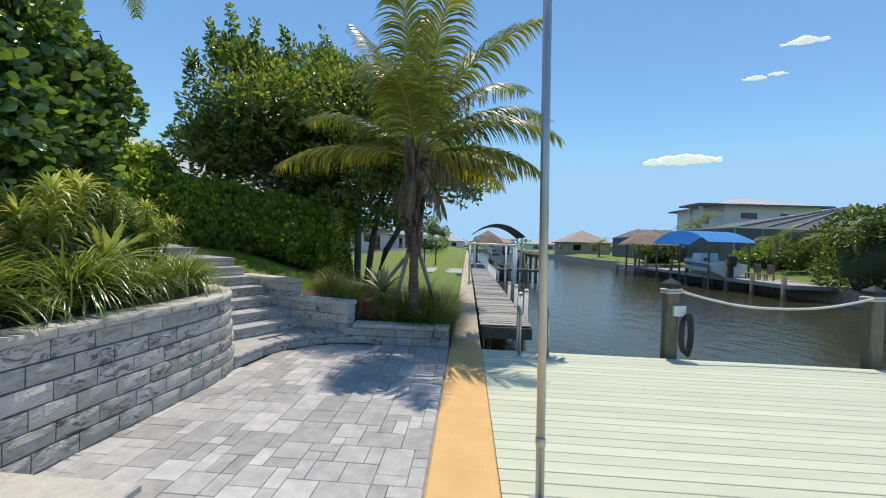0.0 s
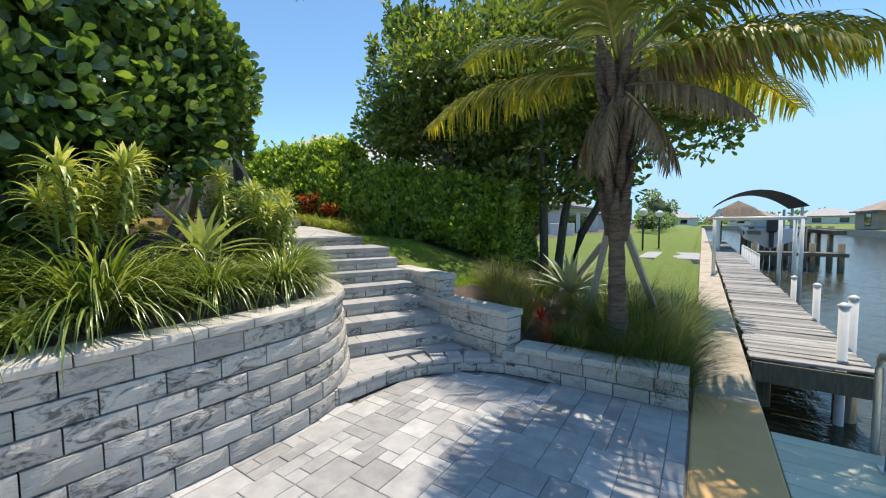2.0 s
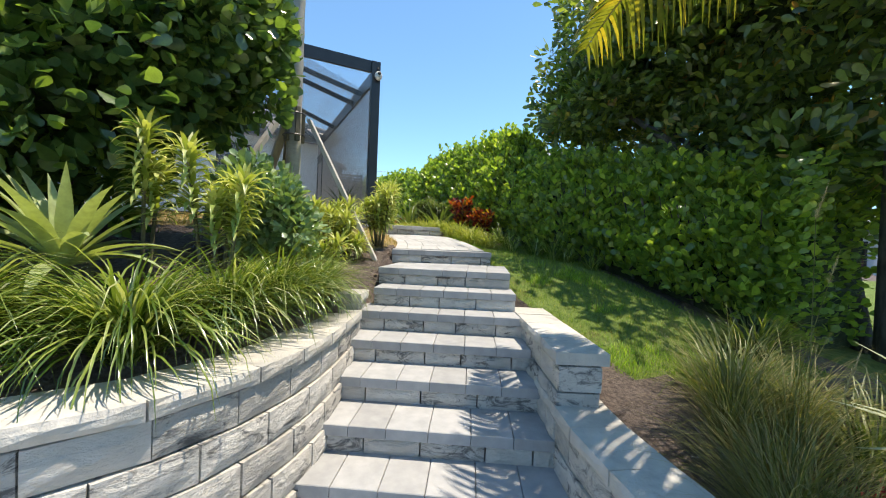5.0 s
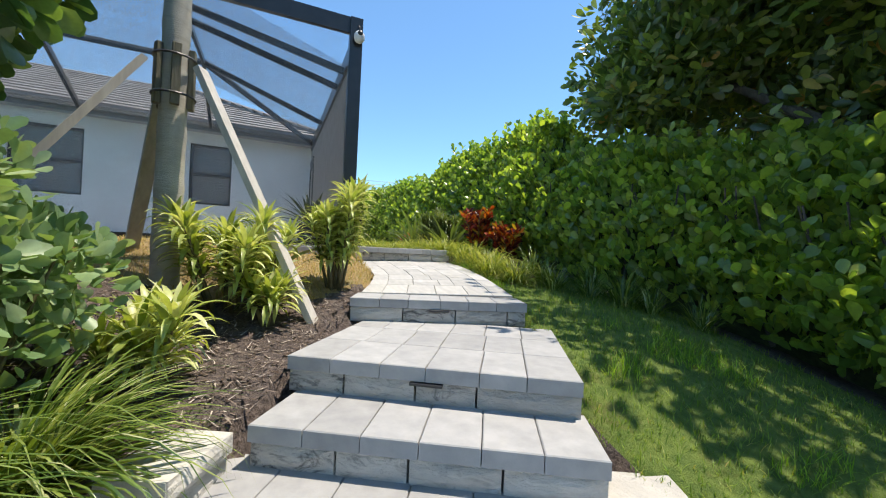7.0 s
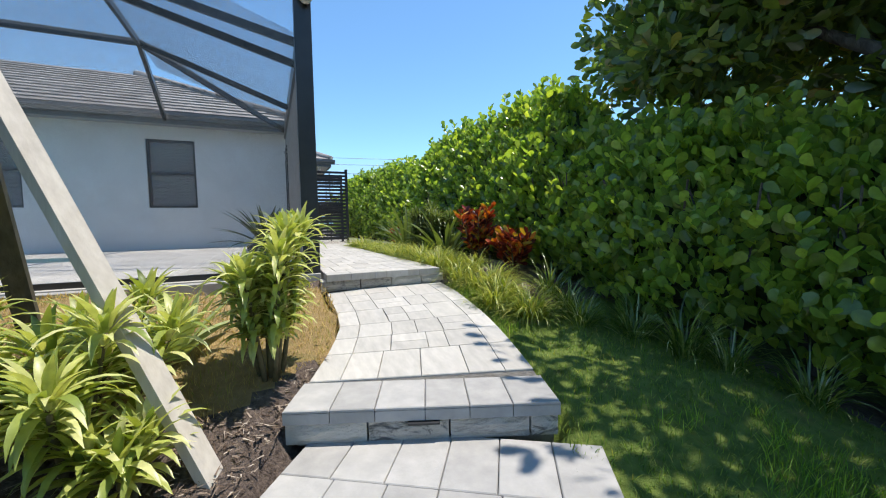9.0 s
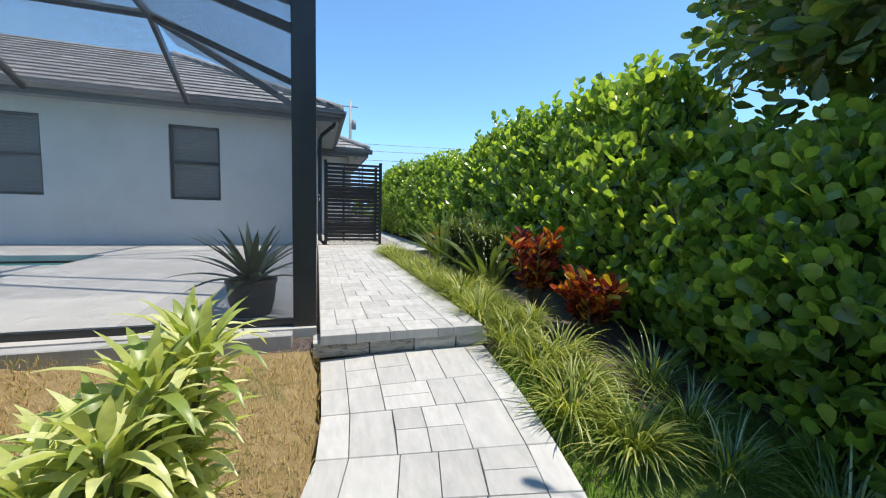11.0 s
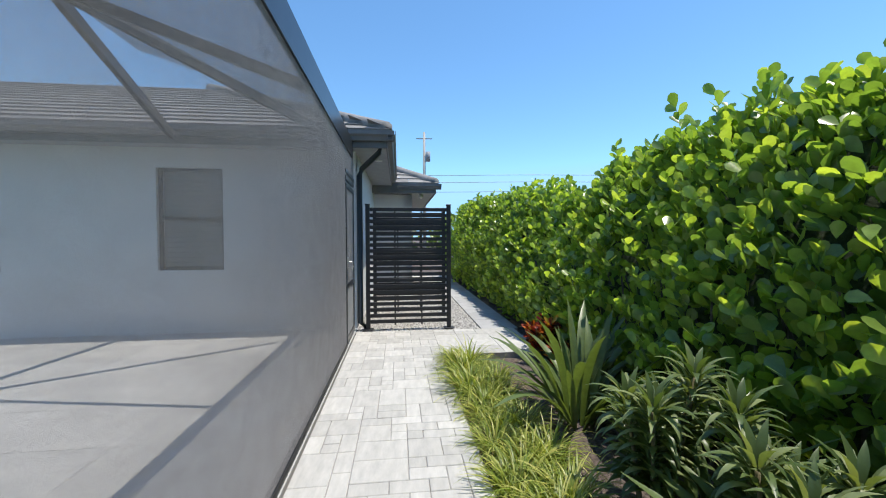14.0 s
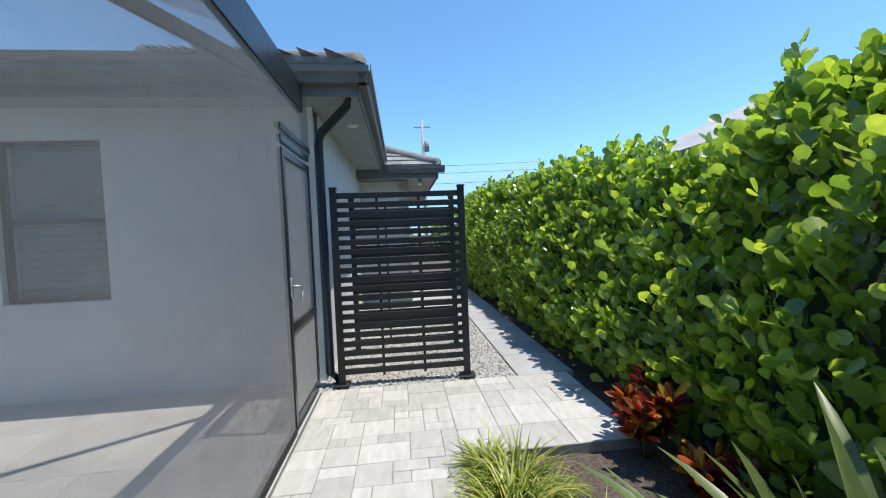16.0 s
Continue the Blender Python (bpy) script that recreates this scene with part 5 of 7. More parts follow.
for x, y, h, z in ((-7.82, 8.32, 0.70, TOP - 0.07), (-7.12, 8.40, 0.54, 1.62), (-12.3, 8.46, 0.5, TOP - 0.07), (-11.75, 8.52, 0.3, TOP - 0.07)):
    broad_plant("croton", x, y, h, 680, 0.115, M_CROTON, "red, orange and yellow croton under the hedge", "shrub", z, 0.32, rad=0.16 + 0.24 * h)
for x, y, s_ in ((-1.05, 6.35, 1.0), (-0.35, 6.5, 1.0), (-0.55, 6.3, 0.8), (-1.18, 6.75, 1.2), (-0.95, 6.95, 1.1), (-1.4, 7.05, 1.2), (-1.55, 7.25, 0.9), (-0.85, 6.75, 0.9), (-0.2, 6.9, 1.0)):
    t_ = thing("bromeliad", "small red bromeliad rosette in the mulch", "bromeliad", "bed bromeliads", m=Matrix.Translation((x, y, ground_at(x, y))))
    rosette(20, 0.22 * s_, 0.028, (0.2, 1.3), 0.8, M_BROMELIAD, t_, name="leaf")
for x, y, s_, n in ((-10.75, 8.24, 1.1, 44), (-8.75, 8.24, 0.95, 34), (-11.1, 8.45, 0.8, 20), (-9.6, 8.45, 0.8, 20)):
    t_ = thing("strap_leaf_plant", "clump of broad upright strap leaves beside the walkway", "shrub", "strap leaf clumps", m=Matrix.Translation((x, y, TOP - 0.07)))
    tuft_mesh("leaf", int(n * 1.3), (0.5 * s_, 0.95 * s_), 0.072, (0.75, 1.5), (0.3, 1.3), 0.12, M_GINGER, t_, 0.05, 7, 0.3, 0.6)

# soft shrub at the head of the planter
for x, y, h, r_ in ((-4.12, 4.92, 0.62, 0.32), (-4.55, 4.72, 0.5, 0.3), (-4.22, 4.65, 0.72, 0.36)):
    t_ = thing("soft_shrub", "loose grey-green shrub at the planter edge", "shrub", "soft shrubs", m=Matrix.Translation((x, y, ground_at(x, y))))
    P, D = blob_points(1500, (0, 0, h * 0.62), (r_, r_, h * 0.6), 14, 0.4, 0.1, 0.03)
    V, F = leaves(P, D, 0.072, 0.6, 0.5, 0.25, 0.25)
    arrays("foliage", V, F, M_SHRUB, t_, "", True)
    bm = bmesh.new()
    for k in range(7):
        a = k * 2.4
        tube(bm, [(0.03 * math.cos(a), 0.03 * math.sin(a), 0), (r_ * 0.6 * math.cos(a), r_ * 0.6 * math.sin(a), h * 0.8)], [0.008, 0.004], 5)
    part("stem", bm, M_STEM, t_)

# fountain grass
fg = []
for i in range(2):
    t_ = plant_proto("fountain_grass", "feathery tan and green fountain grass clump", "grass", "fountain grasses")
    tuft_mesh("foliage", 420, (0.45, 0.95), 0.0055, (0.9, 1.5), (0.7, 1.8), 0.10, M_FOUNTAIN, t_, 0.05, 6)
    fg.append(t_)
scatter(fg, [(-1.42, 6.42, 0.8), (-1.62, 6.62, 0.9), (-1.75, 6.85, 0.85), (-2.05, 7.05, 0.8), (-1.5, 6.55, 0.65), (-1.95, 7.4, 0.8)], seed=8)
fg2 = []
for i in range(2):
    t_ = plant_proto("cord_grass", "dense green grass clump leaning over the seawall", "grass", "seawall grasses")
    tuft_mesh("foliage", 800, (0.5, 1.0), 0.006, (0.7, 1.5), (0.7, 2.0), 0.2, M_CORDGRASS, t_, 0.05, 6)
    fg2.append(t_)
scatter(fg2, [(0.02, 6.45, 1.0), (-0.15, 6.95, 1.0), (0.08, 7.3, 1.0), (-0.35, 7.5, 1.0), (0.05, 8.1, 1.0), (-0.3, 6.35, 0.7), (0.1, 8.8, 0.9), (-0.5, 7.0, 0.9), (0.12, 6.2, 0.8), (-0.7, 7.9, 1.0)], seed=9)
bed_lir = []
for i in range(2):
    t_ = plant_proto("bed_liriope", "dark green grassy clump in the mulch bed", "grass", "bed liriope")
    tuft_mesh("foliage", 300, (0.30, 0.55), 0.009, (0.6, 1.5), (0.9, 2.3), 0.12, M_CORDGRASS, t_, 0.04, 5, 0.2)
    bed_lir.append(t_)
scatter(bed_lir, [(-0.75, 6.3, 0.9), (-0.3, 6.2, 1.0), (-0.6, 6.75, 1.0), (-0.95, 6.5, 0.8), (-0.15, 6.55, 1.1), (-0.75, 7.2, 1.0), (-1.7, 7.6, 1.1), (-2.3, 7.5, 1.0), (-1.2, 8.1, 1.2), (-0.6, 8.3, 1.2), (-2.6, 8.3, 1.1), (-1.8, 8.5, 1.2)], seed=10)
# seed plumes on the fountain grass
for x, y, h in ((-1.72, 6.98, 1.25), (-1.3, 6.5, 0.55), (-1.45, 6.75, 0.7), (-1.1, 6.3, 0.4), (-1.9, 7.2, 0.9)):
    t_ = thing("grass_plume", "pale tan seed plume of the fountain grass", "grass plume", "seed plumes", m=Matrix.Translation((x, y, ground_at(x, y))))
    bm = bmesh.new()
    lx, ly = 0.10 * math.sin(x * 9), 0.10 * math.cos(y * 7)
    tube(bm, [(0, 0, 0), (lx * 0.4, ly * 0.4, h * 0.55), (lx, ly, h)], [0.0025, 0.002, 0.0015], 5)
    part("stalk", bm, M_FOUNTAIN, t_, "", True)
    k = 160
    f = rng.uniform(0, 1, k)
    a = rng.uniform(0, 6.28, k)
    P = np.stack([lx + 0.03 * f, ly + 0.02 * f, h + 0.17 * f], -1)
    V, F = blades(P, a, rng.uniform(0.5, 1.3, k), 0.028 * (1.1 - f), 0.003, 0.2, 2, 0.3)
    arrays("bristles", V, F, M_PLUME, t_)


# ---- hedge ----
def hedge_top(x):
    return lerp_table(-x, [(2.8, 1.95), (3.1, 2.2), (4.3, 2.55), (5.3, 2.77), (6.0, 2.90), (7.0, 3.02), (7.4, 3.12), (7.75, 3.76), (8.6, 3.83), (12.2, 3.82), (12.6, 3.6), (13.2, 3.55), (14.3, 3.80), (16, 3.9), (19, 4.05), (24, 4.3)])


def hedge_front(x):
    return 8.85 + lerp_table(-x, [(3, 0.15), (5, 0.0), (6.2, -0.12), (7.5, -0.16), (8.1, 0.02), (12, -0.13), (16, -0.36), (24, -0.75)]) + 0.14 * noise.noise(Vector((x * 0.9, 0.3, 1.7)))


hedge = thing("hedge", "tall clipped clusia hedge with thick rounded leaves", "hedge")
HB = 1.5
n = 40000
x = -2.75 - 21.0 * rng.uniform(0, 1, n) ** 1.25
kind = rng.uniform(0, 1, n)
top = np.array([hedge_top(v) for v in x])
front = np.array([hedge_front(v) for v in x])
z0 = np.array([max(0.3, ground_z(v, 8.9)) for v in x])
u = rng.uniform(0, 1, n)
lump = np.array([noise.noise(Vector((a * 1.5, b_ * 3, 0.0))) for a, b_ in zip(x, u)])
is_top = kind > 0.62
pz = np.where(is_top, top - 0.05 + rng.uniform(-0.10, 0.10, n) + 0.16 * lump, z0 + 0.08 + (top - z0) * u ** 0.85)
hgt = np.clip((pz - z0) / (top - z0), 0, 1)
py = np.where(is_top, front + 0.52 + (HB - 0.45) * u, front - 0.08 + 0.62 * hgt ** 2.0 - 0.22 * lump + rng.uniform(-0.05, 0.16, n) + 0.10 * (1 - np.clip((pz - z0) / 0.5, 0, 1)))
P = np.stack([x, py, pz], -1)
D = np.where(is_top[:, None], np.array([0, -0.15, 1.0]), np.array([0, -0.55, 0.75]))
V, F = leaves(P, D, 0.102, 0.68, 0.48, 0.2, 0.12)
arrays("foliage", V, F, M_CLUSIA, hedge, "glossy rounded green leaves", True)
# upright shoots on top and on the face
ns = 1500
xs = -2.9 - 18.0 * rng.uniform(0, 1, ns) ** 1.2
bits = []
for i in range(ns):
    on_top = i % 2 == 0
    zz = hedge_top(xs[i])
    fy = hedge_front(xs[i])
    if on_top:
        b0 = np.array([xs[i], fy + rng.uniform(0.45, 1.1), zz - 0.06])
        L_ = rng.uniform(0.05, 0.26) if rng.uniform() < 0.85 else rng.uniform(0.26, 0.38)
        d = np.array([rng.normal(0, 0.15), rng.normal(-0.1, 0.15), 1.0])
    else:
        g_ = max(0.5, ground_z(xs[i], 8.9))
        h_ = rng.uniform(0.2, 0.97)
        b0 = np.array([xs[i], fy - 0.08 + 0.62 * h_ ** 2.0, g_ + (zz - g_) * h_])
        L_ = rng.uniform(0.08, 0.2)
        d = np.array([rng.normal(0, 0.3), -0.7, 0.7])
    k = int(L_ / 0.028) + 3
    t = np.linspace(0, 1, k)[:, None]
    P = b0 + d * L_ * t
    a = np.arange(k) * 1.57 + rng.uniform(0, 6)
    D = np.stack([np.cos(a), np.sin(a), np.full(k, 0.7)], -1)
    bits.append(leaves(P, D, 0.105, 0.66, 0.15, 0.2, 0.3))
V, F = join(bits)
sh_ = arrays("shoot_growth", V, F, M_CLUSIA, hedge, "bright young shoots", True)
sh_["kind"] = "stuff"
# solid dark hull behind the hedge leaves, coloured as their inner shade
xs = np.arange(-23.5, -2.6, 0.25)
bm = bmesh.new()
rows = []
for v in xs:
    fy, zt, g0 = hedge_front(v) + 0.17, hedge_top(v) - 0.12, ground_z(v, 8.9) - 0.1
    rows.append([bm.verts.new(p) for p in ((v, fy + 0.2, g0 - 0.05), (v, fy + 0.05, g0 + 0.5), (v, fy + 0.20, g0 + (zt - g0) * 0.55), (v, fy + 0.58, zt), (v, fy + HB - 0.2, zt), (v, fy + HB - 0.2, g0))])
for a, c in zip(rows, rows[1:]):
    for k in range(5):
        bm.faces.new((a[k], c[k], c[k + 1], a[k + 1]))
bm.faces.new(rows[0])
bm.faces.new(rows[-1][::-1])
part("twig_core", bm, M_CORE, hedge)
bm = bmesh.new()
for v in np.arange(-23, -3, 0.42):
    g0 = ground_z(v, 8.9)
    for k in range(3):
        o = random.uniform(-0.15, 0.15)
        tube(bm, [(v, hedge_front(v) + 0.32, g0 - 0.05), (v + o, hedge_front(v) + 0.2 + 0.08 * k, g0 + 0.5), (v + o * 2, hedge_front(v) + 0.1, g0 + 1.1)], [0.016, 0.011, 0.007], 5)
part("stem", bm, M_BARK, hedge)

# far end of the hedge has leaves too
P = np.stack([np.full(900, -2.72) + rng.uniform(-0.1, 0.12, 900), 8.9 + rng.uniform(0, 1.5, 900), 0.7 + rng.uniform(0, 1, 900) * 1.75], -1)
V, F = leaves(P, np.tile([1.0, 0, 0.3], (900, 1)), 0.08, 0.72, 0.5, 0.18, 0.1)
arrays("end_foliage", V, F, M_CLUSIA, hedge, "", True)

# ---- tall clusia at the planter ----
bush = thing("clusia_tree", "tall dense clusia tree with dark rounded leaves", "tree", m=Matrix.Translation((-5.0, 2.5, 1.2)))
parts_ = []
for c, r_, n in (((-0.1, -0.1, 2.1), (1.35, 1.7, 1.3), 9500), ((0.55, 1.7, 2.0), (0.68, 0.68, 0.95), 8500), ((0.50, 0.7, 2.4), (0.8, 0.9, 1.05), 6000), ((0.72, 0.15, 1.75), (0.9, 1.7, 1.5), 13000), ((0.0, -1.5, 2.2), (1.5, 1.8, 1.5), 3500), ((0.05, 0.4, 0.75), (0.75, 1.0, 0.7), 2600)):
    P, D = blob_points(n, c, r_, 60, 0.33, 0.5, 0.1)
    parts_.append(leaves(P, D, 0.115, 0.72, 0.5, 0.18, 0.15))
V, F = join(parts_)
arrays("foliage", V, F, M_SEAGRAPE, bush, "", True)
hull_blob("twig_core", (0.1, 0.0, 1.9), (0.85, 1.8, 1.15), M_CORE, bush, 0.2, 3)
bm = bmesh.new()
for k in range(8):
    a = k * 0.8
    tube(bm, [(0.25 * math.cos(a), 0.6 * math.sin(a), -0.1), (0.4 * math.cos(a), 0.9 * math.sin(a), 0.9), (0.8 * math.cos(a), 1.6 * math.sin(a), 2.2)], [0.06, 0.045, 0.02], 7)
part("limb", bm, M_BARK, bush, "", True)


# ---- broad tree behind the hedge ----
def tree(name, x, y, z, crowns, trunks, leaf, mat, label, core=None, width=0.5):
    t_ = thing(name, label, "tree", m=Matrix.Translation((x, y, z)))
    bm = bmesh.new()
    for pts, rr in trunks:
        tube(bm, pts, rr, 9)
    part("trunk", bm, M_BARK, t_, "", True)
    bits_ = []
    for c, r_, n, lumps in crowns:
        P, D = blob_points(n, c, r_, lumps, 0.30, 0.25)
        bits_.append(leaves(P, D, leaf, width, 0.6, 0.2, 0.25))
    V_, F_ = join(bits_)
    arrays("crown", V_, F_, mat, t_, "", True)
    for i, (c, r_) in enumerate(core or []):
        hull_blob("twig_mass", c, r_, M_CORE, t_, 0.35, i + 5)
    return t_


trunks = []
for k, (dx, dy, tx, ty, th) in enumerate(((0, 0, -1.2, 0.3, 3.2), (0.3, 0.1, 0.9, 0.4, 3.4), (-0.3, 0.1, -2.4, 0.2, 3.0), (0.15, -0.2, 0.2, -0.6, 3.8), (-0.45, -0.1, -3.2, -0.2, 3.6), (0.5, 0.0, 2.0, 0.0, 2.6))):
    trunks.append(([(dx, dy, -0.2), (dx + 0.25 * (tx - dx), dy + 0.25 * (ty - dy), th * 0.4), (dx + 0.6 * (tx - dx), dy + 0.6 * (ty - dy), th * 0.75), (tx, ty, th)], [0.10, 0.085, 0.065, 0.03]))
tree("shade_tree", -2.6, 10.4, 0.35,
     [((-1.2, 1.1, 4.5), (3.4, 2.7, 2.1), 15000, 70), ((-3.4, 0.4, 4.2), (2.0, 1.7, 1.5), 8500, 46), ((1.6, 0.5, 3.7), (2.2, 1.8, 1.4), 7500, 40), ((-2.0, 2.0, 6.2), (2.0, 1.7, 1.5), 7000, 36), ((-3.6, 0.5, 5.9), (1.6, 1.4, 1.3), 5500, 34), ((0.6, 1.0, 5.2), (1.8, 1.6, 1.5), 5500, 34), ((0.5, 0.0, 2.4), (1.7, 1.1, 1.0), 3500, 28), ((-1.6, 0.5, 2.6), (1.9, 0.9, 1.4), 5000, 34), ((-1.6, -0.8, 4.9), (1.7, 1.1, 1.0), 1900, 26), ((-3.5, -0.2, 3.7), (1.3, 1.0, 0.8), 1800, 22)]
     + [((x_, y_, z_), (0.22, 0.22, 0.75), 200, 9) for x_, y_, z_ in ((-3.9, 0.1, 7.1), (-3.1, 0.1, 6.9), (-4.5, 0.2, 6.7), (-2.4, 0.6, 7.0), (-4.9, 0.0, 6.0), (-1.6, 1.4, 7.3))],
     trunks, 0.15, M_OAK, "dark dense broadleaf tree with many grey trunks", [((-1.2, 1.6, 4.6), (1.6, 0.8, 0.8)), ((-2.4, 1.8, 5.7), (1.0, 0.7, 0.7)), ((-1.6, 0.9, 2.4), (1.3, 0.4, 0.9))])


# ---- palms ----
def frond(base, az, el, length, curl, leaf, mat, parent, pairs=46, droop=0.5, name="frond", dead=False):
    """A feather leaf: a bending rib with rows of leaflets on both sides."""
    n = 24
    t = np.linspace(0, 1, n)
    e = el - curl * t ** 1.4
    d = tilted_unit(np.full(n, az), e)
    p = np.array(base) + np.concatenate([[np.zeros(3)], np.cumsum(d[:-1] * length / (n - 1), 0)])
    bm = bmesh.new()
    tube(bm, [tuple(q) for q in p[::2]] + [tuple(p[-1])], [0.022 * (1 - 0.85 * k / 12) for k in range(13)], 5)
    rib = part(name, bm, M_PALM_DEAD if dead else M_STEM_GREEN, parent, "", True)
    u = np.repeat(np.linspace(0.16, 0.99, pairs), 2)
    sgn = np.tile([1.0, -1.0], pairs)
    k = u * (n - 1)
    i = np.minimum(k.astype(int), n - 2)
    f = (k - i)[:, None]
    bp = p[i] * (1 - f) + p[i + 1] * f
    dd = d[i]
    side = np.array([-math.sin(az), math.cos(az), 0.0])
    ll = leaf * np.clip(np.sin(np.pi * (0.12 + 0.80 * u)), 0.25, 1) * rng.uniform(0.85, 1.1, len(u))
    w = 0.020
    dirn = side[None] * sgn[:, None] * 0.8 + dd * 0.65 + np.array([0, 0, 0.25 if not dead else -0.6]) + rng.normal(0, 0.08, (len(u), 3))
    dirn /= np.linalg.norm(dirn, axis=1, keepdims=True)
    S = 4
    V = np.zeros((len(u), S + 1, 2, 3))
    q = bp.copy()
    for s_ in range(S + 1):
        tt = s_ / S
        wid = w * (0.6 + 0.4 * min(1, tt * 4)) * max(0.06, 1 - tt ** 2)
        ax = dd
        V[:, s_, 0] = q - ax * wid
        V[:, s_, 1] = q + ax * wid
        dn = dirn + np.array([0, 0, -1.0]) * droop * (tt * 1.6 + 0.1)
        dn /= np.linalg.norm(dn, axis=1, keepdims=True)
        q = q + dn * (ll / S)[:, None]
    idx = np.arange(len(u))[:, None] * (S + 1) * 2
    F = np.concatenate([np.concatenate([idx + 2 * s_, idx + 2 * s_ + 1, idx + 2 * s_ + 3, idx + 2 * s_ + 2], 1) for s_ in range(S)], 0)
    arrays("frond_blade", V.reshape(-1, 3), F, mat, rib, "", True)


M_STEM_GREEN = surface("palm_rib", (0.20, 0.20, 0.06), (0.34, 0.30, 0.10), 10, 0.6, 0.2, 40)
palm = thing("palm_tree", "coconut palm with arching green and yellowing fronds", "palm tree", m=Matrix.Identity(4))
bx, by, bz = -0.42, 6.55, 0.2
bm = bmesh.new()
tp = [(bx + 0.05 - 0.10 * t + 0.05 * t * t, by, bz + t * 3.0) for t in np.linspace(0, 1, 22)]
tube(bm, tp, [0.105 - 0.03 * min(1, t * 3) + 0.010 * (k % 2) + 0.03 * max(0.0, t - 0.5) for k, t in enumerate(np.linspace(0, 1, 22))], 14)
part("trunk", bm, M_PALMBARK, palm, "", True)
cx, cy, cz = tp[-1]
# old leaf bases wrapped round the head
for k in range(34):
    a = k * 2.4
    z_ = cz - 1.78 + 0.052 * k
    o_ = 0.45 + 0.55 * k / 33
    bm = bmesh.new()
    tube(bm, [(cx + 0.06 * math.cos(a), cy + 0.06 * math.sin(a), z_), (cx + (0.06 + 0.11 * o_) * math.cos(a + 0.1), cy + (0.06 + 0.11 * o_) * math.sin(a + 0.1), z_ + 0.20), (cx + (0.06 + 0.19 * o_) * math.cos(a + 0.15), cy + (0.06 + 0.19 * o_) * math.sin(a + 0.15), z_ + 0.42)], [0.07, 0.05, 0.016], 6)
    part("leaf_base", bm, M_PALMBARK, palm, "", True)
FR = [(172, 14, 2.8, 0.75, 1), (160, 38, 2.7, 0.9, 0), (20, 45, 2.9, 1.15, 0), (60, 70, 3.1, 0.7, 0), (130, 66, 3.1, 0.8, 0), (250, 80, 2.9, 0.4, 0), (300, 74, 2.8, 0.7, 0), (345, 66, 3.0, 1.0, 0), 
      (95, 82, 3.1, 0.5, 0), (10, 18, 2.4, 1.0, 1), (340, 8, 1.8, 0.8, 1), (140, 25, 2.4, 0.9, 0), (80, 35, 2.6, 1.0, 0), (40, 12, 2.2, 0.9, 1), (0, 36, 2.7, 1.3, 0), (30, 60, 3.0, 1.2, 0), (155, 72, 3.0, 0.6, 0), (265, 48, 1.7, 1.0, 0), (110, 50, 2.7, 1.0, 0)]
for az, el, L_, cu, yel in FR:
    frond((cx, cy, cz - 0.1 + el / 400), radians(az), radians(el), L_, cu, 0.74, M_PALM_YELLOW if yel else M_PALM, palm, 74, 1.5 if yel else 1.0)
for az, el, L_ in ((265, -45, 1.1), (310, -35, 1.3), (345, 15, 1.5), (330, -10, 1.4), (20, -40, 1.1), (225, -55, 1.0), (180, -50, 1.0)):
    frond((cx, cy, cz - 0.2), radians(az), radians(el), L_, 0.7, 0.35, M_PALM_DEAD, palm, 40, 1.6, dead=True)
for fx, fy, tz in ((-0.93, 7.5, 1.6), (0.05, 7.7, 1.5), (-1.6, 8.6, 1.35)):
    bm = bmesh.new()
    beam(bm, (fx, fy, ground_at(fx, fy) - 0.03), (bx + (fx - bx) * 0.16, by + (fy - by) * 0.16, tz), 0.07, 0.035)
    ob = part("palm_brace", bm, M_LUMBER)
    tagged(ob, "grey lumber brace leaning on the palm trunk", "brace", "palm braces")

royal = thing("royal_palm", "ringed grey palm trunk held by lumber stakes", "palm tree", m=Matrix.Identity(4))
rx, ry = -5.57, 5.02
rz = ground_at(rx, ry)
bm = bmesh.new()
hh = np.linspace(-0.1, 5.4, 80)
tube(bm, [(rx, ry, rz + h_) for h_ in hh], [0.080 - 0.003 * h_ + (0.005 if k % 5 == 0 else 0.0) for k, h_ in enumerate(hh)], 18)
part("trunk", bm, M_ROYALBARK, royal, "", True)
for k in range(8):
    frond((rx, ry, rz + 5.4), radians(k * 45 + 10), radians(60 - (k % 3) * 30), 2.3, 1.4, 0.5, M_PALM, royal, 44, 0.9)
bm = bmesh.new()
for k in range(5):
    a = k * 1.256
    box(bm, -0.025, 0.025, 0.077, 0.112, -0.19, 0.19, 0.004, Matrix.Translation((rx, ry, rz + 1.30)) @ Matrix.Rotation(a, 4, 'Z'))
part("batten", bm, M_PILE, royal, "wooden battens strapped round the trunk")
for zz in (-0.12, 0.12):
    bm = bmesh.new()
    tube(bm, [(rx + 0.117 * math.cos(a), ry + 0.117 * math.sin(a), rz + 1.30 + zz) for a in np.linspace(0, 2 * math.pi, 21)], 0.008, 5, False)
    part("strap", bm, M_BLACK_PLASTIC, royal)
for fx, fy, mat_ in ((-5.14, 5.92, M_LUMBER), (-6.25, 4.9, M_PILE), (-5.0, 4.15, M_LUMBER), (-6.3, 4.6, M_LUMBER)):
    bm = bmesh.new()
    d = Vector((fx - rx, fy - ry, 0)).normalized()
    beam(bm, (fx, fy, ground_at(fx, fy) - 0.05), (rx + d.x * 0.17, ry + d.y * 0.17, rz + 1.36), 0.09, 0.04)
    ob = part("tree_stake", bm, mat_)
    tagged(ob, "weathered lumber stake bracing the palm trunk", "stake", "palm stakes")
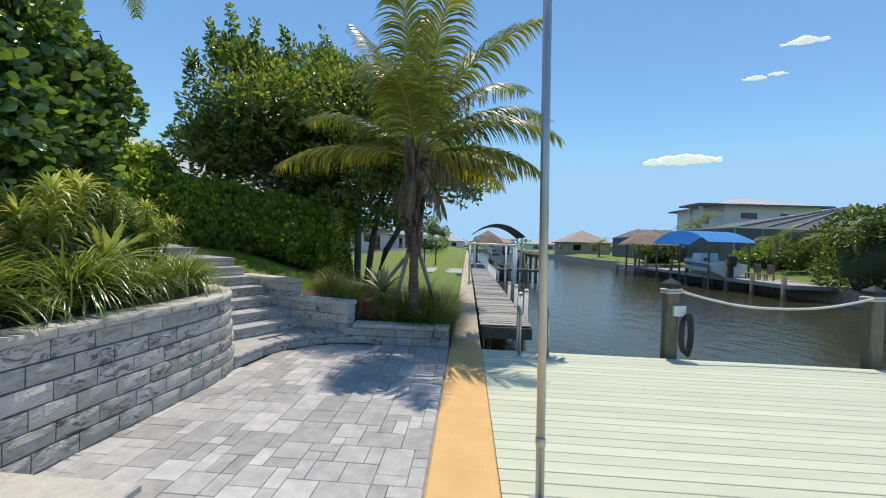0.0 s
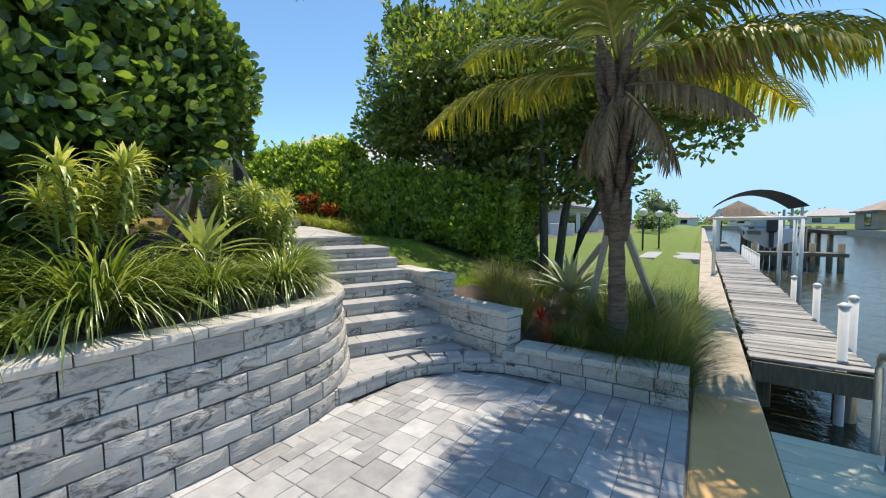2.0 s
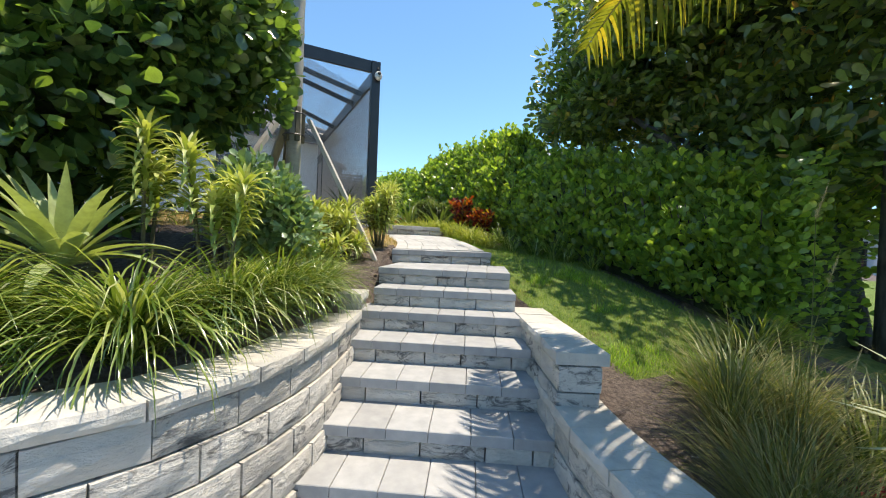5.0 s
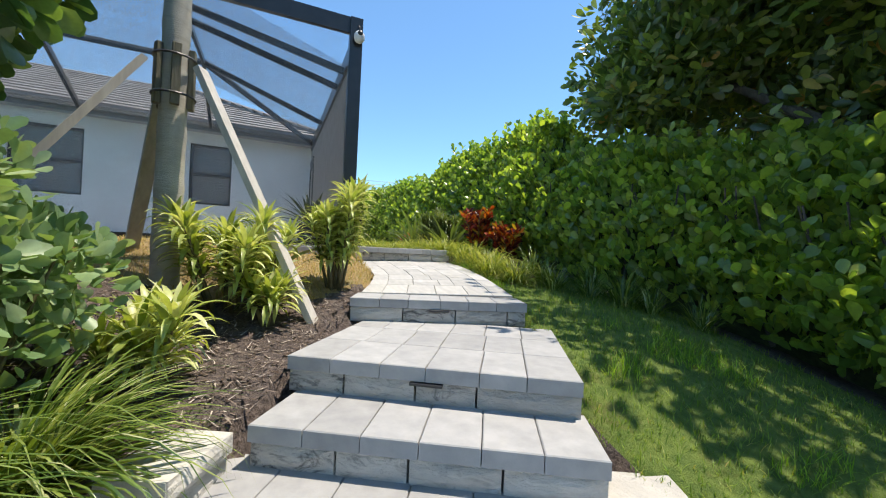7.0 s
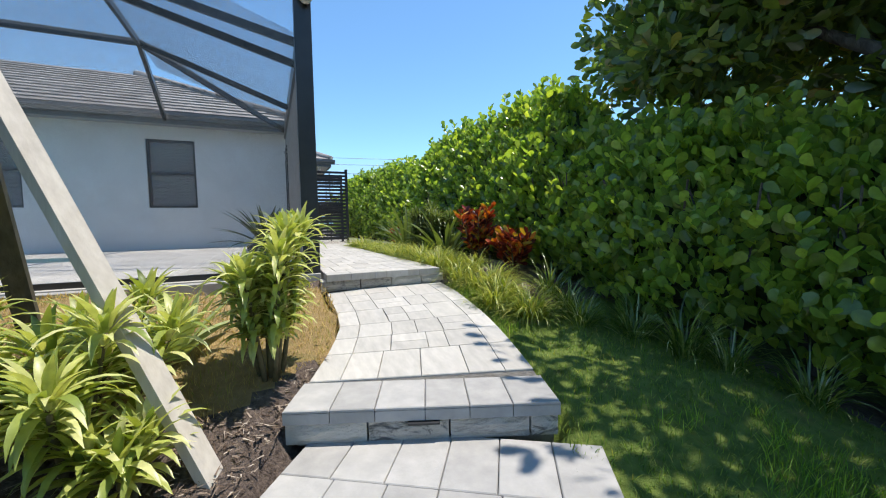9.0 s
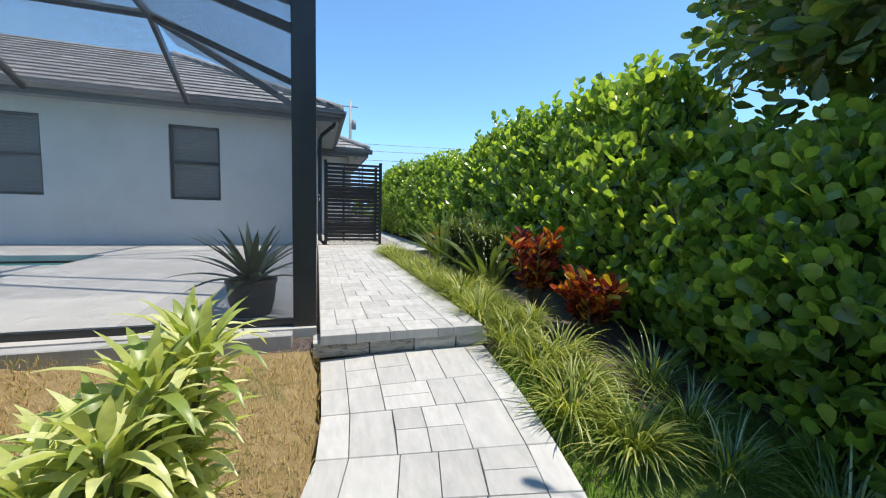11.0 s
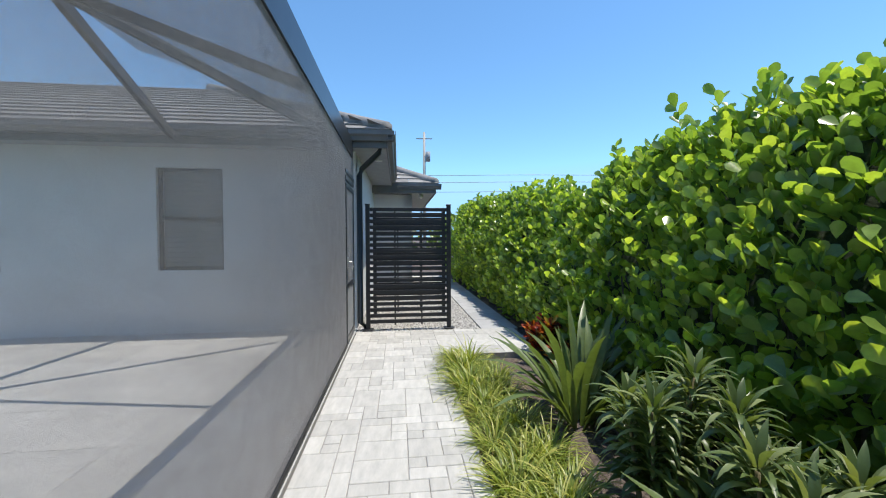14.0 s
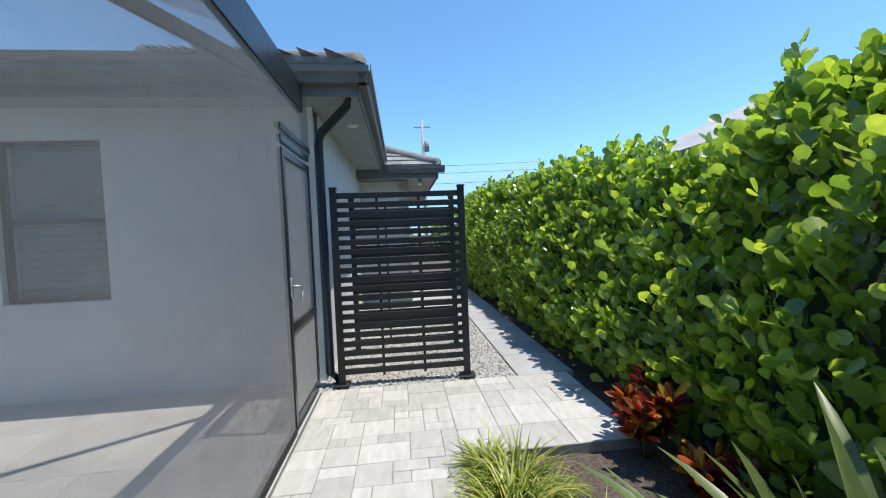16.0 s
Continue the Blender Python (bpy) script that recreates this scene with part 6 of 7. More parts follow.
fl = thing("floodlight", "small black floodlight strapped to the palm trunk", "light", m=Matrix.Translation((rx + 0.1, ry - 0.12, rz + 2.55)))
bm = bmesh.new()
box(bm, -0.05, 0.1, -0.12, 0.0, -0.07, 0.06, 0.012)
part("housing", bm, M_BLACK_PLASTIC, fl)
bm = bmesh.new()
tube(bm, [(-0.1, 0.1, 0.0), (-0.02, -0.03, 0.03)], 0.012, 6)
part("bracket", bm, M_BLACK_PLASTIC, fl)


# ---- grass blades ----
def turf(name, n, ok, x0, x1, y0, y1, mat, label, h=(0.02, 0.06)):
    x = rng.uniform(x0, x1, n)
    y = rng.uniform(y0, y1, n)
    keep = np.array([ok(a, b_) for a, b_ in zip(x, y)])
    x, y = x[keep], y[keep]
    z = np.array([ground_z(a, b_) for a, b_ in zip(x, y)])
    k = len(x)
    V_, F_ = blades(np.stack([x, y, z - 0.004], -1), rng.uniform(0, 6.28, k), rng.uniform(0.7, 1.5, k), rng.uniform(h[0], h[1], k), 0.005, rng.uniform(0.2, 1.2, k), 2, 0.2)
    ob_ = arrays(name, V_, F_, mat)
    tagged(ob_, label, "grass", kind="stuff")


turf("lawn_grass", 26000, lambda a, b_: zone(a, b_) == 1, -7.1, -1.8, 6.6, 9.0, M_GRASS, "short green lawn blades beside the steps")
def lush(a, b_):
    return zone(a, b_) == 1 and noise.noise(Vector((a * 1.7, b_ * 1.7, 4.2))) > 0.22


turf("lush_grass", 16000, lush, -6.8, -2.0, 6.9, 8.3, M_LUSH, "taller bright green tufts in the lawn", h=(0.05, 0.12))
turf("dry_grass", 17000, lambda a, b_: zone(a, b_) == 2, -7.1, -5.2, 3.6, 6.6, M_DRYGRASS, "short straw-coloured dry lawn blades")

# bark chips on the mulch
n = 10000
x, y = rng.uniform(-5.9, -2.9, n), rng.uniform(4.2, 6.4, n)
keep = np.array([zone(a, b_) == 0 and not inside(STAIR_POLY, a, b_) and ground_z(a, b_) > 0.7 for a, b_ in zip(x, y)])
x, y = x[keep], y[keep]
x2, y2 = rng.uniform(-2.2, 0.1, 900), rng.uniform(6.1, 7.8, 900)
k2 = np.array([ground_z(a, b_) > 0.1 for a, b_ in zip(x2, y2)])
x, y = np.concatenate([x, x2[k2]]), np.concatenate([y, y2[k2]])
z = np.array([ground_z(a, b_) for a, b_ in zip(x, y)])
k = len(x)
V, F = blades(np.stack([x, y, z + 0.008], -1), rng.uniform(0, 6.28, k), rng.uniform(-0.2, 0.4, k), rng.uniform(0.02, 0.07, k), rng.uniform(0.009, 0.024, k), 0.0, 1, 0.3)
M_CHIP = leaf_mat("bark_chip", [(0, (0.08, 0.055, 0.042)), (0.6, (0.24, 0.185, 0.15)), (1, (0.55, 0.48, 0.41))], 0.9, 0.02, 0.1)
ob = arrays("bark_chips", V, F, M_CHIP)
tagged(ob, "scattered dark and pale bark chips", "mulch", kind="stuff")


# ---- things on the deck ----
pole = thing("steel_pole", "tall brushed steel pole standing on the deck", "pole", m=Matrix.Translation((1.05, 2.28, 0.006)) @ Matrix.Rotation(-0.022, 4, 'Y'))
bm = bmesh.new()
tube(bm, [(0, 0, 0), (0, 0, 2.2), (0, 0, 4.4)], 0.028, 20)
part("shaft", bm, M_STEEL, pole, "", True)
bm = bmesh.new()
tube(bm, [(0, 0, 0.36), (0, 0, 0.38), (0, 0, 0.42), (0, 0, 0.425)], [0.029, 0.0325, 0.0325, 0.029], 20)
part("coupling", bm, M_STEEL, pole, "", True)
bm = bmesh.new()
tube(bm, [(0, 0, 0), (0, 0, 0.012)], 0.075, 20)
part("base_flange", bm, M_STEEL, pole)


def deck_pile(x, y, top, r=0.09):
    t_ = thing("mooring_pile", "square timber pile with black pyramid cap and rope", "pile", "deck piles", m=Matrix.Translation((x, y, 0)))
    bm_ = bmesh.new()
    box(bm_, -r, r, -r, r, -2.5, top, 0.02)
    part("post", bm_, M_PILE, t_)
    bm_ = bmesh.new()
    box(bm_, -r - 0.015, r + 0.015, -r - 0.015, r + 0.015, top - 0.03, top + 0.03, 0.006)
    ap = bm_.verts.new((0, 0, top + 0.12))
    c = [bm_.verts.new((i * (r + 0.012), j * (r + 0.012), top + 0.03)) for i, j in ((-1, -1), (1, -1), (1, 1), (-1, 1))]
    for k in range(4):
        bm_.faces.new((c[k], c[(k + 1) % 4], ap))
    part("cap", bm_, M_BLACK_PLASTIC, t_, "black pyramid cap")
    return t_


deck_pile(3.73, 6.02, 1.12)
deck_pile(6.74, 6.06, 1.12)
deck_pile(9.5, 6.18, 1.12)
rope = thing("rope", "thick white rope sagging between the deck piles", "rope")
for a, c in (((3.73, 6.02), (6.74, 6.06)), ((6.74, 6.06), (9.5, 6.18))):
    bm = bmesh.new()
    pts = []
    for t in np.linspace(0, 1, 40):
        sag = 0.21 * (1 - (2 * t - 1) ** 2)
        pts.append((a[0] + 0.10 + (c[0] - a[0] - 0.20) * t, a[1] - 0.10 + (c[1] - a[1]) * t, 1.04 - sag + 0.003 * math.sin(t * 260)))
    tube(bm, pts, 0.019, 8)
    part("span", bm, M_ROPE, rope, "", True)
for x, y in ((3.73, 6.02), (6.74, 6.06)):
    bm = bmesh.new()
    pts = []
    for t in np.linspace(0, 1, 60):
        a = t * 4 * math.pi
        q = 0.112 / max(abs(math.cos(a)), abs(math.sin(a)))
        q = min(q, 0.138)
        pts.append((x + q * math.cos(a), y + q * math.sin(a), 0.99 + 0.08 * t))
    tube(bm, pts, 0.019, 7)
    part("coil", bm, M_ROPE, rope, "", True)
hose = thing("dock_hose", "black hose looped on a grey utility box", "hose", m=Matrix.Translation((3.83, 5.90, 0)))
bm = bmesh.new()
box(bm, -0.12, 0.06, -0.03, 0.03, 0.66, 0.82, 0.008)
part("box", bm, M_WHITE_PLASTIC, hose, "pale grey utility box")
for k in range(5):
    bm = bmesh.new()
    o = 0.015 * k
    tube(bm, [(0.02 + 0.07 * math.cos(a) + 0.012 * k, -0.06 - o * 0.6, 0.40 + (0.27 + 0.015 * k) * math.sin(a)) for a in np.linspace(0, 2 * math.pi, 26)], 0.012, 7, False)
    part("loop", bm, M_BLACK_PLASTIC, hose, "", True)
for x in (1.37, 1.79):
    lad = thing("ladder_rail", "bent grey metal dock ladder handrail", "handrail", "ladder rails", m=Matrix.Translation((x, 5.66, 0.006)))
    bm = bmesh.new()
    pts = [(0, 0, 0), (0.0, 0.0, 0.4), (0, 0.0, 0.58)] + [(0, 0.13 - 0.13 * math.cos(a), 0.58 + 0.13 * math.sin(a)) for a in np.linspace(0.2, math.pi, 9)] + [(0, 0.26, 0.3), (0, 0.26, -1.4)]
    tube(bm, pts, 0.023, 12)
    part("rail", bm, M_STEEL, lad, "", True)
    bm = bmesh.new()
    box(bm, -0.05, 0.05, -0.06, 0.05, 0, 0.01, 0.003)
    part("foot_plate", bm, M_STEEL, lad)

# low stone bench at the near end of the planter wall
bench = thing("wall_bench", "low block seat wall with pale stone cap", "seat wall", kind="structure")
bm = bmesh.new()
box(bm, -2.38, -1.36, 1.4, 1.98, 0.09, 0.15, 0.012)
part("cap_block", bm, M_CAPSTONE, bench)
bm = bmesh.new()
box(bm, -2.36, -1.39, 1.44, 1.95, -0.02, 0.09, 0.006)
part("block", bm, M_BLOCK, bench)

# ---- neighbour's pier along the seawall ----
pier = thing("pier", "weathered grey board walkway along the seawall", "pier", kind="structure")
bm = bmesh.new()
box(bm, 0, 1.1, 0, 0.135, -0.03, 0, 0.005)
me = bpy.data.meshes.new("board")
bm.to_mesh(me)
bm.free()
rnd = random.Random(8)
for i in range(250):
    piece("board", me, M_WEATHERED, pier, Matrix.Translation((0.88 + rnd.uniform(-0.02, 0.02), 8.1 + i * 0.145, -0.06 + rnd.uniform(-0.008, 0.008))) @ Matrix.Rotation(rnd.uniform(-0.012, 0.012), 4, 'Y') @ Matrix.Rotation(rnd.uniform(-0.012, 0.012), 4, 'Z'))
bm = bmesh.new()
box(bm, 0.95, 1.05, 8.15, 44, -0.32, -0.095)
box(bm, 1.82, 1.94, 8.15, 44, -0.32, -0.095)
box(bm, 0.9, 1.97, 8.06, 8.14, -0.34, -0.1)
part("beam", bm, M_PILE, pier)
for k, yy in enumerate((8.7, 12.5, 16.5, 20.5, 25, 30, 36)):
    for xx in (1.05, 1.85):
        bm = bmesh.new()
        tube(bm, [(xx, yy, -2.5), (xx, yy, -0.1)], 0.11, 10)
        part("pile", bm, M_PILE, pier, "", True)


def white_post(x, y, top, r=0.065, z0=-2.5):
    t_ = thing("white_pile", "white plastic-sleeved pile beside the pier", "pile", "white piles", m=Matrix.Translation((x, y, 0)))
    bm_ = bmesh.new()
    tube(bm_, [(0, 0, z0), (0, 0, top)], r, 14)
    part("sleeve", bm_, M_WHITE_PLASTIC, t_, "", True)
    bm_ = bmesh.new()
    tube(bm_, [(0, 0, top), (0, 0, top + 0.02), (0, 0, top + 0.05)], [r + 0.012, r + 0.012, 0.02], 14)
    part("cap", bm_, M_WHITE_PLASTIC, t_, "", True)


for x, y, top in ((1.76, 8.5, 0.58), (2.0, 9.2, 0.58), (1.98, 11.0, 0.5), (2.05, 13.4, 0.35)):
    white_post(x, y, top, 0.048)
for k in range(7):
    white_post(2.0, 19.5 + 1.0 * k, 0.42, 0.055)
arch = thing("pipe_frame", "white pipe frame spanning the pier", "frame")
for x, y in ((0.66, 16.4), (2.62, 16.4), (2.75, 18.2), (2.3, 17.4)):
    bm = bmesh.new()
    tube(bm, [(x, y, -1.2 if x > 2 else 0.0), (x, y, 1.70)], 0.05, 10)
    part("post", bm, M_WHITE_PLASTIC, arch, "", True)
for a, c in (((0.6, 16.4, 1.68), (2.7, 16.4, 1.68)), ((0.66, 16.4, 1.68), (0.9, 18.4, 1.72)), ((2.62, 16.4, 1.66), (2.8, 18.4, 1.7)), ((0.9, 18.3, 1.7), (2.8, 18.3, 1.7))):
    bm = bmesh.new()
    tube(bm, [a, c], 0.055, 10)
    part("rail", bm, M_WHITE_PLASTIC, arch, "", True)

M_CANVAS_DARK = surface("dark_canopy_cloth", (0.05, 0.055, 0.06), (0.08, 0.085, 0.09), 3, 0.8, 0.1, 30)
M_CANVAS_BLUE = surface("blue_canopy_cloth", (0.05, 0.36, 0.80), (0.08, 0.44, 0.86), 2, 0.6, 0.1, 30)
M_HULL = surface("white_boat_gelcoat", (0.66, 0.67, 0.68), (0.74, 0.75, 0.76), 2, 0.25, 0.0)
M_HULL_BLUE = surface("blue_boat_stripe", (0.03, 0.07, 0.20), (0.05, 0.10, 0.26), 2, 0.3, 0.0)
M_THATCH = surface("palm_thatch", (0.16, 0.12, 0.085), (0.36, 0.29, 0.22), 14, 0.95, 1.0, 30, 0.05, stretch=(3, 3, 0.5))
M_TANWALL = surface("tan_house_wall", (0.36, 0.28, 0.22), (0.44, 0.35, 0.28), 1, 0.9, 0.1, 20)
M_TANROOF = surface("brown_roof_tile", (0.30, 0.23, 0.19), (0.42, 0.34, 0.29), 1.5, 0.9, 0.4, 6, 0.05)
M_GREYROOF = surface("pale_grey_roof_tile", (0.36, 0.36, 0.36), (0.50, 0.49, 0.48), 1.5, 0.9, 0.4, 6, 0.05)
M_WHITEWALL = surface("white_house_wall", (0.66, 0.66, 0.65), (0.74, 0.74, 0.73), 1, 0.9, 0.1, 20)
M_GREYSCREEN = surface("dull_screen_mesh", (0.10, 0.105, 0.11), (0.15, 0.155, 0.16), 1, 0.85, 0.0)


def canopy(name, label, x0, x1, y0, y1, zl, zm, zr, mat, posts_to, axis="y"):
    """An arched cloth roof on posts."""
    t_ = thing(name, label, "boat canopy")
    bm_ = bmesh.new()
    n_ = 14
    rows_ = []
    for i in range(n_ + 1):
        t = i / n_
        z = zl * (1 - t) + zr * t + (zm - (zl + zr) / 2) * (1 - (2 * t - 1) ** 2)
        if axis == "y":
            q = [(x0, y0 + (y1 - y0) * t, z), (x1, y0 + (y1 - y0) * t, z)]
        else:
            q = [(x0 + (x1 - x0) * t, y0, z), (x0 + (x1 - x0) * t, y1, z)]
        rows_.append([bm_.verts.new(p) for p in q])
    for a_, c_ in zip(rows_, rows_[1:]):
        bm_.faces.new((a_[0], a_[1], c_[1], c_[0]))
    bmesh.ops.solidify(bm_, geom=bm_.faces[:], thickness=0.06)
    part("cloth", bm_, mat, t_)
    for x in (x0 + 0.25, x1 - 0.25):
        for y in (y0 + 0.3, (y0 + y1) / 2, y1 - 0.3):
            bm_ = bmesh.new()
            tube(bm_, [(x, y, posts_to), (x, y, min(zl, zr) - 0.03)], 0.07, 8)
            part("post", bm_, M_PILE if mat is M_CANVAS_BLUE else M_WHITE_PLASTIC, t_)
    return t_


def boat(x, y, z, L, turn, label):
    """A small motor boat: hull, stripe, cabin top, outboard."""
    t_ = thing("motor_boat", label, "boat", m=Matrix.Translation((x, y, z)) @ Matrix.Rotation(turn, 4, 'Z'))
    bm_ = bmesh.new()
    secs = []
    for i in range(13):
        t = i / 12
        w = 1.15 * min(1.0, (1 - t) * 2.6) ** 0.6 if t > 0.5 else 1.15
        w = max(w, 0.05)
        keel = 0.35 * max(0, t - 0.55) / 0.45
        sheer = 1.05 + 0.25 * t
        secs.append([bm_.verts.new(p) for p in ((L * (t - 0.5), -w, sheer), (L * (t - 0.5), -w * 0.8, 0.45 + keel * 0.6), (L * (t - 0.5), 0, keel), (L * (t - 0.5), w * 0.8, 0.45 + keel * 0.6), (L * (t - 0.5), w, sheer))])
    for a_, c_ in zip(secs, secs[1:]):
        for k in range(4):
            bm_.faces.new((a_[k], c_[k], c_[k + 1], a_[k + 1]))
        bm_.faces.new((a_[4], c_[4], c_[0], a_[0]))
    bm_.faces.new(secs[0])
    part("hull", bm_, M_HULL, t_)
    for s_ in (-1, 1):
        bm_ = bmesh.new()
        beam(bm_, (-L * 0.45, s_ * 1.14, 0.85), (L * 0.12, s_ * 1.14, 0.95), 0.04, 0.22)
        part("stripe", bm_, M_HULL_BLUE, t_)
    bm_ = bmesh.new()
    box(bm_, -0.6, 0.9, -0.6, 0.6, 1.1, 1.75, 0.1)
    part("console", bm_, M_HULL, t_)
    bm_ = bmesh.new()
    box(bm_, -L / 2 - 0.55, -L / 2, -0.22, 0.22, 0.9, 1.65, 0.08)
    box(bm_, -L / 2 - 0.4, -L / 2 - 0.15, -0.09, 0.09, 0.1, 0.9, 0.02)
    part("outboard", bm_, M_BLACK_PLASTIC, t_, "black outboard engine")


def tiki(x, y, r, eave, top, label, base=0.0):
    t_ = thing("thatched_hut", label, "hut", m=Matrix.Translation((x, y, base)))
    bm_ = bmesh.new()
    n_ = 40
    ringv = [bm_.verts.new((r * (1 + 0.04 * math.sin(7 * k)) * math.cos(2 * math.pi * k / n_), r * (1 + 0.04 * math.sin(7 * k)) * math.sin(2 * math.pi * k / n_), eave - 0.12 * (k % 2))) for k in range(n_)]
    mid_ = [bm_.verts.new((r * 0.5 * math.cos(2 * math.pi * k / n_), r * 0.5 * math.sin(2 * math.pi * k / n_), eave + (top - eave) * 0.62)) for k in range(n_)]
    ap = bm_.verts.new((0, 0, top))
    for k in range(n_):
        j = (k + 1) % n_
        bm_.faces.new((ringv[k], ringv[j], mid_[j], mid_[k]))
        bm_.faces.new((mid_[k], mid_[j], ap))
    bm_.faces.new(ringv[::-1])
    part("roof", bm_, M_THATCH, t_)
    k = 900
    a = rng.uniform(0, 6.28, k)
    f = rng.uniform(0.15, 1.0, k)
    P_ = np.stack([r * f * np.cos(a), r * f * np.sin(a), eave + (top - eave) * (1 - f ** 0.9) + 0.03], -1)
    V_, F_ = blades(P_, a, -0.5, 0.5, 0.06, 0.5, 2, 0.3)
    arrays("thatch", V_, F_, M_THATCH, t_)
    for a in (0.8, 2.4, 3.9, 5.5):
        bm_ = bmesh.new()
        tube(bm_, [(r * 0.75 * math.cos(a), r * 0.75 * math.sin(a), -0.4), (r * 0.75 * math.cos(a), r * 0.75 * math.sin(a), eave + 0.1)], 0.09, 8)
        part("post", bm_, M_PILE, t_)


canopy("boat_lift_canopy", "dark arched canopy over a boat lift", 0.9, 4.9, 29, 35, 2.5, 3.3, 2.35, M_CANVAS_DARK, -2.0, "x")
boat(3.4, 32, 0.1, 6.0, 1.57, "white motor boat raised on a lift")
tiki(2.6, 39.5, 2.0, 1.7, 3.2, "thatched hut at the end of the pier")
lift = thing("lift_dock", "dark piled boat lift dock beside the pier", "dock")
for x in (2.6, 3.6, 4.8, 5.8):
    for y in (27.5, 29.5, 32, 34.5):
        bm = bmesh.new()
        tube(bm, [(x, y, -2.5), (x, y, 1.3 if y > 29 else 0.5)], 0.13, 9)
        part("pile", bm, M_PILE, lift, "", True)
bm = bmesh.new()
box(bm, 2.2, 6.0, 27.2, 28.2, -0.12, 0.05)
box(bm, 2.4, 2.9, 28.2, 36, 0.9, 1.1)
box(bm, 5.6, 6.1, 28.2, 36, 0.9, 1.1)
part("platform", bm, M_PILE, lift)

# lamps and slab on the neighbour's lawn
for x, y, h in ((-2.05, 23.2, 2.0), (-1.6, 26.2, 1.95)):
    lp = thing("globe_lamp", "black garden lamp post with white globe", "lamp post", "globe lamps", m=Matrix.Translation((x, y, 0.1)))
    bm = bmesh.new()
    tube(bm, [(0, 0, 0), (0, 0, h - 0.15)], 0.045, 10)
    part("post", bm, M_BLACK_PLASTIC, lp, "", True)
    bm = bmesh.new()
    bmesh.ops.create_uvsphere(bm, u_segments=16, v_segments=10, radius=0.19, matrix=Matrix.Translation((0, 0, h)))
    part("globe", bm, M_WHITE_PLASTIC, lp, "white glass globe", True)
bm = bmesh.new()
box(bm, -4.5, 0.30, 19.5, 23.0, 0.0, 0.20, 0.02)
ob = part("boat_ramp_slab", bm, M_SLAB)
tagged(ob, "grey concrete slab by the neighbour's seawall", "slab", kind="structure")


def far_house(name, label, x0, x1, y0, y1, z0, eave, ridge, wall_m, roof_m, windows=(), over=0.6):
    """A house with hip roof and real windows; windows: (face, centre, width, sill, head)."""
    t_ = thing(name, label, "house")
    bm_ = bmesh.new()
    box(bm_, x0, x1, y0, y1, z0 - 0.3, eave)
    part("wall", bm_, wall_m, t_)
    bm_ = bmesh.new()
    hw = min(x1 - x0, y1 - y0) / 2 + over
    a_ = [bm_.verts.new(p) for p in ((x0 - over, y0 - over, eave), (x1 + over, y0 - over, eave), (x1 + over, y1 + over, eave), (x0 - over, y1 + over, eave))]
    if x1 - x0 > y1 - y0:
        r0, r1 = (x0 - over + hw, (y0 + y1) / 2, ridge), (x1 + over - hw, (y0 + y1) / 2, ridge)
    else:
        r0, r1 = ((x0 + x1) / 2, y0 - over + hw, ridge), ((x0 + x1) / 2, y1 + over - hw, ridge)
    v0, v1 = bm_.verts.new(r0), bm_.verts.new(r1)
    if x1 - x0 > y1 - y0:
        for q in ((a_[0], a_[1], v1, v0), (a_[1], a_[2], v1), (a_[2], a_[3], v0, v1), (a_[3], a_[0], v0)):
            bm_.faces.new(q)
    else:
        for q in ((a_[0], a_[1], v0), (a_[1], a_[2], v1, v0), (a_[2], a_[3], v1), (a_[3], a_[0], v0, v1)):
            bm_.faces.new(q)
    bm_.faces.new(a_[::-1])
    part("roof", bm_, roof_m, t_)
    bm_ = bmesh.new()
    for q in ((x0 - over, x1 + over, y0 - over - 0.03, y0 - over + 0.02), (x0 - over, x1 + over, y1 + over - 0.02, y1 + over + 0.03)):
        box(bm_, q[0], q[1], q[2], q[3], eave - 0.2, eave + 0.03)
    for q in ((x0 - over - 0.03, x0 - over + 0.02), (x1 + over - 0.02, x1 + over + 0.03)):
        box(bm_, q[0], q[1], y0 - over, y1 + over, eave - 0.2, eave + 0.03)
    part("fascia", bm_, M_FASCIA, t_)
    for face, c_, w_, s_, h_ in windows:
        wn_ = new("window")
        wn_.parent = t_
        for nm, g, d_, mm in (("frame", 0.0, 0.05, M_BRONZE), ("pane", 0.09, 0.062, M_GLASS)):
            bm_ = bmesh.new()
            if face == "x0":
                box(bm_, x0 - d_, x0 + 0.1, c_ - w_ / 2 + g, c_ + w_ / 2 - g, s_ + g, h_ - g)
            elif face == "x1":
                box(bm_, x1 - 0.1, x1 + d_, c_ - w_ / 2 + g, c_ + w_ / 2 - g, s_ + g, h_ - g)
            else:
                box(bm_, c_ - w_ / 2 + g, c_ + w_ / 2 - g, y0 - d_, y0 + 0.1, s_ + g, h_ - g)
            part(nm, bm_, mm, wn_)
    return t_


# houses on this side
far_house("neighbour_house", "tall pale grey-roofed neighbour house behind the hedge", -29.3, -18.5, 16.6, 40, 0.3, 5.6, 8.6, M_WHITEWALL, M_GREYROOF, [("y0", -21, 1.6, 1.4, 2.6), ("y0", -25, 1.6, 1.4, 2.6), ("x1", 20, 1.8, 1.0, 2.4), ("x1", 25, 1.8, 1.0, 2.4)])
far_house("neighbour_house", "grey house with dark screens across the lawn", -22, -9, 33, 46, 0.1, 3.0, 5.4, M_STUCCO, M_ROOF, [("y0", -11, 1.8, 0.9, 2.4), ("y0", -15, 2.0, 0.9, 2.4), ("x1", 36, 2.4, 0.5, 2.5), ("x1", 40, 2.4, 0.5, 2.5)])
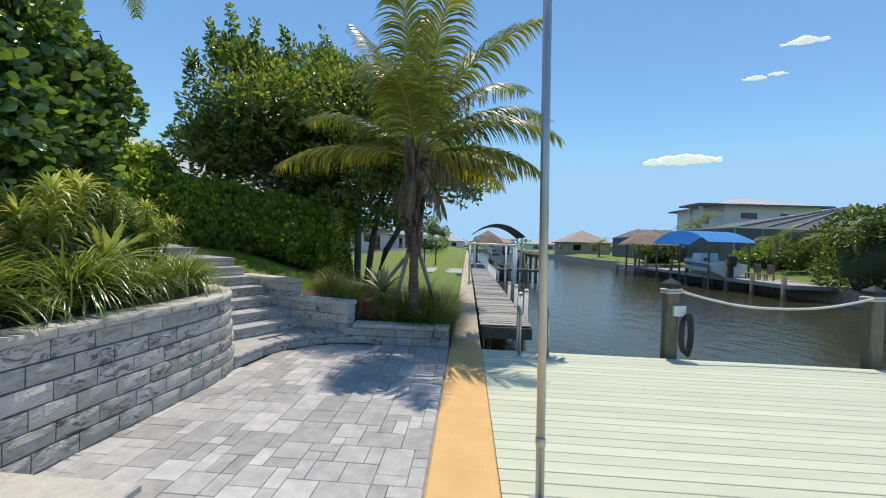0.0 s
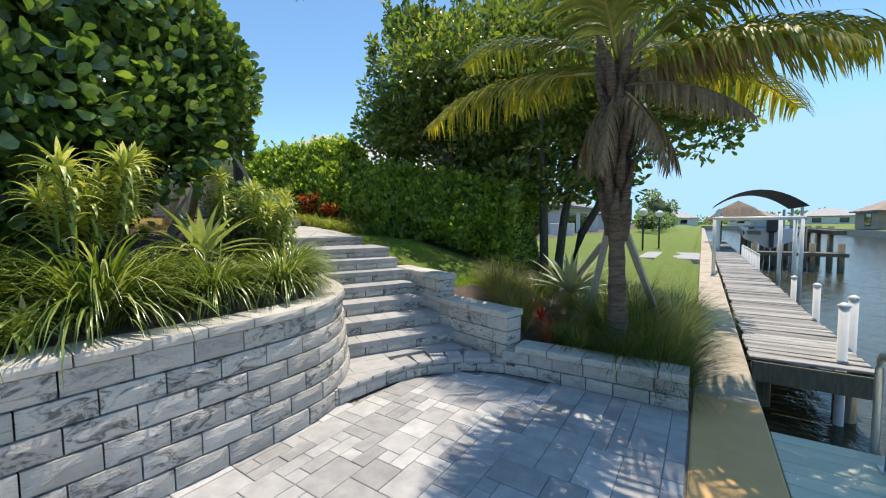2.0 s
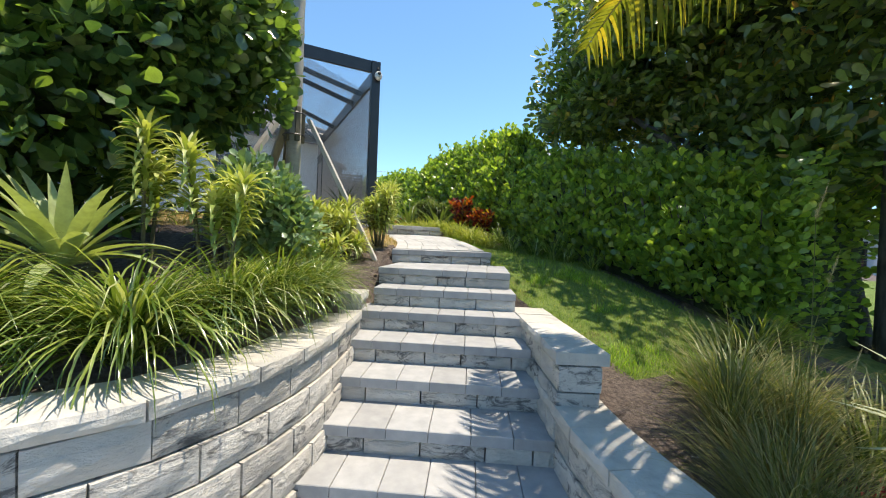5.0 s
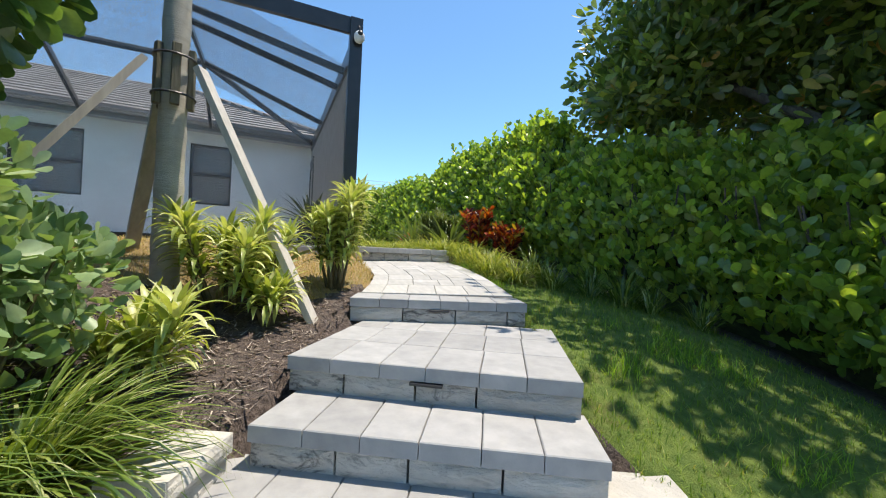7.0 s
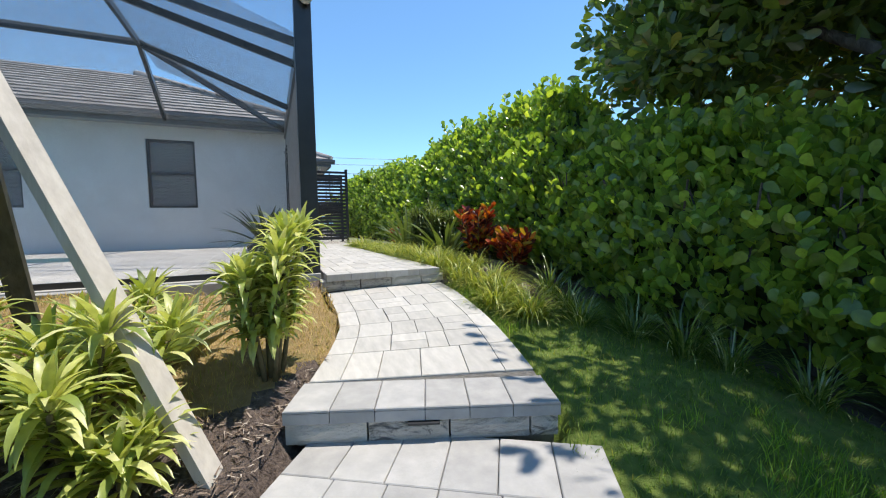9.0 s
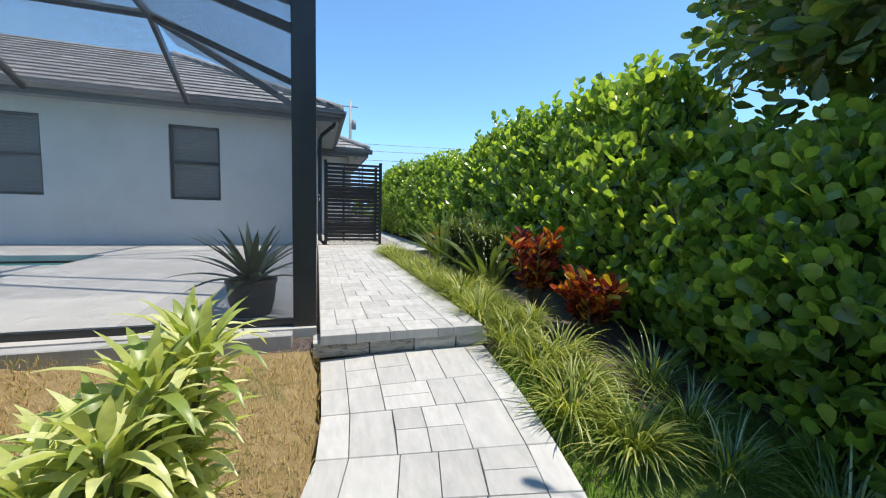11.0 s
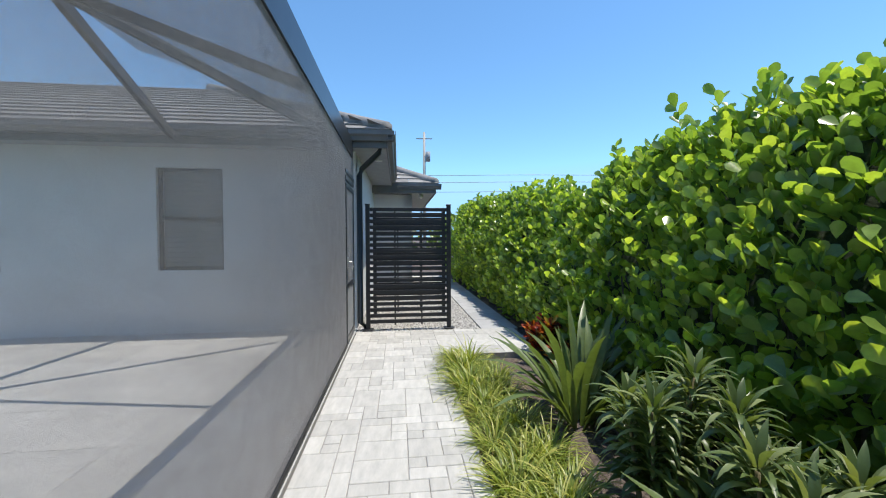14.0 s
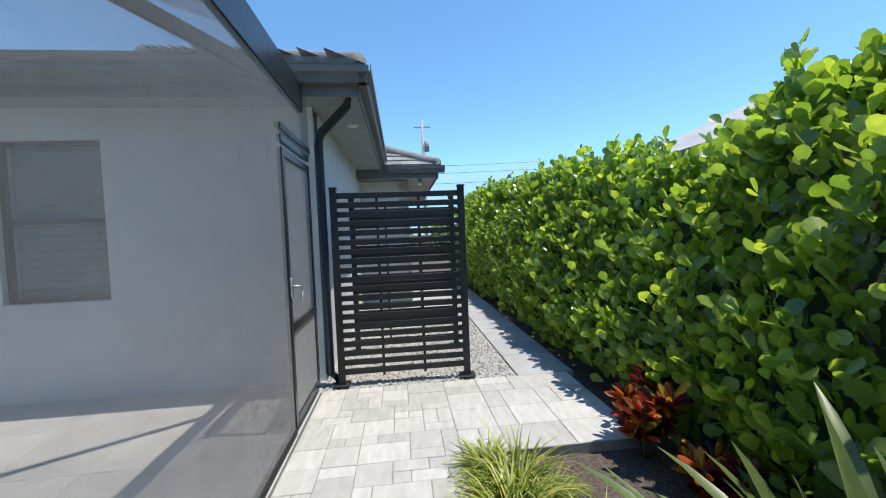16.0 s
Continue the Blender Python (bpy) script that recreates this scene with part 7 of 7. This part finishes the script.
far_house("neighbour_house", "low dark-roofed house further along the canal", -24, -10, 56, 72, 0.1, 2.8, 5.0, M_WHITEWALL, M_ROOF, [("x1", 60, 2.4, 0.5, 2.4), ("x1", 66, 2.4, 0.5, 2.4)])
bm = bmesh.new()
box(bm, -8.9, -7.2, 30.0, 30.2, 0, 1.6, 0.02)
ob = part("garden_wall", bm, M_WHITEWALL)
tagged(ob, "low white garden wall on the lawn", "wall", kind="structure")


def screen_house(name, label, x0, x1, y0, y1, z0, eave, ridge, step=2.4, hip=2.0):
    """A pool enclosure: grey mesh panels between pale ribs."""
    t_ = thing(name, label, "screen enclosure")
    ym = (y0 + y1) / 2
    bm_ = bmesh.new()
    V_ = [bm_.verts.new(p) for p in ((x0, y0, eave), (x1, y0, eave), (x1 - 2, ym, ridge), (x0 + hip, ym, ridge), (x0, y1, eave), (x1, y1, eave))]
    bm_.faces.new((V_[0], V_[1], V_[2], V_[3]))
    bm_.faces.new((V_[3], V_[2], V_[5], V_[4]))
    bm_.faces.new((V_[0], V_[3], V_[4]))
    bm_.faces.new((V_[1], V_[5], V_[2]))
    part("roof_mesh", bm_, M_GREYSCREEN, t_)
    bm_ = bmesh.new()
    box(bm_, x0 + 0.05, x1 - 0.05, y0 + 0.05, y0 + 0.07, z0, eave)
    box(bm_, x0 + 0.05, x0 + 0.07, y0 + 0.05, y1, z0, eave)
    part("wall_mesh", bm_, M_GREYSCREEN, t_)
    x = x0
    while x <= x1 + 0.01:
        bm_ = bmesh.new()
        beam(bm_, (x, y0, z0), (x, y0, eave), 0.10, 0.10)
        beam(bm_, (x, y0 - 0.05, eave + 0.06), (min(max(x, x0 + hip), x1 - 2), ym, ridge + 0.06), 0.10, 0.10)
        part("rib", bm_, M_SOFFIT, t_)
        x += step
    bm_ = bmesh.new()
    beam(bm_, (x0, y0, eave), (x1, y0, eave), 0.12, 0.14)
    part("beam", bm_, M_WHITE_PLASTIC, t_)


# ---- far bank ----
BANK = 21.0
bm = bmesh.new()
fx = [BANK, 24, 30, 45, 80, 200, 700]
fy = [-600, -100, 0, 15, 30, 45, 60, 80, 105, 150, 600]
gv = [[bm.verts.new((x, y, 0.05 + (0.5 if x > BANK else 0) + 0.15 * noise.noise(Vector((x, y, 0)) * 0.1))) for x in fx] for y in fy]
for j in range(len(fy) - 1):
    for i in range(len(fx) - 1):
        bm.faces.new((gv[j][i], gv[j][i + 1], gv[j + 1][i + 1], gv[j + 1][i]))
ob = part("ground_far_bank", bm, M_LAWN, None, "", True)
tagged(ob, "green lawns on the far bank of the canal", "ground", kind="structure")
bm = bmesh.new()
box(bm, BANK - 0.3, BANK + 0.05, -400, 120, -3, 0.1)
ob = part("seawall_far", bm, M_CAP_GREY)
tagged(ob, "stained concrete seawall on the far bank", "seawall", kind="structure")
bm = bmesh.new()
box(bm, -600, 600, 150, 152, -3, 0.3)
ob = part("seawall_end", bm, M_CAP_GREY)
tagged(ob, "seawall closing the far end of the canal", "seawall", kind="structure")
bm = bmesh.new()
vs = [bm.verts.new(p) for p in ((-700, 151, 0.25), (700, 151, 0.25), (1500, 2500, 0.3), (-1500, 2500, 0.3))]
bm.faces.new(vs)
ob = part("ground_beyond", bm, M_LAWN)
tagged(ob, "flat land beyond the end of the canal", "ground", kind="structure")
bm = bmesh.new()
box(bm, 18.2, 20.7, 22, 47, -0.2, 0.05, 0.02)
fd = thing("far_dock", "grey timber dock along the far seawall", "dock")
part("platform", bm, M_WEATHERED, fd)
for y in np.arange(22.5, 47, 2.4):
    bm = bmesh.new()
    tube(bm, [(18.3, y, -2.5), (18.3, y, 1.3 if int(y) % 2 else 0.5)], 0.13, 9)
    part("pile", bm, M_PILE, fd, "", True)
for x, y in ((19.3, 25.2), (19.3, 26.3)):
    ch = thing("deck_chair", "brown wooden deck chair on the far dock", "chair", "dock chairs", m=Matrix.Translation((x, y, 0.05)))
    bm = bmesh.new()
    box(bm, -0.3, 0.3, -0.3, 0.3, 0.35, 0.42, 0.02)
    part("seat", bm, M_THATCH, ch)
    bm = bmesh.new()
    box(bm, 0.25, 0.32, -0.3, 0.3, 0.42, 1.0, 0.02)
    part("backrest", bm, M_THATCH, ch)
    for i, j in ((-1, -1), (1, -1), (1, 1), (-1, 1)):
        bm = bmesh.new()
        box(bm, i * 0.27 - 0.03, i * 0.27 + 0.03, j * 0.27 - 0.03, j * 0.27 + 0.03, 0, 0.35)
        part("leg", bm, M_THATCH, ch)
canopy("boat_lift_canopy", "bright blue arched canopy over a boat lift", 17.2, 20.4, 27.6, 35.6, 2.45, 3.35, 2.35, M_CANVAS_BLUE, -2.0)
boat(18.8, 30.5, -0.1, 6.6, 1.45, "white and blue motor boat raised under the blue canopy")
tiki(19.8, 42.0, 3.0, 2.3, 3.9, "thatched hut on the far bank dock")
far_house("villa", "white two-storey villa with grey tile roof", 33.0, 44.6, 51, 62, 0.5, 7.9, 9.5, M_WHITEWALL, M_GREYROOF, [("y0", 36, 1.9, 6.2, 6.9), ("y0", 40.3, 1.0, 6.2, 6.9), ("y0", 43, 1.0, 6.2, 6.9), ("y0", 36.5, 2.2, 1.2, 3.2), ("y0", 40.5, 2.2, 1.2, 3.2), ("x0", 55, 1.8, 4.8, 6.8)], 0.9)
loggia = thing("balcony", "white corner loggia with columns on the villa", "balcony")
for nm, q in (("floor", (30.1, 32.95, 51.2, 54.2, 4.3, 4.55)), ("roof", (29.3, 32.05, 50.1, 54.6, 7.7, 7.95)), ("column", (30.2, 30.6, 51.3, 51.7, 0.3, 7.7)), ("column", (30.2, 30.6, 53.6, 54.0, 0.3, 7.7)), ("railing", (30.15, 32.9, 51.25, 51.3, 4.55, 5.4))):
    bm = bmesh.new()
    box(bm, *q, 0.02)
    part(nm, bm, M_WHITEWALL if nm != "roof" else M_FASCIA, loggia)
screen_house("pool_enclosure", "large grey screened pool enclosure with white ribs", 24.8, 42.6, 36.5, 46, 0.4, 4.1, 6.9, hip=14.5)
screen_house("pool_enclosure", "dark screened enclosure behind the thatched hut", 24, 33, 56, 64, 0.4, 3.6, 4.9)
far_house("neighbour_house", "low tan house with brown hip roof", 21.5, 31, 84, 94, 0.5, 3.0, 5.8, M_TANWALL, M_TANROOF, [("y0", 24, 1.6, 1.3, 2.5), ("y0", 28, 1.8, 1.3, 2.5), ("x0", 88, 3.0, 0.6, 2.6)])
for x, y in ((-14, 160), (8, 165), (26, 162), (48, 158)):
    far_house("neighbour_house", "low distant house at the canal's end", x, x + 13, y, y + 10, 0.3, 3.0, 5.4, M_WHITEWALL if x % 3 else M_TANWALL, M_GREYROOF if x % 4 else M_TANROOF, [("y0", x + 3, 2, 1, 2.4), ("y0", x + 9, 2, 1, 2.4)])


def bush(x, y, z, r, n, leaf, mat, label, name="bush", core=True, lumps=16):
    t_ = thing(name, label, "bush", m=Matrix.Translation((x, y, z)))
    P_, D_ = blob_points(n, (0, 0, r[2] * 0.95), r, lumps, 0.4, 0.3, -0.4)
    V_, F_ = leaves(P_, D_, leaf, 0.55, 0.6, 0.2, 0.2)
    arrays("foliage", V_, F_, mat, t_, "", True)
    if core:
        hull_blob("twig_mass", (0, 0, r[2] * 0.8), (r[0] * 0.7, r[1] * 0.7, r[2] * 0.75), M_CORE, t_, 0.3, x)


bush(21.2, 19.6, -0.4, (2.2, 3.2, 2.2), 8000, 0.24, M_MANGROVE, "spreading mangrove bush hanging over the water", "mangrove")
bush(20.8, 14.5, -0.4, (2.2, 3.2, 2.3), 5000, 0.26, M_MANGROVE, "spreading mangrove bush hanging over the water", "mangrove")
bush(23.0, 47.5, 0.3, (2.2, 3.5, 1.3), 2500, 0.35, M_MANGROVE, "loose green shrubs by the far seawall")
bush(25.5, 33.0, 0.4, (1.8, 2.5, 1.3), 2500, 0.3, M_OAK, "dark rounded shrub on the far bank")
bush(24.5, 27.5, 0.4, (1.6, 2.2, 1.6), 2500, 0.3, M_MANGROVE, "green shrub on the far bank")


def small_palm(x, y, h, fr, L_, label, mat=None):
    t_ = thing("palm_tree", label, "palm tree", m=Matrix.Identity(4))
    bm_ = bmesh.new()
    tube(bm_, [(x, y, 0.2), (x + 0.1, y, h * 0.5), (x, y, h)], [0.16, 0.13, 0.12], 9)
    part("trunk", bm_, M_PALMBARK, t_, "", True)
    for k in range(fr):
        frond((x, y, h), radians(k * 137.5), radians(70 - (k * 53 % 85)), L_, 1.2, L_ * 0.3, mat or M_PALM, t_, 20, 0.6)


small_palm(26.0, 44.0, 4.6, 14, 2.6, "full green palm in front of the villa", M_PALM)
small_palm(27.5, 47.0, 4.9, 14, 2.6, "full green palm in front of the villa", M_PALM)
small_palm(23.5, 30.0, 2.7, 14, 1.9, "short fan of palm fronds on the far bank")
small_palm(22.8, 24.5, 2.8, 14, 1.9, "short fan of palm fronds on the far bank")
small_palm(22.6, 66.0, 2.4, 12, 2.2, "short palm on the far seawall lawn")
for k, (x, y) in enumerate(((-4.2, 46), (-4.6, 50), (-4.0, 54), (-4.4, 58), (-4.2, 63), (-3.9, 70))):
    bush(x, y, 0.9, (1.3, 1.3, 1.0), 700, 0.3, M_SHRUB, "small clipped tree along the neighbour's lawn", "lawn_tree")
bush(-6.5, 85, 1.0, (3.0, 3.0, 3.0), 1500, 0.5, M_OAK, "dark tree in the distance", "far_tree")
# far woods
P, D = [], []
for k in range(90):
    x = -320 + k * 7.2
    c = (x, 215 + 40 * noise.noise(Vector((x * 0.03, 0, 0))), 1.5)
    p_, d_ = blob_points(160, c, (7, 5, 3.2 + 1.6 * noise.noise(Vector((x * 0.08, 4, 0)))), 8, 0.5, 0.2)
    P.append(p_)
    D.append(d_)
for k in range(40):
    y = -40 + k * 6.5
    p_, d_ = blob_points(160, (90 + 12 * noise.noise(Vector((0, y * 0.05, 0))), y, 2.0), (5, 6, 3.5), 8, 0.5, 0.2)
    P.append(p_)
    D.append(d_)
    p_, d_ = blob_points(160, (-75 + 10 * noise.noise(Vector((0, y * 0.05, 7))), y, 2.0), (5, 6, 4.0), 8, 0.5, 0.2)
    P.append(p_)
    D.append(d_)
V, F = leaves(np.concatenate(P), np.concatenate(D), 1.4, 0.7, 0.6, 0.2, 0.2)
ob = arrays("far_woods", V, F, M_OAK, None, "", True)
tagged(ob, "low dark line of trees on the horizon", "trees", kind="stuff")

# utility pole and wires beyond the house
up = thing("utility_pole", "grey utility pole with crossarm and transformer", "utility pole", m=Matrix.Translation((-45, 7.6, 1.5)))
bm = bmesh.new()
tube(bm, [(0, 0, 0), (0, 0, 11.8)], [0.17, 0.11], 10)
part("shaft", bm, M_LUMBER, up, "", True)
bm = bmesh.new()
beam(bm, (0, -0.75, 11.2), (0, 0.75, 11.2), 0.09, 0.09)
part("crossarm", bm, M_LUMBER, up)
bm = bmesh.new()
tube(bm, [(0.2, 0.35, 9.0), (0.2, 0.35, 9.9)], 0.22, 12)
part("transformer", bm, M_SOFFIT, up, "", True)
for z, o in ((7.6, 0.0), (6.9, 0.2), (6.0, 0.1)):
    bm = bmesh.new()
    tube(bm, [(-45 + o, -60 + i * 6, z + 1.5 + 1.2 * ((i - 13.5) % 9 / 9 - 0.5) ** 2) for i in range(28)], 0.02, 5)
    ob = part("power_line", bm, M_BLACK_PLASTIC)
    tagged(ob, "thin black overhead cable", "cable", "power lines")

# small fair-weather clouds
m, nt, b = start_mat("cloud_white_glow", 1.0)
b.inputs["Base Color"].default_value = (0.9, 0.9, 0.9, 1)
# bluish emission added so the clouds look sunlit without being lit
b.inputs["Emission Color"].default_value = (0.80, 0.88, 1.0, 1)
b.inputs["Emission Strength"].default_value = 0.55
M_CLOUD = m
for c, L_, h in (((352, 670, 152), 62, 14), ((540, 670, 352), 34, 9), ((465, 670, 292), 18, 5), ((500, 670, 300), 16, 4)):
    bm = bmesh.new()
    for k in range(16):
        t = (k / 15 - 0.5)
        r_ = h * (0.35 + 0.65 * (1 - abs(2 * t)) * random.uniform(0.5, 1.0))
        mm = Matrix.Translation((c[0] + t * L_ * 1.5 + random.uniform(-3, 3), c[1] - t * L_ * 0.6, c[2] + r_ * 0.4)) @ Matrix.Diagonal((r_ * 1.3, r_, r_ * 0.75, 1))
        bmesh.ops.create_icosphere(bm, subdivisions=2, radius=1, matrix=mm)
    for v in bm.verts:
        v.co += Vector((noise.noise(v.co * 0.11), noise.noise(v.co * 0.13 + Vector((5, 0, 0))), noise.noise(v.co * 0.12 + Vector((0, 9, 0))))) * h * 0.3
    ob = part("cloud", bm, M_CLOUD, None, "", True)
    tagged(ob, "small white fair-weather cloud", "cloud", kind="structure")
